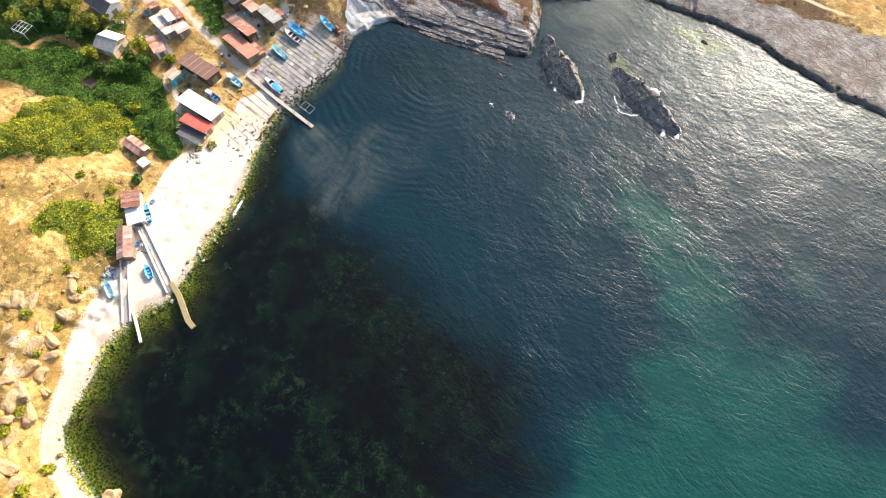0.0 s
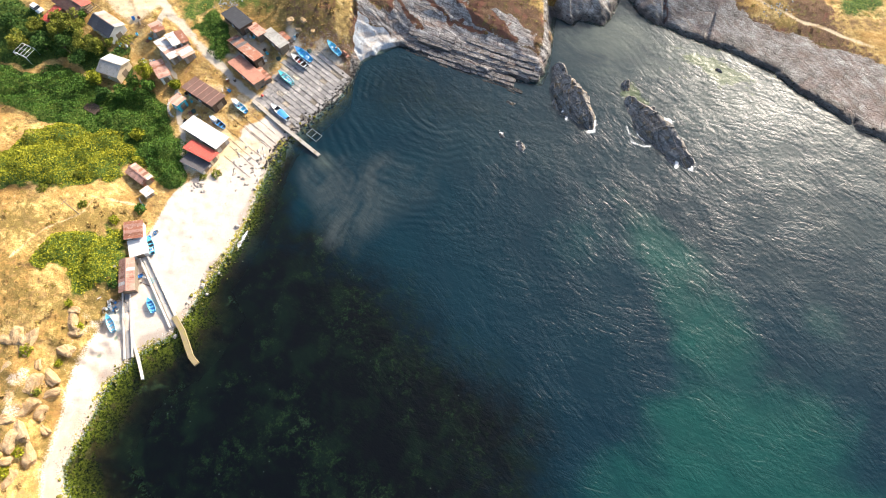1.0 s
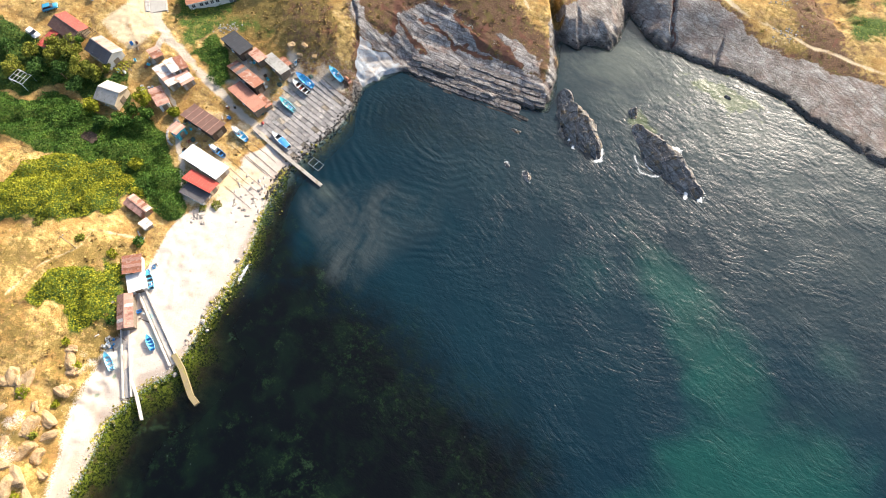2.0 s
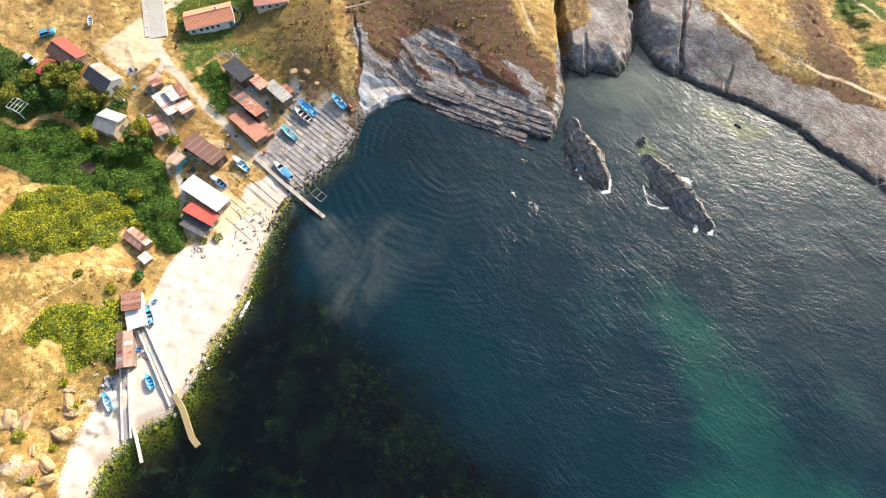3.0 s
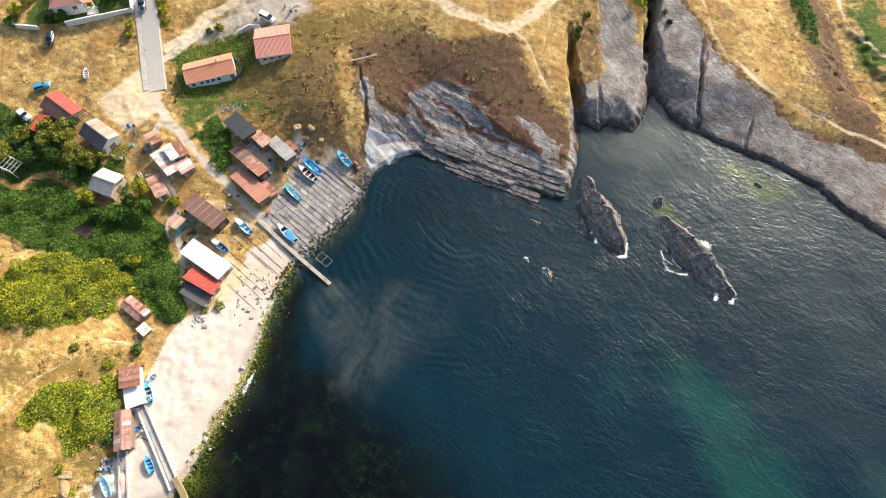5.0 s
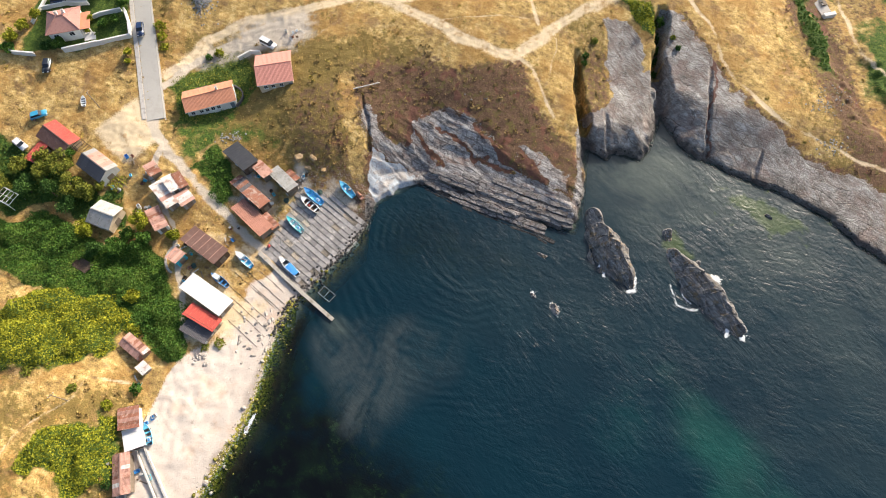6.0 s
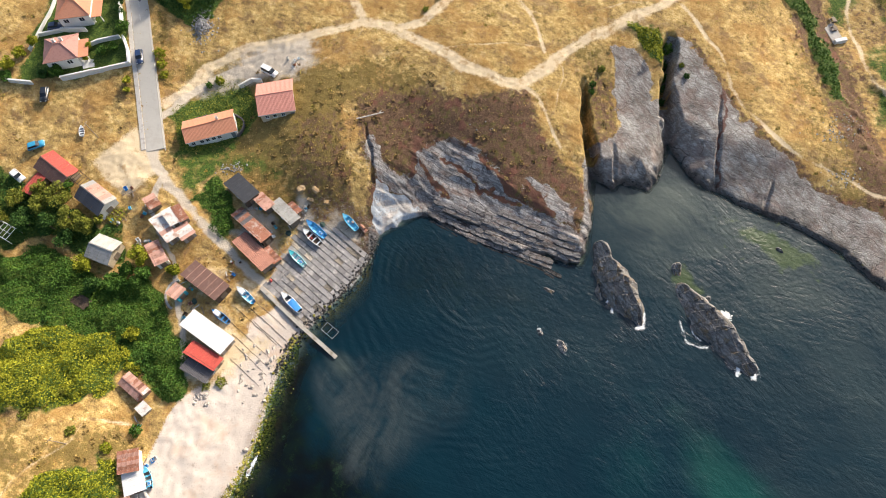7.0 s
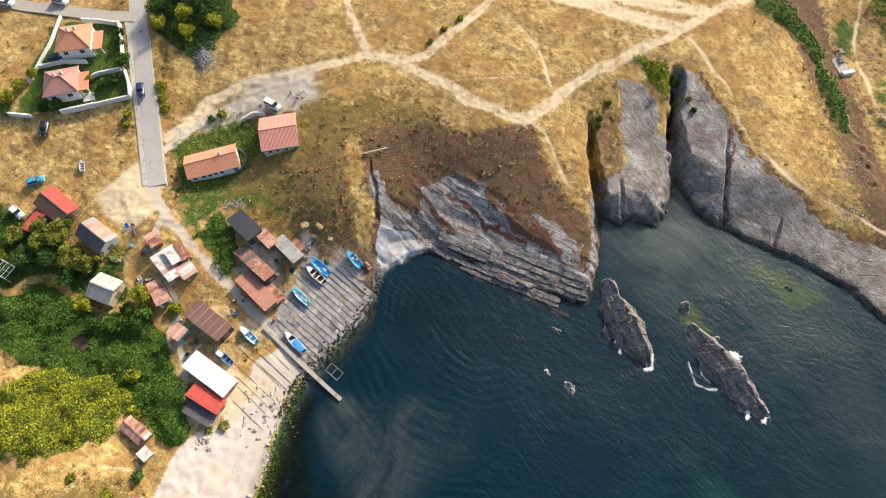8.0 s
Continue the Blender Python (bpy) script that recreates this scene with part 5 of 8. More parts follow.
shed("boat_hall", "long boathouse with brown roofing panels and pale seams", -64.0, 104.9, -36, 10.0, 3.9, 2.5, [M_BROWN_ROOF], M_DARKWOOD, 0.5, "mono", 1.65, G, category="boathouse", seams=M_RUST_PALE)
shed("cabin", "tiny cabin with bright turquoise walls and a pink roof", -69.9, 102.3, -32, 2.5, 2.6, 3.3, [M_RUST_PALE, M_PINK_ROOF], M_TURQ, 0.35, "mono", 0.8, G, category="cabin")
shed("boathouse", "boathouse with a smooth bright white roof", -62.2, 93.5, -34.5, 11.2, 3.7, 2.5, [M_WHITE_ROOF], M_BLOCK, 0.4, "mono", 3.8, G, category="boathouse")
shed("boathouse", "boathouse with a weathered red tile roof", -62.3, 88.4, -30, 7.6, 2.6, 2.4, [M_TILE_RED], M_OCHRE, 0.45, "mono", 0.75, G, category="boathouse")
shed("lean_to", "low lean-to with dark roofing and a pale end wall", -63.4, 85.6, -29, 6.4, 2.8, 1.5, [M_SLATE], M_PLASTER, 0.3, "mono", 1.5, G, over=0.1, category="shed")
shed("shed", "rusty barrel-roofed hut at the thicket's edge", -75.6, 82.0, -37, 5.8, 2.6, 1.9, [M_RUST_PALE, M_STAINED, M_RUST], M_RUST, 0.4, "gable", 0.8, G)
shed("shed", "small white shack beside the beach path", -73.0, 77.6, -40, 2.0, 1.6, 1.7, [M_STAINED, M_RUST], M_BLOCK, 0.2, "mono", 0.8, G)
shed("boat_shed", "shed with a black tarred felt roof", -57.9, 126.5, -44, 7.2, 3.7, 2.5, [M_BLACK_ROOF], M_DARKWOOD, 0.4, "mono", 2.4, G, category="shed")
shed("shed", "rusty lean-to joined to the black-roofed shed", -52.9, 123.7, -44, 4.4, 2.4, 2.0, [M_RUST_PALE, M_RUST], M_WOOD, 0.3, "mono", 0.9, G, over=0.1)
shed("boat_shed", "long shed with grey corrugated asbestos sheets", -48.0, 121.4, -45, 7.0, 2.5, 2.2, [M_GREY_ROOF], M_WOOD, 0.35, "mono", 1.1, G, category="shed")
shed("boat_shed", "long shed with a dark rust-brown roof", -55.2, 118.0, -42.5, 10.0, 2.5, 2.3, [M_RUST, M_SLATE, M_BROWN_ROOF], M_DARKWOOD, 0.4, "mono", 1.1, G, category="shed")
shed("boat_shed", "long shed with a faded brick-red roof", -54.3, 111.8, -44, 10.0, 3.2, 2.3, [M_PINK_ROOF], M_WOOD, 0.4, "mono", 1.4, G, category="shed")
shed("shed", "short rusty annex behind the brick-red shed", -50.5, 111.3, -46, 4.4, 1.7, 1.8, [M_RUST, M_RUST_PALE], M_WOOD, 0.25, "mono", 0.7, G, over=0.1)
shed("shed", "shabby hut of mixed roof sheets among fishing gear", -46.3, 122.4, -46, 3.0, 1.8, 1.4, [M_RUST, M_STAINED, M_GREY_ROOF], M_WOOD, 0.2, "mono", 0.7, G)
shed("beach_hut", "beach hut with a rust-red corrugated roof", -73.6, 67.4, -78, 3.8, 3.4, 2.2, [M_RUST, M_RUST_PALE], M_PLASTER, 0.45, "mono", 0.8, "huts on the beach", category="hut")
shed("annex", "white flat-roofed annex of the beach hut", -72.3, 63.6, -70, 4.0, 3.6, 1.6, [M_WHITE_ROOF], M_PLASTER, 0.12, "mono", 1.3, "huts on the beach", over=0.05, category="hut")
shed("beach_hut", "long hut with red and white rusted sheets over the launching rails", -73.2, 56.9, -78, 7.2, 2.8, 2.0, [M_RUST_PALE, M_RUST, M_STAINED], M_WOOD, 0.4, "gable", 0.75, "huts on the beach", category="hut")


# ---- road, walls, slipway and piers ----
M_ASPHALT = plain_material("old_asphalt", (0.37, 0.35, 0.315), (0.48, 0.455, 0.41), 0.9, 0.5, 0.2, 0, (0.36, 0.33, 0.29), 0.5, 0)
M_SIDE = plain_material("dusty_asphalt", (0.30, 0.275, 0.24), (0.42, 0.38, 0.325), 0.95, 0.6, 0.3, 0, (0.45, 0.37, 0.28), 0.6, 0)
M_SLAB = plain_material("slipway_slab", (0.17, 0.158, 0.152), (0.34, 0.322, 0.312), 0.9, 0.8, 0.5, 0, (0.46, 0.42, 0.385), 0.7, 0.22)
M_RAIL = plain_material("dark_rail", (0.03, 0.025, 0.022), (0.07, 0.055, 0.045), 0.7, 1.5, 0.2)
M_WHITELINE = plain_material("road_paint", (0.45, 0.44, 0.42), (0.62, 0.61, 0.58), 0.8, 2.0, 0.1)


def walk_line(pts, step):
    """Points at even steps along a line, with the direction there."""
    out = []
    for a, b in zip(pts, pts[1:]):
        a, b = Vector(a), Vector(b)
        n = max(1, int((b - a).length / step))
        for i in range(n):
            out.append((a.lerp(b, i / n), (b - a).normalized()))
    out.append((Vector(pts[-1]), (Vector(pts[-1]) - Vector(pts[-2])).normalized()))
    return out


def ribbon(name, pts, left, right, lift, thick, material, label="", kind="structure", parent=None, height=None):
    """A strip that follows the ground between two offsets from a line."""
    bm = bmesh.new()
    rows = []
    steps = walk_line(pts, 1.0)
    for n, (p, way) in enumerate(steps):
        if 0 < n < len(steps) - 1:
            way = (steps[n + 1][0] - steps[n - 1][0]).normalized()
        side = Vector((-way.y, way.x))
        a, b = p + side * left, p + side * right
        z = height(n / (len(steps) - 1)) if height else max(ground_z(*q) for q in (a, b, p)) + lift
        rows.append([bm.verts.new((a.x, a.y, z)), bm.verts.new((b.x, b.y, z)), bm.verts.new((b.x, b.y, z - thick)), bm.verts.new((a.x, a.y, z - thick))])
    for r, s in zip(rows, rows[1:]):
        for i in range(4):
            bm.faces.new((r[i], r[(i + 1) % 4], s[(i + 1) % 4], s[i]))
    bm.faces.new(rows[0])
    bm.faces.new(rows[-1][::-1])
    bmesh.ops.recalc_face_normals(bm, faces=bm.faces[:])
    ob = part(name, bm, material, parent)
    return tagged(ob, label, name if label else "", kind=kind if label else "")


road = ribbon("road", ROAD, 2.1, -2.1, 0.05, 0.4, M_ASPHALT, "pale worn asphalt lane running down to the village")
ribbon("road_side", SIDE_ROAD, 1.7, -1.7, 0.035, 0.4, M_SIDE, "dusty grey side road past the villas")
tagged(bpy.data.objects["road_side"], category="road")
ribbon("pavement", [(p[0] - 2.75, p[1]) for p in ROAD[2:]], 0.5, -0.5, 0.17, 0.5, M_CONCRETE, "narrow concrete pavement with a raised kerb")
ribbon("kerb", [(p[0] + 2.3, p[1]) for p in ROAD], 0.1, -0.1, 0.14, 0.4, M_CONCRETE, "low broken kerb along the lane")
for i in range(7):
    a = Vector(ROAD[1]).lerp(Vector(ROAD[4]), 0.12 + i * 0.13)
    b = a + (Vector(ROAD[4]) - Vector(ROAD[1])).normalized() * 2.0
    ribbon("lane_mark", [tuple(a), tuple(b)], 0.06, -0.06, 0.058, 0.05, M_WHITELINE, parent=road)
for hx, hy in ((-82.3, 149.5), (-81.9, 146.2), (-80.9, 145.8), (-88.6, 178.5)):
    bm = rod(bmesh.new(), (hx, hy, ground_z(hx, hy) - 0.1), (hx, hy, ground_z(hx, hy) + 0.075), 0.35, 0.35, 14)
    part("manhole_cover", bm, M_SLATE, road, "dark iron manhole cover")


def garden_wall(pts, high, label):
    mid = Vector(pts[0])
    ob = thing("garden_wall", mid.x, mid.y, ground_z(*mid), 0, label, "wall", "white garden walls")
    for a, b in zip(pts, pts[1:]):
        a, b = Vector(a), Vector(b)
        za, zb = ground_z(*a), ground_z(*b)
        turn = math.degrees(math.atan2(b.y - a.y, b.x - a.x))
        seg = part("wall_panel", boxed(0, (b - a).length, -0.16, 0.16, -0.5, high), M_PLASTER, ob)
        seg.matrix_basis = pose(a.x - mid.x, a.y - mid.y, (za + zb) / 2 - ground_z(*mid), 0, -math.degrees(math.atan2(zb - za, (b - a).length)), turn)
        part("coping", boxed(-0.02, (b - a).length + 0.02, -0.22, 0.22, high + 0.004, high + 0.1, 0.02), M_PLASTER, seg)
    return ob


garden_wall([(-110.2, 184.3), (-111.6, 176), (-114.6, 164.6)], 1.3, "white plastered garden wall along the dry field")
garden_wall([(-119, 156.6), (-117.8, 155.9), (-111.8, 155.0)], 1.1, "low white garden wall at the field corner")
garden_wall([(-104.6, 155.8), (-96, 157.6), (-88.2, 159.6), (-88.9, 163), (-90.6, 167)], 1.2, "white garden wall curving to the lane")
garden_wall([(-91.4, 170), (-92.8, 176), (-94.2, 181)], 1.2, "white garden wall beside the lane")
garden_wall([(-104, 182.2), (-99, 181.6), (-94.5, 180.6)], 1.3, "white wall at the back of the villa garden")
garden_wall([(-113.0, 169.0), (-107.3, 170.2), (-100.5, 169.6)], 0.9, "low white wall between the two villas")
garden_wall([(-100.4, 164.6), (-97, 166.2), (-91.6, 167.2)], 0.9, "low white wall dividing the lawn")
garden_wall([(-61.5, 154.6), (-58.5, 156.1), (-55.8, 155.5)], 0.9, "short white wall beside the salmon-roofed house")

# the slipway: slabs between timber rails that run down into the water
SEAWARD, ALONG = Vector((0.755, -0.656)), Vector((0.656, 0.755))
SLIP_EDGE = [(-51.3, 104.6), (-44.3, 119.2), (-36.8, 119.2), (-28.4, 110.6), (-31.0, 105.2), (-42.0, 93.2)]
slip = thing("slipway", -41, 107, ground_z(-41, 107), 0, "boat slipway of cracked grey concrete slabs and dark rails", "slipway")
slab_mesh = bpy.data.meshes.new("slab")
bm = boxed(-0.99, 0.99, -0.59, 0.59, -0.25, 0.0, 0.025)
bm.to_mesh(slab_mesh)
bm.free()
slab_mesh.materials.append(M_SLAB)
for i in range(-10, 12):
    for j in range(-14, 17):
        p = Vector((-41, 107)) + SEAWARD * (i * 2.0 + (0.6 if j % 3 == 0 else 0)) + ALONG * (j * 1.22)
        if not inside(np.array(p.x), np.array(p.y), SLIP_EDGE) or rng.random() < (0.22 if i < -3 else 0.06):
            continue
        z0, z1 = ground_z(*(p - SEAWARD * 0.9)), ground_z(*(p + SEAWARD * 0.9))
        ob = part("slab", slab_mesh, None, slip)
        ob.matrix_basis = pose(p.x + 41, p.y - 107, (z0 + z1) / 2 + 0.07 + rng.uniform(-0.02, 0.02) - slip.location.z, 0, math.degrees(math.atan2(z0 - z1, 1.8)) + rng.uniform(-1, 1), math.degrees(math.atan2(SEAWARD.y, SEAWARD.x)) + rng.uniform(-2.5, 2.5))


def rail_line(name, p, long, r, parent, lift=0.16):
    """A rail from p down to the water, laid on the ground."""
    bm = bmesh.new()
    last = None
    n = max(2, int(long / 1.5))
    for i in range(n + 1):
        q = Vector(p) + SEAWARD * (long * i / n) + ALONG * rng.uniform(-0.06, 0.06)
        here = (q.x, q.y, max(ground_z(q.x, q.y), -0.35) + lift)
        if last:
            rod(bm, last, here, r, r, 5)
        last = here
    ob = part(name, bm, M_RAIL, None)
    ob.parent = parent
    ob.matrix_parent_inverse = Matrix.Translation(parent.matrix_basis.translation).inverted() if parent.matrix_basis.translation.length else Matrix()
    return ob


for j in range(-14, 17):
    starts = [i for i in range(-24, 26) if inside(np.array((Vector((-41, 107)) + SEAWARD * i * 0.8 + ALONG * (j * 1.22 + 0.6)).x), np.array((Vector((-41, 107)) + SEAWARD * i * 0.8 + ALONG * (j * 1.22 + 0.6)).y), SLIP_EDGE)]
    if starts:
        s = starts[0] * 0.8 + rng.uniform(-1, 2)
        rail_line("rail", Vector((-41, 107)) + SEAWARD * s + ALONG * (j * 1.22 + 0.6), (starts[-1] - starts[0]) * 0.8 + rng.uniform(0.5, 3.0), 0.038, slip, 0.12)
rails = thing("launching_rails", -50, 95, ground_z(-50, 95), 0, "dark timber launching rails over pale trodden ground", "rails")
for px, py, long in ((-57.5, 99.5, 13), (-56.2, 101.0, 14), (-58.5, 96.5, 13), (-57.6, 93.6, 11), (-56.8, 91.2, 10), (-57.4, 88.2, 9), (-55.3, 102.6, 12), (-54, 97, 10)):
    rail_line("rail", (px, py), long, 0.04, rails, 0.05)

M_PIER = plain_material("sea_worn_concrete", (0.30, 0.265, 0.22), (0.50, 0.46, 0.41), 0.9, 0.7, 0.4, 0, (0.16, 0.13, 0.08), 0.75, 0)
pier = thing("pier", -43.6, 96.5, 0, 0, "narrow concrete pier running from the lane into the water", "pier")
pier_deck = ribbon("deck", [(-52.4, 104.0), (-46.9, 98.8), (-43.6, 95.8), (-34.8, 88.2)], 0.42, -0.42, 0, 0.35, M_PIER, height=lambda k: 1.35 - 0.95 * k, parent=None)
pier_deck.parent = pier
pier_deck.matrix_parent_inverse = Matrix.Translation((-43.6, 96.5, 0)).inverted()
for k in (0.55, 0.7, 0.85, 0.98):
    p = Vector((-52.4, 103.6)).lerp(Vector((-34.8, 88.2)), k)
    leg = part("pile", rod(bmesh.new(), (p.x, p.y, -3), (p.x, p.y, 1.0 - 0.95 * k + 0.1), 0.26, 0.26, 8), M_PIER, pier)
    leg.matrix_parent_inverse = Matrix.Translation((-43.6, 96.5, 0)).inverted()


def jetty(label, x, y, lines):
    """Concrete strips: points, half width, top heights at both ends."""
    ob = thing("jetty", x, y, 0, 0, label, "jetty", "launching jetties on the beach")
    for name, pts, half, h0, h1, material in lines:
        strip = ribbon(name, pts, half, -half, 0, 0.8, material, height=lambda k, a=h0, b=h1: a + (b - a) * k)
        strip.parent = ob
        strip.matrix_parent_inverse = Matrix.Translation((x, y, 0)).inverted()
    return ob


M_PALE = plain_material("bleached_concrete", (0.50, 0.46, 0.41), (0.66, 0.62, 0.57), 0.9, 0.9, 0.2, 0, (0.42, 0.37, 0.32), 0.5)
M_MOLE = plain_material("weedy_stone", (0.15, 0.115, 0.06), (0.34, 0.27, 0.15), 0.9, 1.2, 0.5, 0, (0.30, 0.27, 0.05), 0.6)
jetty("bleached launching jetty with two rails and a curved weedy mole", -66, 54, [
    ("rail_strip", [(-72.0, 61.4), (-62.8, 45.8)], 0.17, 1.75, 0.75, M_PALE), ("rail_strip", [(-70.4, 62.0), (-61.2, 46.8)], 0.17, 1.75, 0.75, M_PALE),
    ("bed", [(-71.2, 61.7), (-62.0, 46.3)], 0.5, 1.35, 0.45, M_CONCRETE),
    ("mole", [(-62.4, 48.2), (-60.2, 45.2), (-58.6, 42.0), (-57.4, 39.6), (-55.9, 38.0)], 0.55, 0.85, 0.5, M_MOLE)])
jetty("bleached launching jetty with white rails beside the long hut", -72, 46, [
    ("rail_strip", [(-74.2, 53.4), (-71.2, 39.2)], 0.16, 1.5, 0.6, M_PALE), ("rail_strip", [(-72.6, 53.2), (-69.6, 39.6)], 0.16, 1.5, 0.6, M_PALE),
    ("bed", [(-73.4, 53.3), (-70.4, 39.4)], 0.5, 1.1, 0.3, M_SLAB),
    ("mole", [(-70.3, 43.0), (-69.0, 40.6), (-67.6, 37.4), (-66.6, 35.0)], 0.22, 0.7, 0.5, M_PALE)])


# ---- rocks ----
def rock_material(name, low, mid, high, stain=None, strike=-33, split=0.85):
    n = Nodes(name)
    band = n.noise(1.0, 6, 0.62, n.place(strike, (0.16, 1.1, 1.0)), 0.5)
    fine = n.noise(3.5, 5, 0.7)
    col = n.ramp(n.math("ADD", n.math("MULTIPLY", band, 0.6), n.math("MULTIPLY", fine, 0.4)), (0.30, low), (0.5, mid), (0.68, high))
    crack = n.math("SUBTRACT", 1.0, n.step(n.cells(0.9, "DISTANCE_TO_EDGE", n.warped(strike, (0.55, 1.5, 1), 2.0, 1.2)), 0.0, 0.085))
    col = n.mix(n.math("MULTIPLY", crack, split), col, tuple(0.6 * c for c in low))
    if stain:
        col = n.mix(n.math("MULTIPLY", n.step(n.noise(0.6, 4, 0.7), 0.52, 0.66), 0.7), col, stain)
    return n.done(col, 0.85, n.bump(n.math("ADD", band, n.math("MULTIPLY", fine, 0.6)), 0.8, 0.3), spec=0.3)


M_ISLET = rock_material("dark_sea_rock", (0.03, 0.027, 0.025), (0.17, 0.16, 0.15), (0.42, 0.40, 0.375), (0.19, 0.13, 0.06), -60, 0.5)
M_SHELF = rock_material("shelf_rock", (0.045, 0.039, 0.036), (0.20, 0.180, 0.168), (0.44, 0.415, 0.39), (0.12, 0.085, 0.065), -24)
M_CRAG = rock_material("pale_crag", (0.22, 0.14, 0.07), (0.42, 0.285, 0.155), (0.58, 0.43, 0.27), (0.46, 0.27, 0.09), -33, 0.15)
M_PEBBLE = rock_material("beach_stone", (0.20, 0.17, 0.14), (0.42, 0.37, 0.32), (0.64, 0.58, 0.52), None, -33, 0.3)
M_FOOTROCK = rock_material("wet_dark_rubble", (0.014, 0.013, 0.012), (0.05, 0.046, 0.044), (0.15, 0.14, 0.13))
M_WEEDSTONE = rock_material("weedy_stone_lumps", (0.05, 0.05, 0.012), (0.20, 0.18, 0.03), (0.46, 0.40, 0.06), (0.30, 0.27, 0.20))


def islet(label, spine, seed):
    """A rock ridge along a spine of x, y, half width and height."""
    pts = [Vector(p[:2]) for p in spine]
    cx, cy = sum(p.x for p in pts) / len(pts), sum(p.y for p in pts) / len(pts)
    way = (pts[-1] - pts[0]).normalized()
    turn = math.degrees(math.atan2(way.y, way.x))
    long = (pts[-1] - pts[0]).length + 6
    us, vs = np.arange(-long / 2, long / 2, 0.2), np.arange(-7, 7.01, 0.2)
    U, V = np.meshgrid(us, vs)
    c, s = way.x, way.y
    X, Y = cx + U * c - V * s, cy + U * s + V * c
    H = np.full_like(U, -9.0)
    for a, b in zip(spine, spine[1:]):
        d, k = seg_dist(X, Y, a, b)
        side = ((X - a[0]) * -(b[1] - a[1]) + (Y - a[1]) * (b[0] - a[0])) / math.hypot(b[0] - a[0], b[1] - a[1])
        half, high = a[2] * (1 - k) + b[2] * k, a[3] * (1 - k) + b[3] * k
        d = d * (1 + 0.25 * value_noise(X, Y, 1.7, seed))
        q = np.clip(1.25 - d / half, -0.6, 1)
        lean = 1 + 0.55 * np.clip(side / half, -1, 1)
        H = np.maximum(H, np.where(q > 0, high * np.minimum(np.maximum(q, 0) * 1.7, 1) ** 0.8 * lean - 0.25, q * 2.2 - 0.25))
    beds = np.floor((U * 0.25 + V + 0.5 * value_noise(X, Y, 2.2, seed + 3)) / 1.25)
    step_up = value_noise(beds * 7.3, np.floor((U - 0.5 * V) / 2.7) * 3.1, 1.0, seed + 4)
    H += np.where(H > -0.2, (step_up * 0.55 + 0.15 + 0.5 * ((U * 0.25 + V) / 1.25 - beds - 0.5) + value_noise(X, Y, 0.7, seed + 2) * 0.10) * np.clip(H + 0.4, 0, 1), 0)
    ob = sheet("islet", us, vs, np.maximum(H, -2.5), M_ISLET, {})
    ob.data.polygons.foreach_set("use_smooth", [False] * len(ob.data.polygons))
    ob.matrix_world = pose(cx, cy, 0, 0, 0, turn)
    return tagged(ob, label, "rock", "rock islets in the bay")


islet("dark jagged rock islet off the headland corner", [(23.3, 112.6, 1.5, 1.4), (24.2, 108.0, 2.5, 1.9), (25.5, 103.4, 3.5, 2.3), (28.2, 98.6, 2.5, 1.5), (30.0, 95.2, 1.0, 0.8)], 50)
islet("long dark rock islet with weed and breaking foam", [(39.8, 107.6, 0.9, 0.9), (39.9, 106.2, 0.7, 0.4)], 54)
islet("long dark rock islet with weed and breaking foam", [(40.6, 102.0, 1.3, 0.8), (43.6, 96.6, 2.9, 1.5), (46.4, 91.4, 2.9, 1.8), (49.2, 87.2, 2.3, 1.3), (51.6, 84.4, 1.3, 0.8)], 60)
islet("small half-drowned rock in the bay", [(8.4, 93.2, 0.55, 0.35), (8.9, 92.8, 0.5, 0.3)], 70)
islet("small round rock washed by foam", [(12.9, 90.4, 0.8, 0.5), (13.3, 89.4, 0.8, 0.45)], 72)
islet("low skerry of weedy rock off the shelf", [(10.6, 102.8, 0.5, 0.3), (13.6, 101.2, 0.5, 0.3)], 74)
islet("low dark rock beside the shoal", [(63.2, 111.4, 0.5, 0.35), (64.0, 110.9, 0.5, 0.3)], 76)

# stepped slabs of the rock shelf along the foot of the headland
shelf = thing("rock_shelf", 0, 114, 0, 0, "stepped dark rock slabs along the foot of the headland", "rock")


def slab_block(long, wide, high, seed):
    """A long bedded block with broken ends, wandering sides and chipped upper edges."""
    bm = bmesh.new()
    n = max(3, int(long / 0.45))
    rows = []
    for i in range(n + 1):
        x = -long / 2 + long * i / n
        pinch = (0.62, 0.9)[i] if i < 2 else (0.62, 0.9)[n - i] if n - i < 2 else 1
        a, b, c, d = (noise.noise(Vector((x * 0.55, seed * 3.1 + k * 7.7, 0))) + 0.5 * noise.noise(Vector((x * 1.6, seed + k * 5.3, 4))) for k in range(4))
        w0, w1 = wide / 2 * pinch * (1 + 0.30 * a), wide / 2 * pinch * (1 + 0.30 * b)
        t0, t1 = high * (0.85 + 0.35 * c), high * (1.05 + 0.35 * d)
        rows.append([bm.verts.new(p) for p in ((x, -w0 * 1.06, -1.6), (x, -w0, t0 * 0.55), (x, -w0 * 0.86, t0), (x, 0.1 * wide * a, (t0 + t1) / 2 + 0.05 * b), (x, w1 * 0.92, t1), (x, w1, t1 * 0.8), (x, w1, -1.6))])
    for a, b in zip(rows, rows[1:]):
        for i in range(6):
            bm.faces.new((a[i], b[i], b[i + 1], a[i + 1]))
    bm.faces.new(rows[0])
    bm.faces.new(rows[-1][::-1])
    bmesh.ops.recalc_face_normals(bm, faces=bm.faces[:])
    return bm


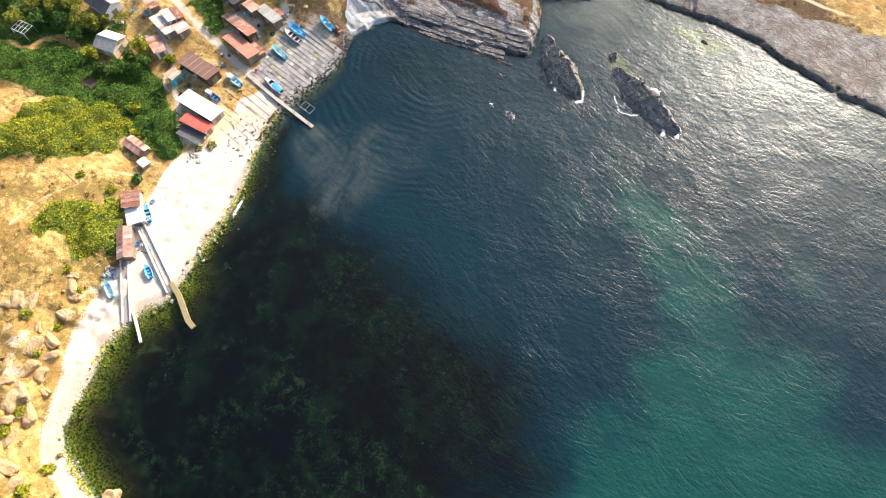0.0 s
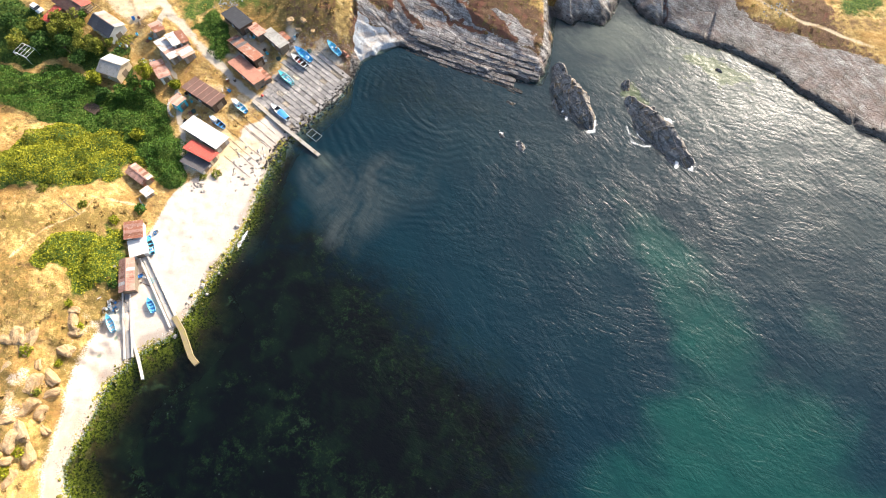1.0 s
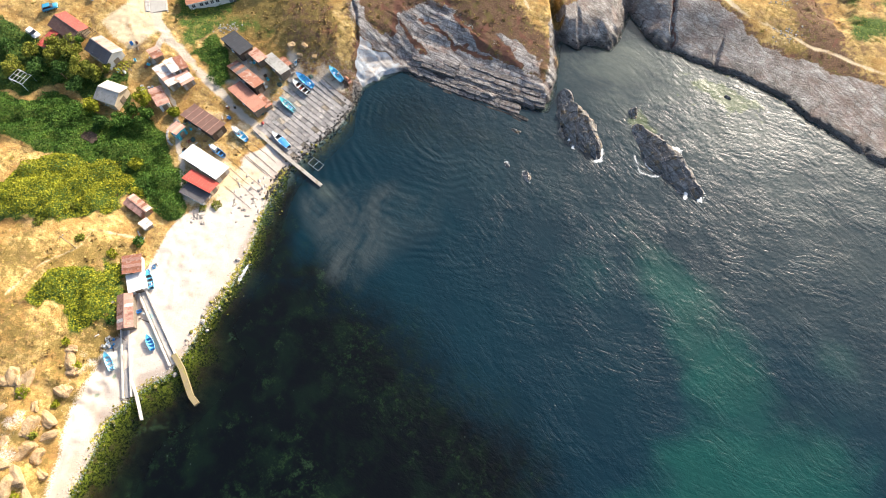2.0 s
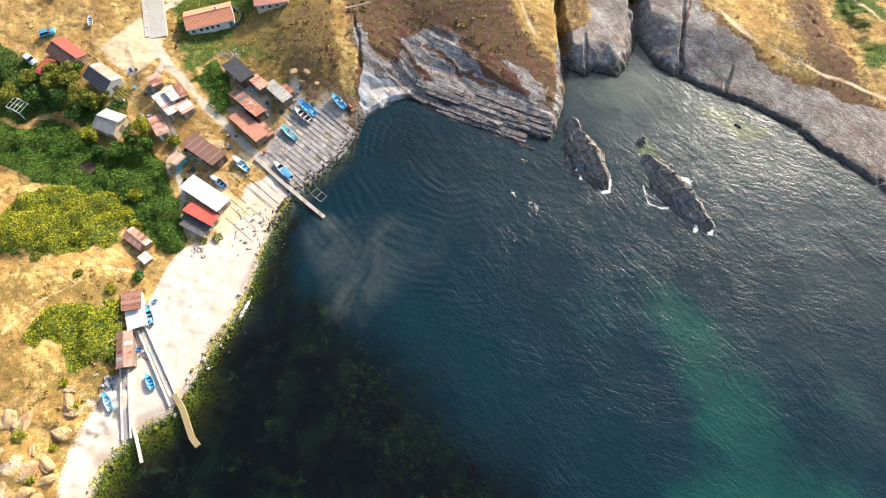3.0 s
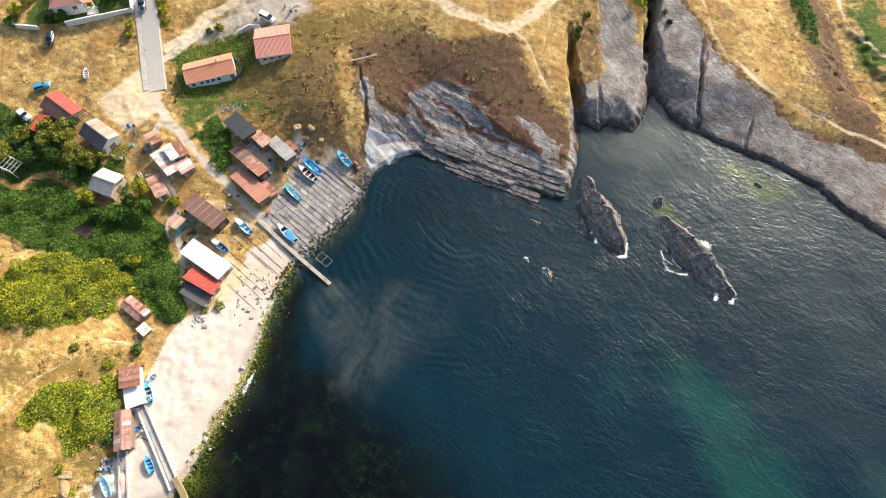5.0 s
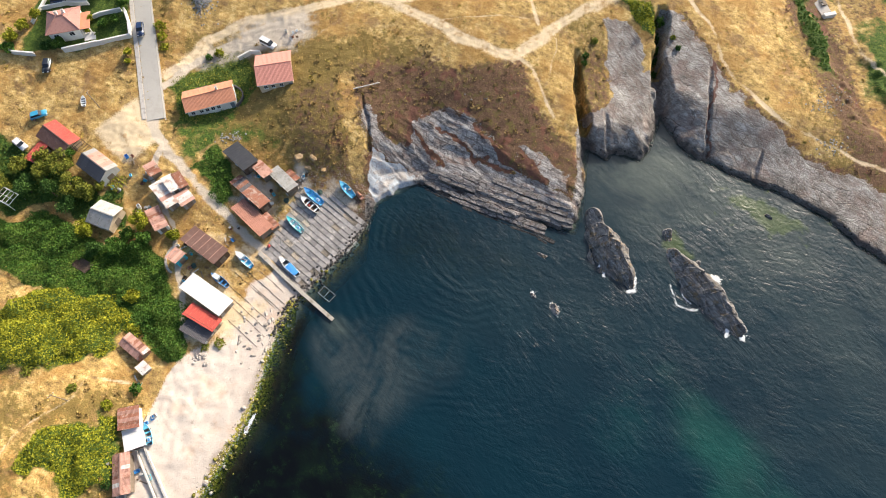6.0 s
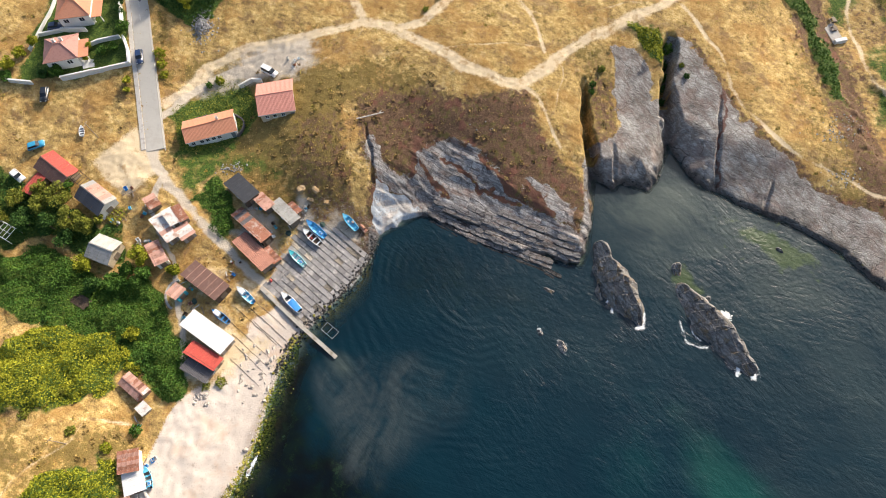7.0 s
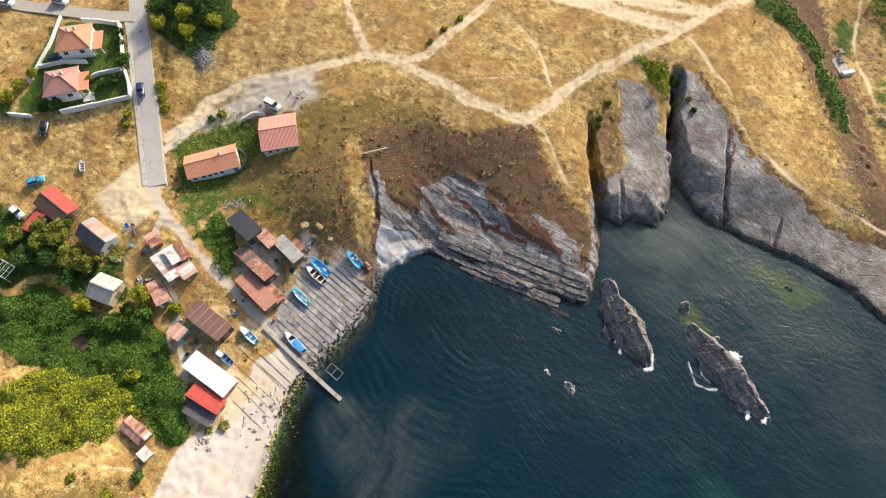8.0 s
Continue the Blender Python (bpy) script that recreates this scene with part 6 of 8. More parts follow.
AWASH = [(-14.5, 120.9), (-9.2, 117.2), (-1.4, 113.8), (3.6, 111.2), (9.3, 108.6), (14.1, 105.3)]
OUTER = [(-16.4, 122.4), (-9.2, 118.6), (-2.7, 115.6), (3.7, 112.7), (9.9, 109.9), (12.6, 108.8)]
FOOT = [(-15.0, 124.4), (-9.1, 122.0), (-2.6, 118.9), (3.8, 115.8), (10.1, 113.0), (15.8, 110.6), (18.6, 109.6)]
UPPER = [(-9.4, 124.2), (-2.6, 120.9), (3.8, 117.9), (10.1, 114.9), (14.6, 113.1), (17.6, 111.8)]
for row, (line, off, wide, lift, skip, stone) in enumerate((
        (AWASH, -0.7, 0.8, 0.02, 0.45, M_FOOTROCK), (AWASH, 0.4, 1.1, 0.14, 0.15, M_FOOTROCK), (OUTER, -0.75, 1.1, 0.34, 0.08, M_SHELF), (OUTER, 0.35, 1.3, 0.62, 0.0, M_SHELF),
        (OUTER, 1.35, 0.9, 0.42, 0.3, M_SHELF), (FOOT, -0.55, 1.2, 1.0, 0.12, M_SHELF), (FOOT, 0.5, 1.3, 1.45, 0.0, M_SHELF), (UPPER, 0.0, 1.3, 1.9, 0.2, M_SHELF), (UPPER, 1.5, 1.1, 2.3, 0.5, M_SHELF))):
    shelf_steps = walk_line(line, 0.1)
    at = rng.randrange(12)
    while at < len(shelf_steps) - 12:
        long = min(rng.choice((2.4, 3.6, 5.0, 7.0, 9.5)), (len(shelf_steps) - at) * 0.1)
        k = min(len(shelf_steps) - 1, at + int(long * 5))
        p = shelf_steps[k][0]
        at += int((long + rng.uniform(-0.15, 0.12)) * 10)
        if rng.random() < skip:
            continue
        way = (shelf_steps[min(len(shelf_steps) - 1, k + 15)][0] - shelf_steps[max(0, k - 15)][0]).normalized()
        q = p + Vector((-way.y, way.x)) * (off + rng.uniform(-0.12, 0.12))
        high = rng.uniform(0.25, 0.42)
        ob = part("slab", slab_block(long, wide * rng.uniform(0.85, 1.15), high, rng.uniform(0, 50)), stone, shelf)
        ob.matrix_basis = pose(q.x, q.y - 114, max(ground_z(q.x, q.y) + 0.12, lift) - high + rng.uniform(-0.06, 0.06), rng.uniform(3, 12), rng.uniform(-1.5, 1.5), math.degrees(math.atan2(way.y, way.x)) + rng.uniform(-1.5, 1.5))


def stone_mesh(name, seed, material, flat=0.7, level=2, blocky=0.3):
    bm = bmesh.new()
    bmesh.ops.create_icosphere(bm, subdivisions=level, radius=0.5)
    for v in bm.verts:
        p = v.co.normalized()
        v.co = v.co * (1 - blocky + blocky * 0.85 / (abs(p.x) ** 5 + abs(p.y) ** 5 + abs(p.z) ** 5) ** 0.2)
        k = 1 + 0.35 * noise.noise(v.co * 2.1 + Vector((seed * 3.7, 0, 0))) + 0.15 * noise.noise(v.co * 5 + Vector((seed, 9, 0)))
        v.co = Vector((v.co.x * k, v.co.y * k * 0.85, v.co.z * k * flat))
    mesh = bpy.data.meshes.new(name)
    bm.to_mesh(mesh)
    bm.free()
    mesh.materials.append(material)
    return mesh


def boulder(mesh, x, y, size, label, group, sink=0.2, name="boulder", stretch=1.0):
    ob = new(name, mesh)
    ob.matrix_world = pose(x, y, max(ground_z(x, y), -0.3) + size * (0.33 - sink), 0, 0, rng.uniform(0, 360)) @ Matrix.Diagonal((size * stretch, size, size, 1))
    return tagged(ob, label, "rock", group)


pale_stones = [stone_mesh("boulder", i, M_PEBBLE) for i in range(4)]
weed_stones = [stone_mesh("boulder", 10 + i, M_WEEDSTONE) for i in range(4)]
crags = [stone_mesh("crag", 20 + i, M_CRAG, 0.8, 3, 0.9) for i in range(4)]
WEST_LINE = [tuple(p[:2]) for p in WEST_SHORE[3:]] + [tuple(p[:2]) for p in SLIP_SHORE[:5]]
for p, way in walk_line(WEST_LINE, 2.2):
    side = Vector((-way.y, way.x))
    for _ in range(2 if p.y > 46 else 1):
        q = p + side * rng.uniform(-1.6, 1.4) + way * rng.uniform(-1, 1)
        boulder(rng.choice(weed_stones if rng.random() < 0.7 else pale_stones), q.x, q.y, rng.uniform(0.4, 1.2) * (0.75 if q.y > 78 else 1), "rounded shore boulder coated with yellow-green weed", "weedy boulders at the water's edge")
for x, y in ((-54.5, 84), (-52.5, 82), (-53.5, 79), (-50.5, 85), (-49.5, 83), (-61.5, 80), (-63.5, 78.8), (-51, 80.5), (-48.6, 88), *[(-51.5 + 3.4 * math.sin(2.4 * i), 80.5 + 0.42 * i) for i in range(26)], *[(-62.2 + 1.6 * math.sin(1.9 * i), 79.6 + 1.0 * math.cos(2.3 * i)) for i in range(9)]):
    boulder(rng.choice(pale_stones), x, y, rng.uniform(0.5, 1.1), "pale limestone boulder lying on the shingle beach", "boulders on the beach", 0.40, "boulder", rng.uniform(1.0, 1.7))
for x, y, size in ((-89.5, 42.5, 4.6), (-87.6, 41.0, 3.6), (-91.5, 41.5, 4.0), (-81.6, 46.4, 2.8), (-81.4, 44.0, 2.6), (-82.0, 48.4, 2.2), (-83, 31.5, 2.4), (-84.0, 28.0, 3.0), (-85.5, 24.0, 3.0), (-84.6, 20.5, 3.4), (-87, 18.5, 2.4), (-88.5, 30.0, 2.0), (-85.2, 37.0, 2.0), (-87.5, 12.0, 2.8), (-83.0, 24.8, 2.0), (-90, 36, 1.8), (-82.2, 40.6, 3.2), (-83.6, 35.0, 3.0), (-85.4, 33.0, 3.2), (-86.0, 28.6, 3.4), (-86.6, 22.4, 3.6), (-88.8, 25.6, 3.0), (-86.2, 15.4, 3.4), (-84.8, 10.2, 3.0), (-82.4, 7.0, 3.0)):
    boulder(rng.choice(crags), x, y, size, "cream-coloured rock outcrop breaking through dry grass", "outcrops on the slope", rng.uniform(0.52, 0.66), "rock_outcrop", rng.uniform(1.2, 2.0))
boulder(crags[1], -66.2, 4.6, 4.2, "large cream boulder standing in the shallows", "outcrops on the slope", 0.1, "rock_outcrop")


def scatter_mesh(name, places, shapes, material, label, category):
    """Many small copies of low shapes joined into one mesh of kind stuff."""
    verts, faces, at = [], [], 0
    for x, y, z, size, turn in places:
        sv, sf = shapes[int(turn * 97) % len(shapes)]
        c, s = math.cos(turn), math.sin(turn)
        m = np.array([[c, -s, 0], [s, c, 0], [0, 0, 1]]) * size
        verts.append(sv @ m.T + (x, y, z))
        faces.append(sf + at)
        at += len(sv)
    verts, faces = np.concatenate(verts), np.concatenate(faces)
    mesh = bpy.data.meshes.new(name)
    mesh.vertices.add(len(verts))
    mesh.vertices.foreach_set("co", verts.astype(np.float32).ravel())
    k = faces.shape[1]
    mesh.loops.add(faces.size)
    mesh.loops.foreach_set("vertex_index", faces.astype(np.int32).ravel())
    mesh.polygons.add(len(faces))
    mesh.polygons.foreach_set("loop_start", np.arange(0, faces.size, k, dtype=np.int32))
    mesh.update(calc_edges=True)
    mesh.materials.append(material)
    return tagged(new(name, mesh), label, category, kind="stuff")


def arrays(mesh):
    v = np.array([tuple(p.co) for p in mesh.vertices])
    f = np.array([tuple(p.vertices) for p in mesh.polygons])
    return v, f


small = [arrays(stone_mesh("pebble", 30 + i, M_PEBBLE, 0.6, 1)) for i in range(3)]
spots = []
for p, way in walk_line(WEST_LINE, 0.25):
    side = Vector((-way.y, way.x))
    for _ in range(4):
        q = p + side * (-0.8 + abs(rng.gauss(0, 1.1))) + way * rng.uniform(-0.3, 0.3)
        if q.x < -100:
            continue
        spots.append((q.x, q.y, ground_z(q.x, q.y), rng.uniform(0.1, 0.4) * (1.5 if rng.random() < 0.15 else 1), rng.uniform(0, 6.28)))
scatter_mesh("shingle", spots, small, M_PEBBLE, "loose grey and cream stones strewn along the beach", "stones")
spots = []
for p, way in walk_line([tuple(q[:2]) for q in WEST_SHORE[3:]] + [tuple(q[:2]) for q in SLIP_SHORE[:4]], 0.3):
    side = Vector((-way.y, way.x))
    for _ in range(2 if p.y > 46 else 1):
        q = p - side * abs(rng.gauss(0.2, 1.4)) + way * rng.uniform(-0.3, 0.3)
        spots.append((q.x, q.y, max(ground_z(q.x, q.y), -0.12), rng.uniform(0.2, 0.7), rng.uniform(0, 6.28)))
scatter_mesh("weedy_stones", spots, small, M_WEEDSTONE, "yellow-green weedy stones awash at the shoreline", "stones")

# dark broken rock along the foot of the cliffs, and rubble at the foot of the slipway
jagged = [arrays(stone_mesh("rubble", 40 + i, M_FOOTROCK, 0.7, 1, 0.9)) for i in range(4)]
spots = []
for p, way in walk_line([tuple(q[:2]) for q in HEADLAND_SHORE[6:]] + [tuple(q[:2]) for q in EAST_SHORE[:12]], 0.9):
    side = Vector((-way.y, way.x))
    for _ in range(2):
        q = p + side * rng.gauss(0.1, 0.6) + way * rng.uniform(-0.4, 0.4)
        z = ground_z(q.x, q.y)
        if -1.0 < z < 1.6:
            spots.append((q.x, q.y, max(z, -0.15), rng.uniform(0.2, 0.5) * (2.2 if rng.random() < 0.08 else 1), rng.uniform(0, 6.28)))
scatter_mesh("shore_rubble", spots, jagged, M_FOOTROCK, "dark wet broken rock along the foot of the cliffs", "stones")
spots = []
for p, way in walk_line([(-47.1, 84.7), (-45, 90.4), (-41.5, 94.9), (-37, 99.6), (-31.7, 105.7), (-28.4, 111.1), (-26.8, 116)], 0.25):
    side = Vector((-way.y, way.x))
    for _ in range(3):
        q = p + side * rng.gauss(0.1, 0.8)
        spots.append((q.x, q.y, max(ground_z(q.x, q.y), -0.15), rng.uniform(0.2, 0.75), rng.uniform(0, 6.28)))
scatter_mesh("shore_rubble", spots, jagged, M_FOOTROCK, "dark stones piled along the foot of the slipway", "stones")

spots = []
while len(spots) < 420:
    q = (rng.uniform(-28, -16.5), rng.uniform(117, 129))
    if inside(np.array(q[0]), np.array(q[1]), COVE) and ground_z(*q) > -0.1:
        spots.append((*q, ground_z(*q), rng.uniform(0.1, 0.38), rng.uniform(0, 6.28)))
scatter_mesh("shingle", spots, small, M_PEBBLE, "grey stones strewn over the small gravel cove", "stones")

# foam where the swell breaks on the islets
M_FOAM = plain_material("sea_foam", (0.58, 0.60, 0.60), (0.74, 0.76, 0.76), 0.9, 3.0, 0.2, 0, None, 0, 0)
flake = (np.array([(0.5 * math.cos(a) * r, 0.5 * math.sin(a) * r, 0.02) for a, r in ((0, 1), (1.05, 0.7), (2.1, 1.1), (3.1, 0.8), (4.2, 1.0), (5.2, 0.6))] + [(0, 0, 0.06)]), np.array([(0, 1, 6), (1, 2, 6), (2, 3, 6), (3, 4, 6), (4, 5, 6), (5, 0, 6)]))
spots = []
for line, much, spread, size in (
        ([(47.5, 96.8), (49.1, 96.2), (48.2, 94.4)], 90, 0.45, 0.7), ([(48.4, 93.8), (49.7, 90.2), (50.9, 87.9), (51.6, 85.0)], 190, 0.30, 0.42),
        ([(51.0, 86.6), (52.2, 84.6), (51.7, 82.7)], 120, 0.45, 0.62), ([(47.9, 85.4), (49.2, 84.7), (48.5, 83.2)], 70, 0.25, 0.5),
        ([(38.7, 95.2), (39.3, 90.4), (42.0, 89.2), (43.7, 89.2)], 150, 0.22, 0.20), ([(41.4, 94.4), (41.0, 92.4), (42.4, 90.6)], 80, 0.2, 0.20),
        ([(23.8, 99.8), (25.2, 99.4), (24.4, 97.3)], 70, 0.22, 0.42), ([(30.8, 99.3), (31.3, 96.6), (30.8, 93.8), (29.2, 93.6)], 130, 0.25, 0.42),
        ([(12.4, 91.2), (13.9, 89.8), (13.4, 88.6)], 50, 0.35, 0.28), ([(8.2, 93.8), (8.9, 93.6)], 22, 0.3, 0.28),
        ([(-51.2, 64.6), (-49.6, 68.2)], 90, 0.25, 0.35)):
    for _ in range(int(much * 1.8)):
        i = rng.randrange(len(line) - 1)
        p = Vector(line[i]).lerp(Vector(line[i + 1]), rng.random())
        near_line = abs(rng.gauss(0, 1))
        turn = rng.uniform(0, 6.28)
        spots.append((p.x + math.cos(turn) * spread * 1.5 * near_line, p.y + math.sin(turn) * spread * 1.5 * near_line, 0.03 + rng.uniform(0, 0.06), size * rng.uniform(0.4, 1.3) / (0.6 + near_line), rng.uniform(0, 6.28)))
scatter_mesh("foam", spots, [flake], M_FOAM, "white foam where the swell breaks on rocks", "foam")


# ---- boats ----
def paint(name, colour, dirt=(0.35, 0.32, 0.28)):
    high = tuple(min(0.85, c * 1.18 + 0.02) for c in colour)
    return plain_material(name, colour, high, 0.45, 1.6, 0.08, 0, dirt, 0.3, 0.04)


B_BLUE, B_CYAN = paint("blue_boat_paint", (0.03, 0.22, 0.52)), paint("light_blue_boat_paint", (0.10, 0.45, 0.66))
B_WHITE, B_TURQ = paint("white_boat_paint", (0.66, 0.68, 0.68)), paint("turquoise_boat_paint", (0.05, 0.46, 0.50))
B_DARK, B_RED = paint("dark_boat_floor", (0.07, 0.075, 0.08)), paint("red_boat_paint", (0.45, 0.05, 0.04))
B_TARP = plain_material("blue_tarpaulin", (0.03, 0.20, 0.55), (0.06, 0.30, 0.68), 0.6, 2.5, 0.5)


def boat(label, bow, stern, beam, hull, inner, seats, extra="", deep=0.75):
    """A wooden fishing boat whose bow and stern lie over the given plan points."""
    a, b = Vector(stern), Vector(bow)
    long = (b - a).length
    mid = (a + b) / 2
    za, zb = ground_z(*a), ground_z(*b)
    turn = math.degrees(math.atan2(b.y - a.y, b.x - a.x))
    ob = thing("boat", mid.x, mid.y, max((za + zb) / 2, 0) + 0.12, turn, label, "boat", "fishing boats drawn up ashore")
    ob.matrix_world = ob.matrix_world @ pose(0, 0, 0, rng.uniform(-3, 3), -math.degrees(math.atan2(zb - za, long)), 0)
    n = 14

    def half(t):
        return beam / 2 * (0.72 + 0.28 * math.sin(min(1, t / 0.45) * math.pi / 2)) if t < 0.45 else beam / 2 * max(0.02, 1 - ((t - 0.45) / 0.55) ** 2.3)

    def rail(t):
        return deep * (1 + 0.35 * t ** 3)

    def skin(shrink, floor, top):
        bm = bmesh.new()
        rows = []
        for i in range(n + 1):
            t = i / n
            x, h, r = -long / 2 + long * t * (1 - shrink * 0.03), max(0.01, half(t) - shrink), rail(t) + top
            keel = floor + 0.25 * deep * t ** 4
            rows.append([bm.verts.new(p) for p in ((x, -h, r), (x, -h * 0.9, r * 0.5 + keel * 0.4), (x, -h * 0.45, keel + 0.05), (x, 0, keel), (x, h * 0.45, keel + 0.05), (x, h * 0.9, r * 0.5 + keel * 0.4), (x, h, r))])
        for p, q in zip(rows, rows[1:]):
            for i in range(6):
                bm.faces.new((p[i], p[i + 1], q[i + 1], q[i]))
        bm.faces.new(rows[0])
        return bm

    part("hull", skin(0.0, 0.0, 0.0), hull, ob, "painted plank hull", True)
    part("lining", skin(0.07, 0.16, -0.01), inner, ob, "", True)
    bm = bmesh.new()
    for side in (-1, 1):
        for i in range(n):
            t, u = i / n, (i + 1) / n
            p, q = (-long / 2 + long * t, side * half(t), rail(t)), (-long / 2 + long * u, side * half(u), rail(u))
            rod(bm, p, q, 0.06, 0.06, 5)
    part("gunwale", bm, seats, ob)
    bm = bmesh.new()
    front = [(t, half(t)) for t in (0.74, 0.82, 0.9, 0.98)]
    verts = [bm.verts.new((-long / 2 + long * t, -h + 0.02, rail(t) - 0.03)) for t, h in front] + [bm.verts.new((-long / 2 + long * t, h - 0.02, rail(t) - 0.03)) for t, h in front[::-1]]
    bm.faces.new(verts)
    bm.normal_update()
    bmesh.ops.solidify(bm, geom=bm.faces[:], thickness=0.05)
    part("foredeck", bm, seats, ob)
    for t in (0.12, 0.36, 0.58):
        x, h = -long / 2 + long * t, half(t) - 0.05
        part("thwart", boxed(x - 0.15, x + 0.15, -h, h, deep * 0.68, deep * 0.68 + 0.05, 0.01), seats, ob)
    x = -long / 2 + long * 0.24
    if "engine" in extra:
        box_ = part("engine_box", boxed(x - 0.4, x + 0.4, -0.3, 0.3, 0.2, deep * 0.95, 0.05), B_WHITE, ob)
        part("hatch", boxed(x - 0.3, x + 0.3, -0.22, 0.22, deep * 0.955, deep * 0.955 + 0.04), B_BLUE, box_)
    if "motor" in extra:
        mx = -long / 2 - 0.12
        part("outboard_motor", boxed(mx - 0.22, mx + 0.12, -0.15, 0.15, deep * 0.8, deep * 1.25, 0.05), B_DARK, ob)
    if "cabin" in extra:
        cx = long * 0.16
        cab = part("cabin", boxed(cx - 0.6, cx + 0.7, -beam * 0.3, beam * 0.3, 0.3, deep + 0.75, 0.06), B_WHITE, ob, "white wheelhouse")
        part("cabin_roof", boxed(cx - 0.75, cx + 0.8, -beam * 0.34, beam * 0.34, deep + 0.76, deep + 0.82, 0.02), B_WHITE, cab)
        part("cabin_window", boxed(cx + 0.70, cx + 0.72, -beam * 0.22, beam * 0.22, deep + 0.3, deep + 0.62), M_GLASS, cab)
    if "tarp" in extra:
        bm = bmesh.new()
        grid = [[bm.verts.new((-long / 2 + long * (0.05 + 0.5 * i / 8), (half(0.05 + 0.5 * i / 8) + 0.06) * (j / 3 - 1), deep + 0.12 - 0.10 * (j / 3 - 1) ** 2 + rng.uniform(-0.04, 0.04))) for j in range(7)] for i in range(9)]
        for p, q in zip(grid, grid[1:]):
            for i in range(6):
                bm.faces.new((p[i], p[i + 1], q[i + 1], q[i]))
        part("tarpaulin", bm, B_TARP, ob, "crumpled blue tarpaulin", True)
    if "gear" in extra:
        for _ in range(3):
            gx_, gy_ = rng.uniform(-long * 0.2, long * 0.15), rng.uniform(-beam * 0.2, beam * 0.2)
            part("crate", boxed(gx_ - 0.22, gx_ + 0.22, gy_ - 0.16, gy_ + 0.16, 0.22, 0.22 + rng.uniform(0.2, 0.5), 0.02), rng.choice([B_RED, B_WHITE, B_DARK, B_BLUE]), ob)
    for t in (0.28, 0.72):
        x = -long / 2 + long * t
        part("chock", boxed(x - 0.1, x + 0.1, -beam * 0.36, beam * 0.36, -0.35, 0.06), M_DARKWOOD, ob)
    return ob


boat("light blue fishing boat lying below the cliff", (-35.0, 121.1), (-31.6, 117.5), 1.6, B_BLUE, B_CYAN, B_CYAN, "gear")
boat("blue wooden boat with blue thwarts on the slipway", (-43.3, 119.9), (-38.9, 116.0), 1.8, B_BLUE, B_CYAN, B_BLUE, "engine")
boat("white boat with a brown interior on the slipway", (-44.0, 117.8), (-39.8, 114.1), 1.7, B_WHITE, M_DARKWOOD, B_WHITE, "gear")
boat("turquoise and white boat on the slipway", (-46.83, 112.74), (-42.97, 108.96), 1.43, B_TURQ, B_WHITE, B_TURQ, "engine motor")
boat("long white and blue boat beside the pier", (-47.68, 102.69), (-43.22, 98.41), 1.68, B_WHITE, B_DARK, B_WHITE, "gear tarp")
boat("blue boat with a white wheelhouse on bare ground", (-57.52, 104.06), (-53.58, 100.44), 1.6, B_BLUE, B_CYAN, B_WHITE, "cabin gear")
boat("dark blue boat with a white cover beside the boathouse", (-62.23, 98.73), (-58.37, 95.87), 1.43, B_BLUE, B_DARK, B_BLUE, "cabin")
boat("blue and white boat on the beach by the hut", (-70.9, 66.5), (-69.3, 62.5), 1.5, B_CYAN, B_DARK, B_CYAN, "engine")
boat("small pale blue boat on the beach near the rails", (-76.5, 48.7), (-74.5, 45.0), 1.4, B_CYAN, B_WHITE, B_CYAN, "")
boat("small bright blue rowing boat between the jetties", (-68.5, 52.3), (-66.8, 49.2), 1.4, B_CYAN, B_BLUE, B_CYAN, "", 0.6)
boat("small white dinghy lying in the dry field", (-97.8, 143.3), (-97.3, 140.6), 1.2, B_WHITE, B_DARK, B_WHITE, "", 0.55)

# ---- cars ----
M_TYRE = plain_material("tyre_rubber", (0.015, 0.015, 0.015), (0.03, 0.03, 0.03), 0.9, 3.0, 0.1)
M_CHROME = plain_material("wheel_rim", (0.35, 0.35, 0.36), (0.5, 0.5, 0.5), 0.35, 2.0, 0.05, 0.8)


def car_paint(name, colour):
    n = Nodes(name)
    n.done(n.mix(n.noise(3, 3), colour, tuple(c * 1.2 + 0.005 for c in colour)), 0.28)
    n.bsdf.inputs["Coat Weight"].default_value = 0.6
    return n.mat


C_NAVY, C_BLACK, C_WHITE, C_BLUE = car_paint("navy_paint", (0.012, 0.03, 0.085)), car_paint("black_paint", (0.01, 0.011, 0.014)), car_paint("white_paint", (0.66, 0.66, 0.66)), car_paint("sky_blue_paint", (0.03, 0.25, 0.42))


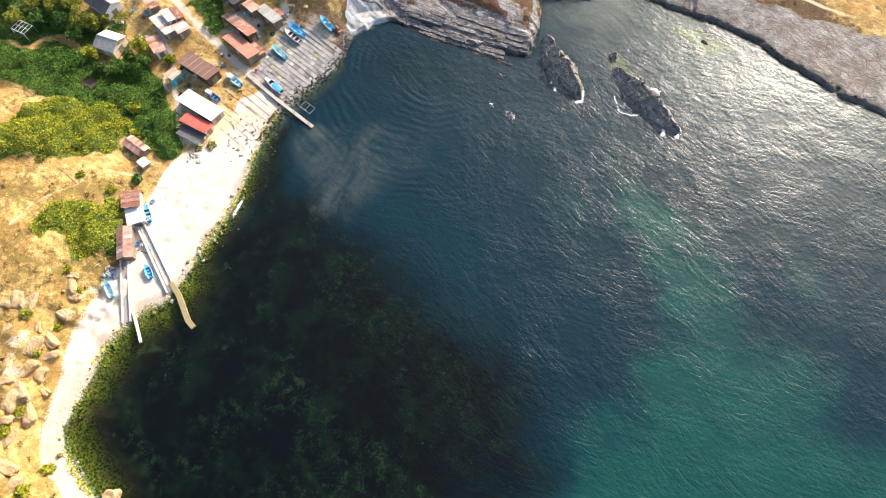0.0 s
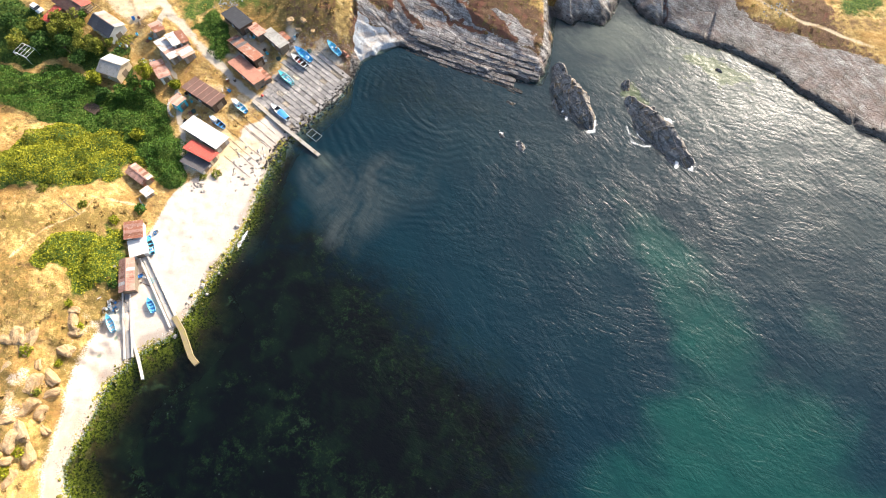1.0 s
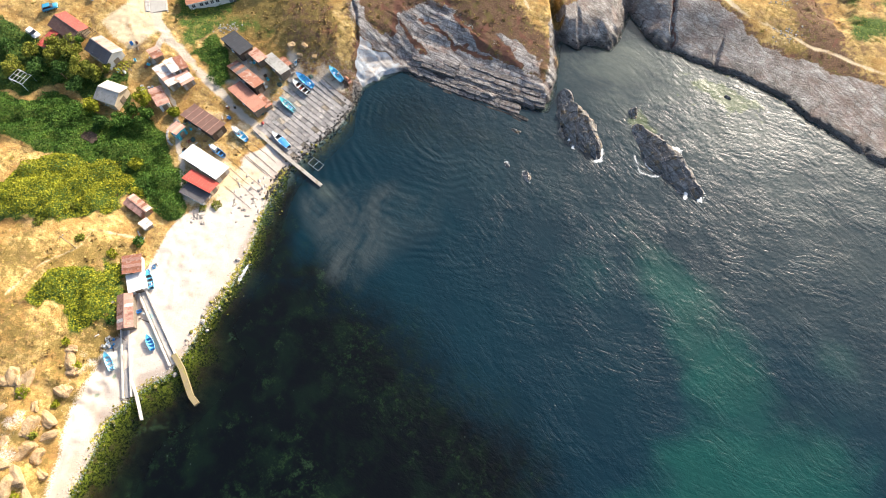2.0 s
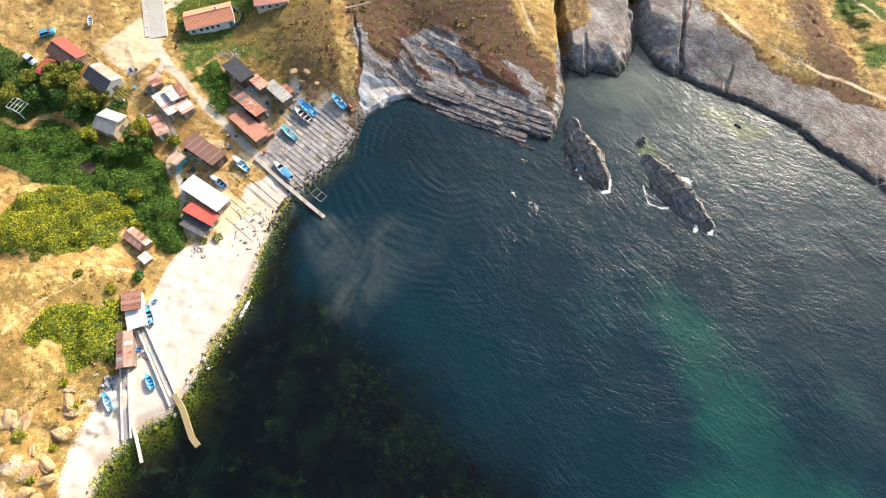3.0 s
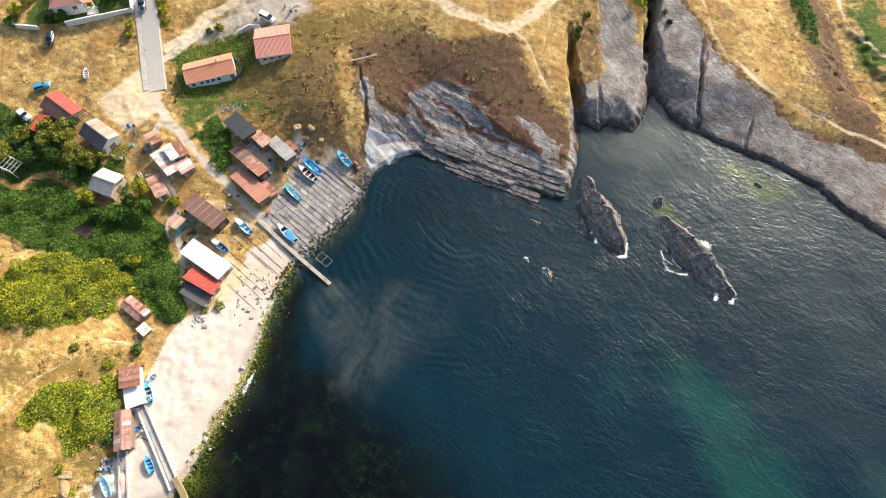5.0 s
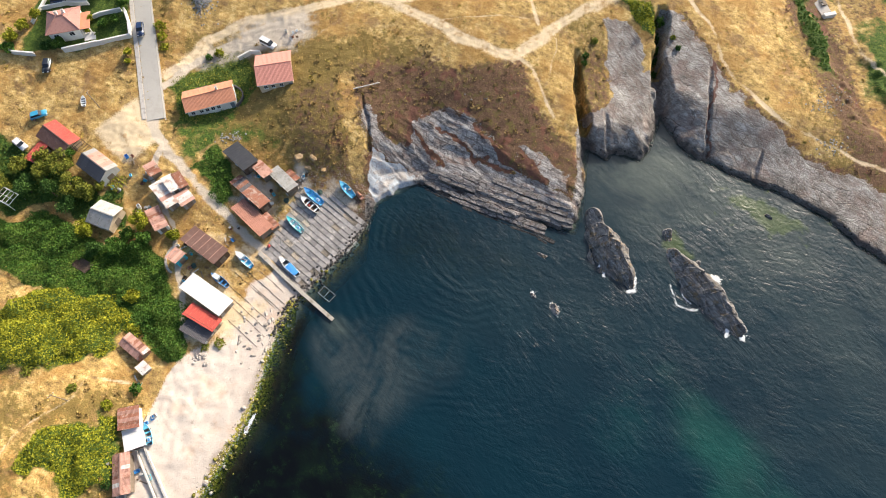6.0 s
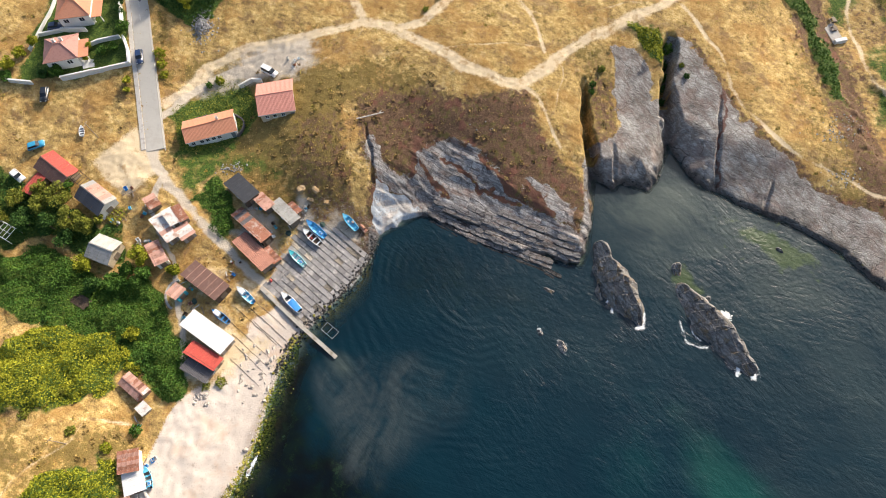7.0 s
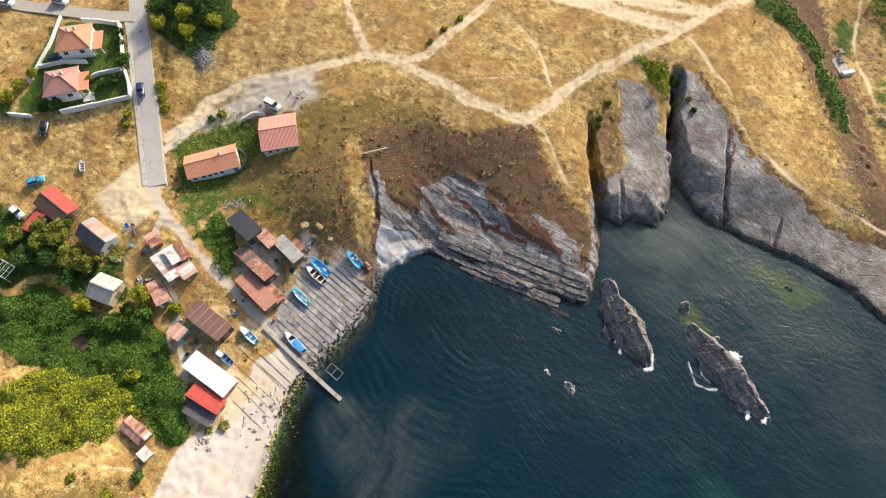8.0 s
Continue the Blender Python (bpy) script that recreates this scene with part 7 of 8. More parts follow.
def car(label, x, y, turn, body_paint, long=4.3, wide=1.75, van=False):
    ob = thing("car", x, y, ground_z(x, y) + 0.05, turn, label, "car", "parked cars")
    h = long / 2
    side = [(-h, 0.35), (-h, 0.85), (-h * 0.92, 1.0), (-h * 0.2, 1.0), (h * 0.45, 0.98), (h * 0.93, 0.82), (h, 0.6), (h, 0.35)]
    top = [(-h * 0.9, 0.98), (-h * 0.72, 1.46), (-h * 0.1, 1.5), (h * 0.12, 1.44), (h * 0.46, 0.97)]
    if van:
        top = [(-h * 0.95, 0.98), (-h * 0.93, 1.75), (-h * 0.1, 1.85), (h * 0.3, 1.75), (h * 0.6, 0.97)]

    def extrude(outline, y0, y1, taper=0.0):
        bm = bmesh.new()
        zmin, zmax = min(p[1] for p in outline), max(p[1] for p in outline)
        rows = [[bm.verts.new((px, y_ * (1 - taper * (pz - zmin) / (zmax - zmin)), pz)) for px, pz in outline] for y_ in (y0, y1)]
        bm.faces.new(rows[0])
        bm.faces.new(rows[1][::-1])
        m = len(outline)
        for i in range(m):
            bm.faces.new((rows[0][i], rows[1][i], rows[1][(i + 1) % m], rows[0][(i + 1) % m]))
        bmesh.ops.recalc_face_normals(bm, faces=bm.faces[:])
        return bm

    bm = extrude(side, -wide / 2, wide / 2)
    bmesh.ops.bevel(bm, geom=bm.edges[:], offset=0.07, segments=2, affect="EDGES")
    part("body", bm, body_paint, ob, "", True)
    bm = extrude(top, -wide * 0.46, wide * 0.46, 0.16)
    bmesh.ops.bevel(bm, geom=bm.edges[:], offset=0.05, segments=2, affect="EDGES")
    cabin = part("cabin", bm, M_GLASS, ob, "dark glazed cabin")
    a, b = top[1], top[3]
    part("roof", boxed(a[0] - 0.05, b[0] + 0.05, -wide * 0.385, wide * 0.385, max(p[1] for p in top) - 0.03, max(p[1] for p in top) + 0.025, 0.02), body_paint, cabin)
    for sx in (-1, 1):
        for sy in (-1, 1):
            wheel = part("wheel", rod(bmesh.new(), (sx * h * 0.62, sy * (wide / 2 - 0.2), 0.31), (sx * h * 0.62, sy * (wide / 2 + 0.01), 0.31), 0.31, 0.31, 14), M_TYRE, ob)
            part("rim", rod(bmesh.new(), (sx * h * 0.62, sy * (wide / 2), 0.31), (sx * h * 0.62, sy * (wide / 2 + 0.03), 0.31), 0.19, 0.19, 10), M_CHROME, wheel)
    for sy in (-1, 1):
        part("headlight", boxed(h - 0.12, h + 0.01, sy * wide * 0.34 - 0.16, sy * wide * 0.34 + 0.16, 0.62, 0.74, 0.02), M_FRAME, ob)
        part("tail_light", boxed(-h - 0.01, -h + 0.1, sy * wide * 0.36 - 0.12, sy * wide * 0.36 + 0.12, 0.72, 0.88, 0.02), B_RED, ob)
    return ob


car("dark navy hatchback parked on the asphalt lane", -86.1, 161.4, -77, C_NAVY)
car("black car standing in the dry grass", -108.0, 151.6, -84, C_BLACK)
car("white saloon car parked on the side road", -125.9, 189.3, -17, C_WHITE)
car("white saloon car at the side road's verge", -111.2, 188.7, -17, C_WHITE)
car("sky-blue car by the red-roofed farmhouse", -107.7, 138.2, 22, C_BLUE, 3.9)
car("white pickup beside the farmhouse yard", -110.8, 130.6, -38, C_WHITE, 4.0)
car("white van beside the salmon-roofed house", -53.9, 157.5, -32, C_WHITE, 4.2, 1.7, True)
car("dark car in the villa's yard", -109.2, 171.4, 10, C_NAVY, 3.6)


# ---- plants ----
L_DARK = leaf_material("deep_green_leaves", (0.010, 0.028, 0.006), (0.035, 0.085, 0.014), (0.11, 0.18, 0.035))
L_MID = leaf_material("bramble_leaves", (0.014, 0.042, 0.006), (0.052, 0.118, 0.015), (0.15, 0.22, 0.028))
L_BRIGHT = leaf_material("yellow_green_leaves", (0.10, 0.12, 0.01), (0.245, 0.255, 0.017), (0.43, 0.40, 0.033))
L_OLIVE = leaf_material("olive_leaves", (0.06, 0.072, 0.012), (0.18, 0.195, 0.025), (0.36, 0.335, 0.055))
L_HERB = leaf_material("yellow_olive_herbs", (0.20, 0.15, 0.03), (0.34, 0.25, 0.055), (0.50, 0.38, 0.10))
L_STRAW = leaf_material("dry_stems", (0.30, 0.18, 0.05), (0.46, 0.29, 0.085), (0.60, 0.41, 0.14))
L_BROWN = leaf_material("withered_scrub", (0.07, 0.042, 0.02), (0.14, 0.085, 0.04), (0.23, 0.15, 0.07))
L_TUSSOCK = leaf_material("tussock_stems", (0.13, 0.088, 0.034), (0.26, 0.17, 0.06), (0.46, 0.32, 0.12))
M_BARK = plain_material("bark", (0.07, 0.05, 0.035), (0.14, 0.10, 0.07), 0.9, 3.0, 0.6)
dice = np.random.default_rng(11)


def leaves(name, centres, sizes, upward, material):
    """Leaf sprays as bent quads around the given places."""
    n = len(centres)
    up = dice.normal(size=(n, 3)) * (1 - upward)
    up[:, 2] = np.abs(up[:, 2]) + upward
    up /= np.linalg.norm(up, axis=1)[:, None]
    side = np.cross(up, dice.normal(size=(n, 3)))
    side /= np.linalg.norm(side, axis=1)[:, None]
    fore = np.cross(up, side)
    s = np.asarray(sizes)[:, None]
    long = s * dice.uniform(0.8, 1.3, (n, 1))
    corners = np.stack([centres - fore * long * 0.5, centres + side * s * 0.38 - up * s * 0.08, centres + fore * long * 0.5 - up * s * 0.15, centres - side * s * 0.38 - up * s * 0.08], 1)
    mesh = bpy.data.meshes.new(name)
    mesh.vertices.add(4 * n)
    mesh.vertices.foreach_set("co", corners.astype(np.float32).ravel())
    mesh.loops.add(4 * n)
    mesh.loops.foreach_set("vertex_index", np.arange(4 * n, dtype=np.int32))
    mesh.polygons.add(n)
    mesh.polygons.foreach_set("loop_start", np.arange(0, 4 * n, 4, dtype=np.int32))
    mesh.update(calc_edges=True)
    mesh.materials.append(material)
    return mesh


def grid_at(field, x, y):
    j = np.clip(np.searchsorted(gx, x) - 1, 0, len(gx) - 1)
    i = np.clip(np.searchsorted(gy, y) - 1, 0, len(gy) - 1)
    return field[i, j]


def ruffle(x, y):
    """The uneven outline that the shrubs share with the green ground."""
    return x + 1.6 * value_noise(x, y, 5, 51) + 1.0 * value_noise(x, y, 2, 53), y + 1.6 * value_noise(x, y, 5, 52) + 1.0 * value_noise(x, y, 2, 54)


def fill(poly, per_m2):
    xs, ys = [p[0] for p in poly], [p[1] for p in poly]
    n = int((max(xs) - min(xs)) * (max(ys) - min(ys)) * per_m2)
    x, y = dice.uniform(min(xs), max(xs), n), dice.uniform(min(ys), max(ys), n)
    rx, ry = ruffle(x, y)
    keep = inside(rx, ry, poly) & (np.hypot((x + 90.4) / 1.9, (y - 100.4) / 1.3) > 1) & (np.hypot(x + 86, y - 120.7) > 3.2)
    return x[keep], y[keep]


def thicket(name, label, poly, high, lump, material, per_m2=16, size=0.42, ragged=0.5):
    """A closed mass of shrubs over an area: lumpy crowns with gaps between."""
    x, y = fill(poly, per_m2)
    edge = line_dist(*ruffle(x, y), poly + poly[:1])
    crown = np.clip(0.5 + 0.75 * value_noise(x, y, lump, 3) + 0.4 * value_noise(x, y, lump * 0.45, 5), 0.05, 1.2)
    top = high * crown * np.clip(edge / (high * 0.9) + 0.25, 0, 1)
    keep = dice.random(len(x)) < np.clip(edge / 1.2 + 0.35 + ragged * value_noise(x, y, 1.5, 8), 0, 1)
    x, y, top = x[keep], y[keep], top[keep]
    z = grid_at(GZ, x, y) + top * (1 - 0.5 * dice.random(len(x)) ** 2.5)
    mesh = leaves(name, np.stack([x, y, z], 1), size * dice.uniform(0.6, 1.5, len(x)), 0.45, material)
    return tagged(new(name, mesh), label, "shrubs", kind="stuff")


thicket("thicket", "dense dark green bramble thicket behind the sheds", THICKET, 2.4, 3.6, L_MID, 30, 0.33)
thicket("shrubs", "mass of bright yellow-green shrubs on the slope", BIG_BUSH, 3.0, 4.4, L_BRIGHT, 30, 0.34)
thicket("undergrowth", "tangled dark undergrowth below the trees", GROVE, 1.5, 3.0, L_DARK, 9)
thicket("shrubs", "sunlit yellow-green shrubs above the beach huts", BEACH_BUSH, 2.6, 3.4, L_BRIGHT, 32, 0.32)
thicket("weeds", "green weeds around the orange-roofed bungalow", HOUSE_GREEN, 0.6, 2.0, L_OLIVE, 8, 0.32)
thicket("vegetable_patch", "overgrown green garden plot beside the lane", GARDEN_FIELD, 1.0, 2.0, L_MID, 18, 0.36)
thicket("undergrowth", "green undergrowth beside the road junction", NORTH_GROVE, 1.8, 3.0, L_DARK, 12)
thicket("shrubs", "round green shrub at the head of the cleft", CLIFF_BUSH, 2.6, 2.5, L_BRIGHT, 26)
thicket("shrubs", "dark green shrubs along the ravine", RAVINE, 1.9, 2.6, L_MID, 15)
thicket("shrubs", "green shrubs along the far path", [(98, 186), (104, 176), (112, 172), (122, 176), (122, 192), (108, 196)], 1.6, 3, L_OLIVE, 9)


def bush(label, x, y, wide, high, material, group="scattered bushes"):
    n = int(90 * wide * high) + 60
    d = dice.normal(size=(n, 3))
    d /= np.linalg.norm(d, axis=1)[:, None]
    d[:, 2] = np.abs(d[:, 2])
    r = dice.uniform(0.72, 1.05, n) * (1 + 0.3 * np.sin(d[:, 0] * 5 + x) * np.cos(d[:, 1] * 5 + y))
    at = np.stack([d[:, 0] * r * wide / 2, d[:, 1] * r * wide / 2, d[:, 2] * r * high], 1)
    ob = new("bush", leaves("bush", at, dice.uniform(0.22, 0.5, n), 0.3, material))
    ob.matrix_world = pose(x, y, ground_z(x, y) - 0.05)
    return tagged(ob, label, "bush", group)


def tree(label, x, y, high, wide, material, group, trunk=0.3):
    """Tapered trunk, limbs, and a crown of leaf sprays in uneven clumps."""
    ob = thing("tree", x, y, ground_z(x, y) - 0.1, rng.uniform(0, 360), label, "tree", group)
    bm = bmesh.new()
    lean = Vector((rng.uniform(-0.3, 0.3), rng.uniform(-0.3, 0.3), high * 0.5))
    rod(bm, (0, 0, 0), lean, 0.04 * high, 0.022 * high, 8)
    part("trunk", bm, M_BARK, ob)
    hubs = []
    for i in range(9):
        a, up = i * 2.4 + rng.uniform(-0.4, 0.4), rng.uniform(0.35, 0.92)
        reach = wide / 2 * rng.uniform(0.35, 0.8) * (1.15 - abs(up - 0.6))
        hubs.append(Vector((math.cos(a) * reach, math.sin(a) * reach, high * up)))
    for hub in hubs[:6]:
        part("limb", rod(bmesh.new(), lean * 0.75, hub, 0.014 * high, 0.006 * high, 5), M_BARK, ob)
    points = []
    for hub in hubs:
        n = int(150 * (wide / 4))
        r = wide * rng.uniform(0.2, 0.3)
        d = dice.normal(size=(n, 3))
        d /= np.linalg.norm(d, axis=1)[:, None]
        points.append(np.array(hub) + d * r * dice.uniform(0.55, 1.08, (n, 1)) * (1, 1, 0.8))
    at = np.concatenate(points)
    part("crown", leaves("crown", at, dice.uniform(0.24, 0.5, len(at)), 0.3, material), None, ob)
    return ob


for x, y, h, w, m in ((-99, 124.5, 5.5, 5.0, L_OLIVE), (-103.5, 122.5, 5.0, 4.6, L_OLIVE), (-96.2, 119.6, 5.2, 4.8, L_OLIVE), (-100.5, 118.0, 4.8, 4.6, L_DARK), (-106.5, 119, 5.0, 5.0, L_DARK), (-92.0, 117.6, 4.2, 4.0, L_OLIVE), (-109.5, 124.5, 4.4, 4.2, L_OLIVE), (-112.5, 119.5, 4.8, 4.6, L_OLIVE), (-96.5, 114.8, 4.0, 4.2, L_DARK), (-104.5, 127.0, 3.8, 3.6, L_OLIVE), (-89.4, 119.2, 3.2, 2.6, L_OLIVE), (-116, 125, 4.6, 4.6, L_DARK), (-98.4, 127.6, 3.2, 3.0, L_MID)):
    tree("bushy olive-green tree in the village grove", x, y, h, w, m, "trees of the grove")
for x, y, h, w, m in ((-79.2, 110.2, 4.6, 4.0, L_BRIGHT), (-77.6, 106.8, 3.4, 3.2, L_MID), (-91.2, 108.6, 3.6, 4.2, L_BRIGHT), (-83.4, 104.4, 3.4, 4.2, L_MID), (-88.0, 103.8, 3.0, 3.6, L_DARK), (-81.5, 107.5, 3.2, 3.2, L_MID), (-94.6, 106.0, 2.8, 3.4, L_MID), (-71.8, 107.6, 1.8, 2.6, L_BRIGHT), (-78.5, 93.5, 2.2, 3.0, L_BRIGHT), (-74.0, 88.5, 2.0, 2.8, L_MID)):
    tree("leafy green tree standing in the thicket", x, y, h, w, m, "trees in the thicket")
for x, y, h, w, m in ((-84.0, 184.0, 5.0, 5.2, L_DARK), (-79.0, 187.0, 5.4, 5.4, L_DARK), (-77.0, 181.5, 4.4, 4.6, L_BRIGHT), (-83.5, 179.5, 4.0, 3.8, L_BRIGHT), (-72.0, 184.5, 5.0, 5.0, L_DARK), (-76.0, 176.8, 3.8, 3.8, L_BRIGHT), (-70.0, 180.5, 3.8, 4.0, L_BRIGHT), (-80.5, 192, 5, 5, L_DARK), (-73, 190, 5, 5, L_MID)):
    tree("sunlit deciduous tree beside the road junction", x, y, h, w, m, "trees by the junction")
for x, y, h, w, m in ((-90.2, 168.4, 3.6, 3.6, L_MID), (-92.6, 163.8, 2.4, 2.6, L_MID), (-95.4, 163.0, 2.0, 2.4, L_MID), (-99.0, 164.4, 2.2, 1.8, L_BRIGHT), (-99.3, 161.6, 2.0, 1.6, L_BRIGHT), (-105.6, 157.6, 2.2, 3.0, L_MID), (-109.0, 156.8, 2.6, 2.6, L_DARK), (-116.4, 163.2, 2.6, 3.0, L_BRIGHT), (-118.5, 160.0, 2.4, 3.4, L_BRIGHT), (-119.0, 157.2, 2.0, 3.0, L_MID), (-113.8, 166.8, 2.2, 2.2, L_BRIGHT), (-93.4, 177.6, 2.4, 2.0, L_DARK), (-92.8, 174.6, 2.4, 2.0, L_DARK), (-88.4, 155.0, 2.0, 1.8, L_BRIGHT), (-88.0, 152.4, 1.6, 1.5, L_BRIGHT)):
    tree("small garden tree by the white villa wall", x, y, h, w, m, "garden trees")
for x, y, w, h, m in ((-81.6, 163, 3.0, 1.4, L_BRIGHT), (-81, 160.2, 2.6, 1.2, L_BRIGHT), (-80.2, 157.4, 2.2, 1.0, L_BRIGHT), (-66.8, 156.6, 2.0, 1.6, L_BRIGHT), (-69.2, 155.2, 1.6, 1.2, L_MID), (-74, 73.4, 2.4, 1.6, L_MID), (-82.2, 49.6, 1.6, 1.0, L_BRIGHT), (-80.2, 45.2, 1.6, 1.2, L_BRIGHT), (-82.6, 37.6, 1.6, 1.0, L_BRIGHT), (-87.2, 39.2, 2.6, 1.2, L_BRIGHT), (-85.2, 20.5, 2.2, 1.2, L_BRIGHT), (-86.4, 16.6, 2.4, 1.3, L_BRIGHT), (-79.4, 10.0, 2.6, 1.6, L_BRIGHT), (-80.4, 6.0, 2.6, 1.6, L_BRIGHT), (-84.4, 31.5, 1.8, 0.9, L_OLIVE), (-85.4, 73, 2.0, 0.8, L_OLIVE), (-94.0, 76.0, 2.4, 0.8, L_OLIVE), (-78.6, 70.0, 2.2, 1.3, L_BRIGHT), (-88.6, 80.5, 2.2, 0.8, L_OLIVE), (-58.6, 83.2, 2.4, 0.7, L_OLIVE), (-61.5, 82.2, 1.8, 0.6, L_OLIVE), (-8.0, 179.5, 1.6, 1.0, L_BRIGHT), (-12, 176.4, 1.6, 0.8, L_OLIVE), (-15.4, 173.0, 1.5, 0.7, L_OLIVE), (-76.2, 55.2, 2.2, 1.0, L_DARK), (24.6, 152.0, 1.6, 1.0, L_MID), (27, 156, 1.8, 1.0, L_OLIVE), (44.6, 163.5, 2.4, 2.2, L_MID), (44.0, 160.5, 2.2, 2.4, L_DARK), (43.6, 157.5, 2.0, 2.2, L_MID), (43.2, 154.6, 1.8, 2.0, L_DARK), (42.9, 151.5, 1.6, 1.8, L_DARK), (47.6, 154.2, 1.4, 0.8, L_DARK), (46.6, 157.0, 1.2, 0.8, L_OLIVE), (24.2, 150.0, 1.4, 0.9, L_MID)):
    bush("low leafy bush in the dry grass", x, y, w, h, m)


def tufts(name, label, count, area, weight, size, material, upright=0.25):
    """Small grass or scrub tufts where a cover allows them."""
    x, y = dice.uniform(area[0], area[1], count), dice.uniform(area[2], area[3], count)
    keep = dice.random(count) < weight(x, y)
    x, y = x[keep], y[keep]
    z = grid_at(GZ, x, y)
    s = size * dice.uniform(0.5, 1.5, len(x))
    mesh = leaves(name, np.stack([x, y, z + s * 0.22], 1), s, upright, material)
    return tagged(new(name, mesh), label, "grass", kind="stuff")


open_land = np.clip(1 - 1.6 * rock - 1.6 * sand - 1.5 * track - 1.2 * gravel - green, 0, 1) * (GD > 2)
dense = np.clip(0.5 + 0.7 * value_noise(GX, GY, 4, 61) + 0.4 * value_noise(GX, GY, 1.4, 62), 0, 1)
AREA = (-135, 121, 0, 205)
tufts("dry_grass", "tufts of straw-coloured dry grass", 90000, AREA, lambda x, y: grid_at(open_land * (1 - 0.8 * scrub) * dense, x, y), 0.28, L_STRAW)
tufts("green_tufts", "olive tufts of coarse herbs among dry grass", 45000, AREA, lambda x, y: grid_at(open_land * np.clip(value_noise(GX, GY, 6, 63) + 0.6 * value_noise(GX, GY, 2, 64), 0, 1), x, y), 0.3, L_HERB)
tufts("brown_scrub", "low withered brown scrub on the slopes", 110000, AREA, lambda x, y: grid_at(open_land * scrub * dense, x, y), 0.28, L_BROWN)



def clumps(name, label, count, weight, material, wide=(0.3, 0.7)):
    """Low shrubs: small domes of leaf sprays dotted over the grass."""
    x, y = dice.uniform(-134, 118, count), dice.uniform(2, 204, count)
    keep = dice.random(count) < grid_at(weight, x, y)
    x, y = x[keep], y[keep]
    r = dice.uniform(*wide, len(x))
    d = dice.normal(size=(len(x), 16, 3))
    d /= np.linalg.norm(d, axis=2)[:, :, None]
    d[:, :, 2] = np.abs(d[:, :, 2]) * 0.38
    at = np.stack([x, y, grid_at(GZ, x, y)], 1)[:, None, :] + d * r[:, None, None] * dice.uniform(0.6, 1.1, (len(x), 16, 1))
    mesh = leaves(name, at.reshape(-1, 3), np.repeat(r, 16) * dice.uniform(0.5, 0.9, len(x) * 16), 0.3, material)
    return tagged(new(name, mesh), label, "shrubs", kind="stuff")


patchy = np.clip(value_noise(GX, GY, 11, 65) + 0.7 * value_noise(GX, GY, 4, 66), 0, 1)
clumps("low_shrubs", "small olive shrubs dotted over the dry grass", 6000, open_land * np.clip(0.1 + patchy + 0.5 * herbs, 0, 1) * (1 - 0.85 * scrub) * 0.5, L_HERB, (0.25, 0.6))
tussocks = open_land * np.clip((1.1 * herbs + 0.6 * scrub) * (GX < 32), 0, 1) * np.clip(0.55 + 0.7 * value_noise(GX, GY, 5, 67), 0, 1)
clumps("tussocks", "brown and straw tussocks covering the slopes", 34000, tussocks * 0.5, L_TUSSOCK, (0.3, 0.75))
clumps("low_shrubs", "small brown shrubs dotted over the slopes", 8000, open_land * np.clip(0.04 + 0.9 * scrub, 0, 1) * 0.4, L_BROWN, (0.25, 0.55))


# ---- small things ----
M_SOIL = plain_material("dug_soil", (0.09, 0.06, 0.04), (0.17, 0.12, 0.08), 0.95, 2.5, 0.5)
def frame_of_rods(name, label, x, y, z, turn, long, wide, material, r=0.05, inner=2, category="frame"):
    """A flat rectangular frame of pipes with cross bars."""
    ob = thing(name, x, y, z, turn, label, category)
    for s in (-1, 1):
        part("side_bar", rod(bmesh.new(), (-long / 2, s * wide / 2, 0), (long / 2, s * wide / 2, 0.03), r, r, 6), material, ob)
    for i in range(inner + 2):
        u = -long / 2 + long * i / (inner + 1)
        part("cross_bar", rod(bmesh.new(), (u, -wide / 2, 0.02), (u, wide / 2, 0.02), r * 0.9, r * 0.9, 6), material, ob)
    return ob


frame_of_rods("launching_cradle", "rusty steel boat cradle half sunk beside the pier", -36.6, 94.2, 0.1, -40, 3.4, 2.0, M_GREY_ROOF, 0.06, 1, "cradle")
frame_of_rods("launching_cradle", "pale steel boat cradle lying on the slipway", -46.2, 106.4, ground_z(-46.2, 106.4) + 0.35, -42, 3.0, 1.4, M_CONCRETE, 0.05, 1, "cradle")
greenhouse = frame_of_rods("pergola", "white pipe pergola frame beside the grove", -110.2, 116.6, ground_z(-110.2, 116.6) + 2.2, -28, 4.4, 3.2, M_FRAME, 0.06, 3, "pergola")
for u in (-2.1, 0, 2.1):
    part("long_bar", rod(bmesh.new(), (-2.2, u * 0.7, 0.06), (2.2, u * 0.7, 0.06), 0.05, 0.05, 6), M_FRAME, greenhouse)
for sx in (-2.2, 2.2):
    for sy in (-1.6, 1.6):
        part("post", rod(bmesh.new(), (sx, sy, -2.6), (sx, sy, 0), 0.06, 0.06, 6), M_FRAME, greenhouse)

beam = thing("fallen_pole", -28.6, 143.4, 9.3, 0, "bleached wooden pole bridging the head of the cleft", "pole")
part("shaft", rod(bmesh.new(), (-3.2, -0.5, -0.1), (3.2, 0.9, 0.25), 0.16, 0.12, 8), M_PALE, beam)
part("stub", rod(bmesh.new(), (2.0, 0.6, 0.15), (2.6, 1.4, 0.3), 0.07, 0.05, 6), M_PALE, beam)

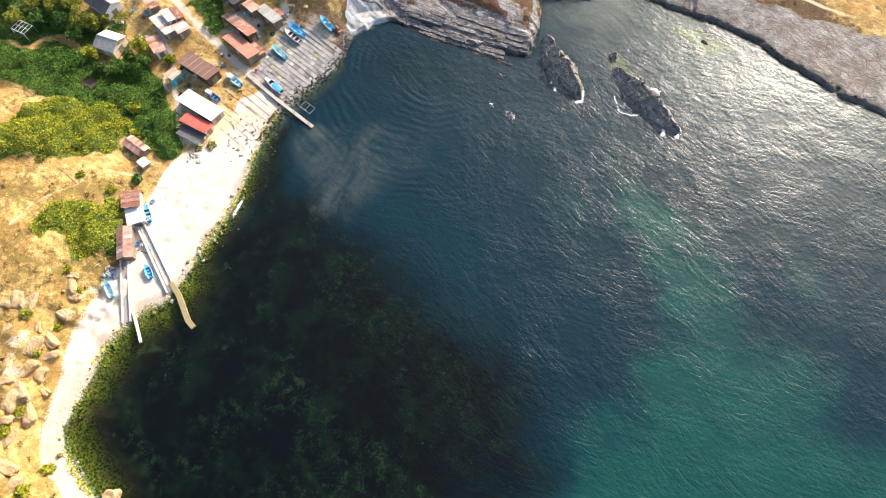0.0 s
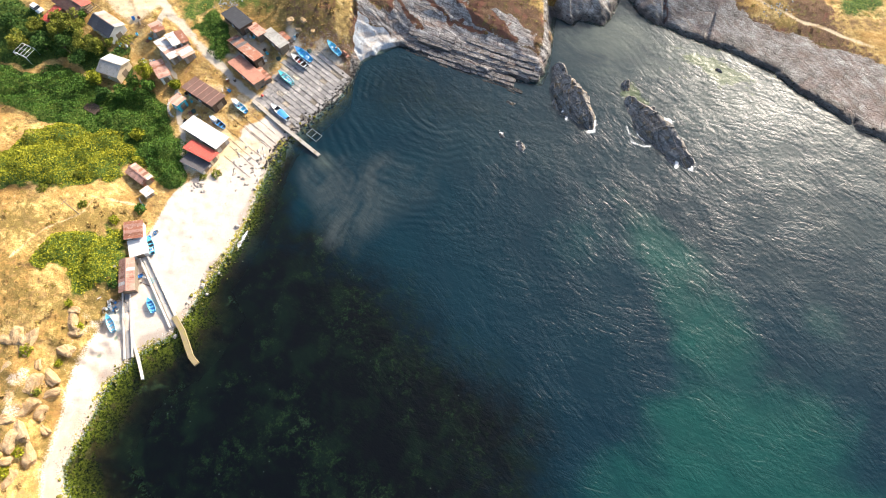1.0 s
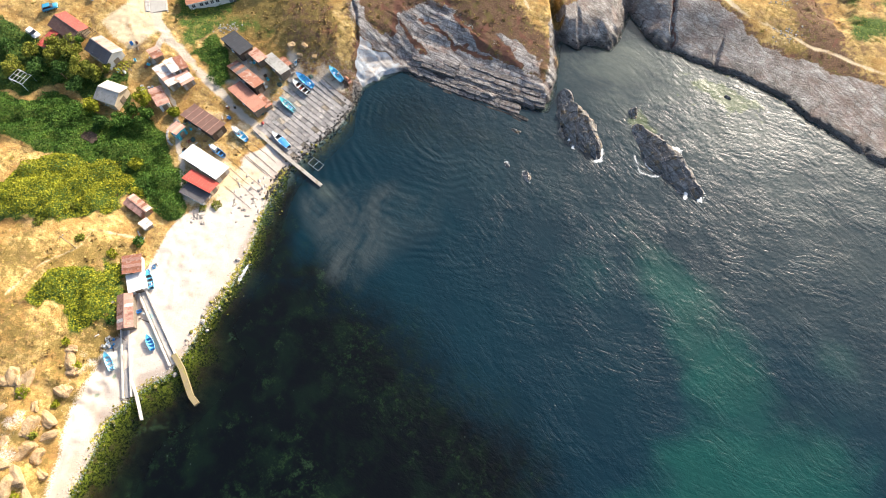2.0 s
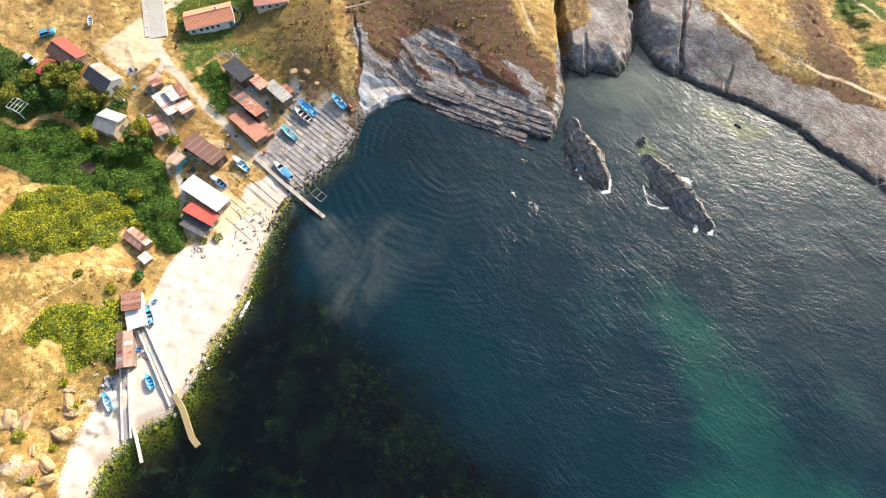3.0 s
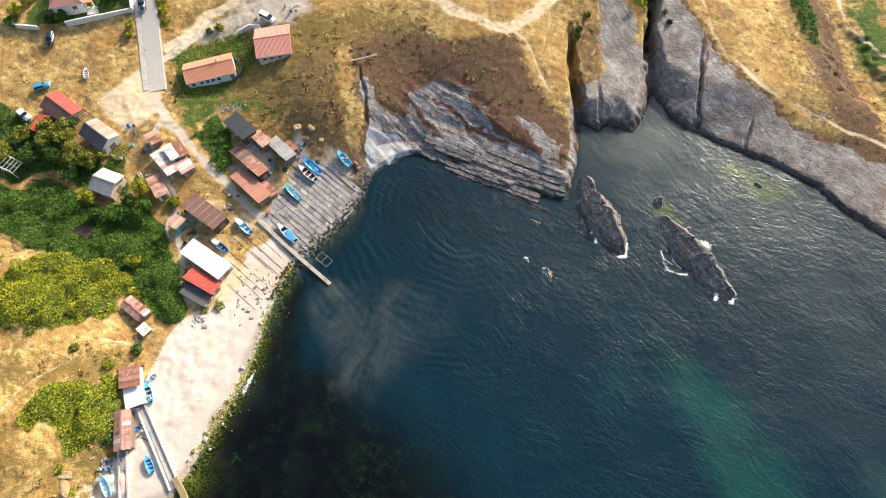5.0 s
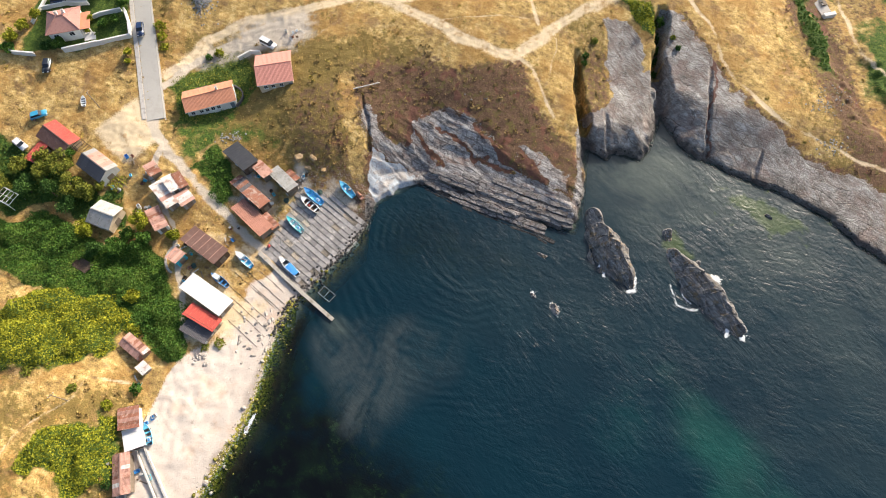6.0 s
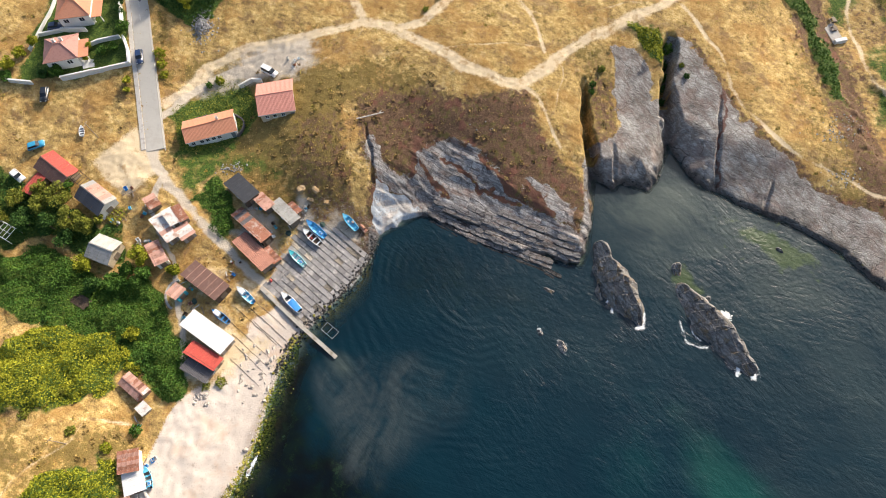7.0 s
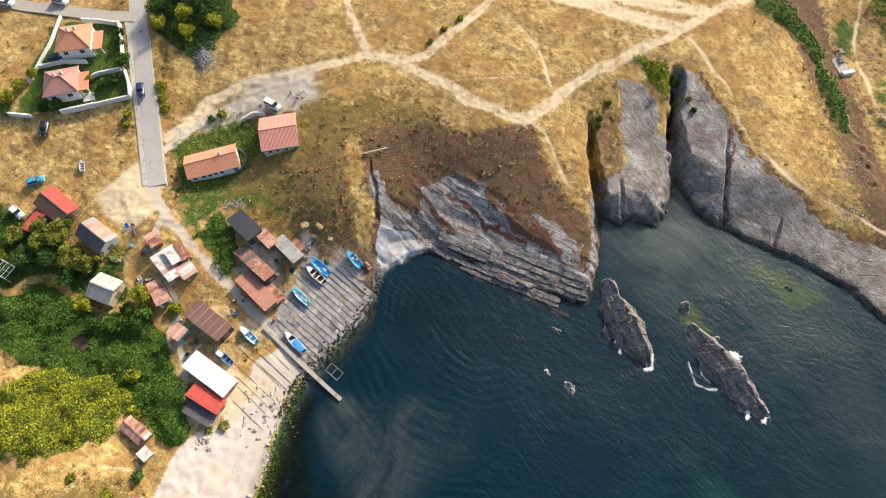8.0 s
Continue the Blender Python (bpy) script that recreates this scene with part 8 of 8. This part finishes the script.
heap = []
for _ in range(420):
    a, r = rng.uniform(0, 6.28), abs(rng.gauss(0, 1.3))
    px, py = -72.0 + math.cos(a) * r * 1.3, 171.2 + math.sin(a) * r * 1.9
    heap.append((px, py, ground_z(px, py) + max(0, 0.9 - 0.4 * r), rng.uniform(0.25, 0.7), rng.uniform(0, 6.28)))
M_RUBBLE = rock_material("grey_rubble", (0.12, 0.12, 0.12), (0.28, 0.28, 0.28), (0.50, 0.50, 0.49))
scatter_mesh("rubble_heap", heap, small, M_RUBBLE, "heap of grey building rubble beside the field", "rubble")
spots = []
for x0, y0, n, spread in ((-61, 132.5, 70, 1.4), (81, 138, 60, 2.5), (79.5, 127.5, 60, 2.5), (84, 142, 40, 3), (0, 141, 8, 3)):
    for _ in range(n):
        px, py = x0 + rng.gauss(0, spread), y0 + rng.gauss(0, spread * 0.5)
        spots.append((px, py, ground_z(px, py), rng.uniform(0.15, 0.6), rng.uniform(0, 6.28)))
scatter_mesh("scattered_stones", spots, small, M_RUBBLE, "loose grey stones lying on the slopes", "stones")

buoy = thing("buoy", -50.4, 105.6, ground_z(-50.4, 105.6), 0, "red plastic net float beside the lane", "buoy")
bm = bmesh.new()
bmesh.ops.create_uvsphere(bm, u_segments=14, v_segments=9, radius=0.38, matrix=Matrix.Translation((0, 0, 0.36)) @ Matrix.Diagonal((1, 1, 0.9, 1)))
part("float", bm, B_RED, buoy, "", True)
part("eye", rod(bmesh.new(), (0, 0, 0.62), (0, 0, 0.82), 0.08, 0.06, 8), B_DARK, buoy)


def clutter(label, x, y, n, spread, mats, group):
    """Loose planks, crates and drums round a shed."""
    for _ in range(n):
        px, py = x + rng.gauss(0, spread), y + rng.gauss(0, spread)
        z, turn = ground_z(px, py), rng.choice((-44, 46)) + rng.uniform(-25, 25)
        kind = rng.random()
        material = rng.choice(mats)
        if kind < 0.5:
            ob = thing("plank", px, py, z + 0.03, turn, "weathered plank lying beside the sheds", "plank", group)
            l = rng.uniform(0.8, 2.6)
            part("board", boxed(-l / 2, l / 2, -0.12, 0.12, 0, 0.06, 0.01), M_WOOD if rng.random() < 0.6 else M_PALE, ob)
        elif kind < 0.82:
            ob = thing("crate", px, py, z, turn, "open fish crate standing outside the sheds", "crate", group)
            w, h = rng.uniform(0.3, 0.5), rng.uniform(0.25, 0.6)
            part("floor", boxed(-w, w, -w * 0.7, w * 0.7, 0, 0.05), material, ob)
            for s in (-1, 1):
                part("side", boxed(-w, w, s * w * 0.7 - 0.03, s * w * 0.7 + 0.03, 0.05, h), material, ob)
                part("end", boxed(s * w - 0.03, s * w + 0.03, -w * 0.7 + 0.035, w * 0.7 - 0.035, 0.05, h), material, ob)
        else:
            ob = thing("drum", px, py, z, turn, "old steel drum standing among the sheds", "drum", group)
            part("shell", rod(bmesh.new(), (0, 0, 0), (0, 0, 0.85), 0.29, 0.29, 14), material, ob)
            part("lid", rod(bmesh.new(), (0, 0, 0.852), (0, 0, 0.88), 0.30, 0.30, 14), M_GREY_ROOF, ob)


JUNK = [B_WHITE, B_BLUE, M_RUST, M_DARKWOOD, B_CYAN, M_PALE, M_TURQ]
for x, y, n, spread in ((-44.6, 121.6, 14, 1.0), (-50, 117.5, 8, 1.2), (-59, 108.5, 8, 1.3), (-68.5, 104.8, 9, 1.2), (-66.5, 99, 9, 1.4), (-78.8, 121.5, 8, 0.8), (-79.5, 114.5, 10, 1.3), (-86, 120.6, 6, 1.0), (-75, 58, 8, 0.7), (-76.5, 50.5, 16, 1.0), (-70, 57, 6, 0.8), (-55.5, 123, 8, 1.3), (-60, 90, 6, 1.5), (-32.5, 118.6, 5, 0.8), (-48, 159.5, 7, 1.2), (-73.6, 74.6, 6, 0.9), (-83.5, 126.6, 5, 1.0), (-70.8, 67.5, 4, 0.6)):
    clutter("", x, y, n, spread, JUNK, "clutter round the sheds")
winch = thing("winch_frame", -30.4, 118.2, ground_z(-30.4, 118.2), -50, "rusty winch frame below the cliff", "winch")
part("bed", boxed(-1.3, 1.3, -0.5, 0.5, 0, 0.25, 0.03), M_RUST, winch)
part("drum", rod(bmesh.new(), (-0.6, 0, 0.6), (0.6, 0, 0.6), 0.35, 0.35, 12), M_RUST, winch)
for s in (-1, 1):
    part("bracket", boxed(s * 0.7 - 0.06, s * 0.7 + 0.06, -0.35, 0.35, 0.25, 0.9), M_RUST, winch)


def pole(x, y, high, label):
    ob = thing("utility_pole", x, y, ground_z(x, y) - 0.1, rng.uniform(0, 90), label, "pole", "utility poles")
    part("shaft", rod(bmesh.new(), (0, 0, 0), (0, 0, high), 0.12, 0.08, 8), M_WOOD, ob)
    part("crossarm", boxed(-0.7, 0.7, -0.05, 0.05, high - 0.5, high - 0.4), M_WOOD, ob)
    for s in (-0.6, 0, 0.6):
        part("insulator", rod(bmesh.new(), (s, 0, high - 0.4), (s, 0, high - 0.25), 0.05, 0.04, 6), M_PLASTER, ob)


for x, y in ((-93.6, 140.4), (-95.8, 186.5), (-66.5, 186.8), (-85.6, 70.6)):
    pole(x, y, 6.0, "wooden utility pole in the dry grass")
steps = thing("garden_steps", -72.6, 101.6, ground_z(-72.6, 101.6), 0, "curving row of concrete steps beside the turquoise cabin", "steps")
for i in range(9):
    a = radians(110 + i * 16)
    px, py = -70.4 + 2.6 * math.cos(a), 102.4 + 3.4 * math.sin(a)
    st = part("step", boxed(-0.25, 0.25, -0.5, 0.5, 0, 0.18, 0.02), M_CONCRETE, steps)
    st.matrix_basis = pose(px + 72.6, py - 101.6, ground_z(px, py) - ground_z(-72.6, 101.6), 0, 0, 110 + i * 16)
terrace_wall = thing("terrace_wall", -66.9, 142.4, ground_z(-66.9, 142.4), 16, "dark retaining wall curving behind the bungalow", "wall")
for i in range(13):
    a = radians(-35 + i * 15)
    px, py = 7.6 * math.cos(a), 4.6 * math.sin(a)
    b = part("wall_block", boxed(-0.85, 0.85, -0.14, 0.14, -0.5, 0.9, 0.02), M_SLATE, terrace_wall)
    wx_, wy_ = -66.9 + px * math.cos(radians(16)) - py * math.sin(radians(16)), 142.4 + px * math.sin(radians(16)) + py * math.cos(radians(16))
    b.matrix_basis = pose(px, py, ground_z(wx_, wy_) - ground_z(-66.9, 142.4), 0, 0, math.degrees(math.atan2(4.6 * math.cos(a), -7.6 * math.sin(a))))

slope_stones = [stone_mesh("boulder", 60 + i, M_CRAG, 0.7, 3, 0.8) for i in range(3)]
for x, y, size in ((-44.4, 127.2, 1.6), (-41.2, 126.6, 1.5), (-42.4, 124.6, 1.2), (-38.6, 123.8, 1.0)):
    boulder(rng.choice(slope_stones), x, y, size * 1.25, "pale grey boulder half buried in the scrubby slope", "boulders on the slope", 0.46, "boulder", rng.uniform(0.9, 1.5))

# an arbour, a kitchen garden and a concrete pad
arbour = frame_of_rods("arbour", "dark timber arbour frame between the farmhouses", -95.2, 129.0, ground_z(-95.2, 129.0) + 2.1, -38, 3.4, 2.6, M_DARKWOOD, 0.07, 3, "arbour")
for sx in (-1.7, 1.7):
    for sy in (-1.3, 1.3):
        part("post", rod(bmesh.new(), (sx, sy, -2.4), (sx, sy, 0), 0.08, 0.08, 6), M_DARKWOOD, arbour)
garden = thing("kitchen_garden", -86.0, 120.7, ground_z(-86.0, 120.7), -38, "small kitchen garden with rows of green plants", "garden")
for i in range(6):
    bed = part("bed", boxed(-2.0, 2.0, i * 0.75 - 2.05, i * 0.75 - 1.6, -0.2, 0.16, 0.05), M_SOIL, garden)
    n = 70
    at = np.stack([dice.uniform(-1.9, 1.9, n), i * 0.75 - 1.82 + dice.normal(0, 0.12, n), dice.uniform(0.18, 0.4, n)], 1)
    part("row", leaves("row", at, dice.uniform(0.18, 0.35, n), 0.4, L_BRIGHT), None, bed)
pad = thing("concrete_pad", 88.9, 172.4, ground_z(88.9, 172.4), -78, "pale concrete parking pad beside the ravine", "pad")
part("slab", boxed(-4.4, 4.4, -1.5, 1.5, -0.8, 0.12, 0.03), M_CONCRETE, pad)
part("end_wall", boxed(4.4, 5.4, -1.5, 1.7, -0.8, 1.0, 0.04), M_PLASTER, pad, "low white block at its end")
part("kerb", boxed(-4.7, -4.42, -1.6, 1.6, -0.8, 0.4, 0.03), M_SLATE, pad)
for px, py in ((89.9, 174.4), (89.6, 171.8)):
    table = thing("picnic_table", px, py, ground_z(px, py) + 0.12, -78, "weathered picnic table on the concrete pad", "table", "picnic tables")
    part("tabletop", boxed(-0.8, 0.8, -0.35, 0.35, 0.70, 0.76, 0.01), M_WOOD, table)
    for s in (-1, 1):
        part("bench", boxed(-0.8, 0.8, s * 0.75 - 0.14, s * 0.75 + 0.14, 0.40, 0.45, 0.01), M_WOOD, table)
        part("trestle", boxed(s * 0.6 - 0.05, s * 0.6 + 0.05, -0.7, 0.7, 0.0, 0.395), M_DARKWOOD, table)
        part("upright", boxed(s * 0.6 - 0.045, s * 0.6 + 0.045, -0.1, 0.1, 0.396, 0.698), M_DARKWOOD, table)
boards = thing("rotten_platform", -90.4, 100.4, ground_z(-90.4, 100.4), -30, "rotten plank platform in the bramble thicket", "platform")
for i in range(7):
    part("plank", boxed(-2.1 + rng.uniform(-0.2, 0.2), 2.1 + rng.uniform(-0.4, 0.2), i * 0.36 - 1.2, i * 0.36 - 0.9, 0.3, 0.38, 0.01), M_DARKWOOD, boards)
for sx in (-1.8, 1.8):
    part("bearer", boxed(sx - 0.1, sx + 0.1, -1.3, 1.3, -0.6, 0.295), M_DARKWOOD, boards)

spots = []
while len(spots) < 260:
    px, py = rng.uniform(-51, -29), rng.uniform(93, 119)
    if inside(np.array(px), np.array(py), SLIP_EDGE):
        spots.append((px, py, ground_z(px, py) + 0.11, rng.uniform(0.08, 0.3), rng.uniform(0, 6.28)))
scatter_mesh("scattered_stones", spots, small, M_RUBBLE, "loose stones and broken concrete strewn over the slipway", "stones")
net_at = ((-47.5, 117.2), (-39.6, 119.0), (-51.0, 108.8), (-66.8, 101.0))
M_NET = plain_material("fishing_net", (0.03, 0.06, 0.05), (0.07, 0.11, 0.09), 0.95, 4.0, 0.6)
for px, py in net_at:
    heap = thing("net_heap", px, py, ground_z(px, py), rng.uniform(0, 360), "heap of dark green fishing net on the ground", "net", "heaps of netting")
    bm = bmesh.new()
    bmesh.ops.create_icosphere(bm, subdivisions=3, radius=0.75)
    for v in bm.verts:
        k = 1 + 0.35 * noise.noise(v.co * 2.5 + Vector((px, py, 0)))
        v.co = Vector((v.co.x * k, v.co.y * k * 0.8, max(v.co.z * k * 0.4, -0.05)))
    part("netting", bm, M_NET, heap)
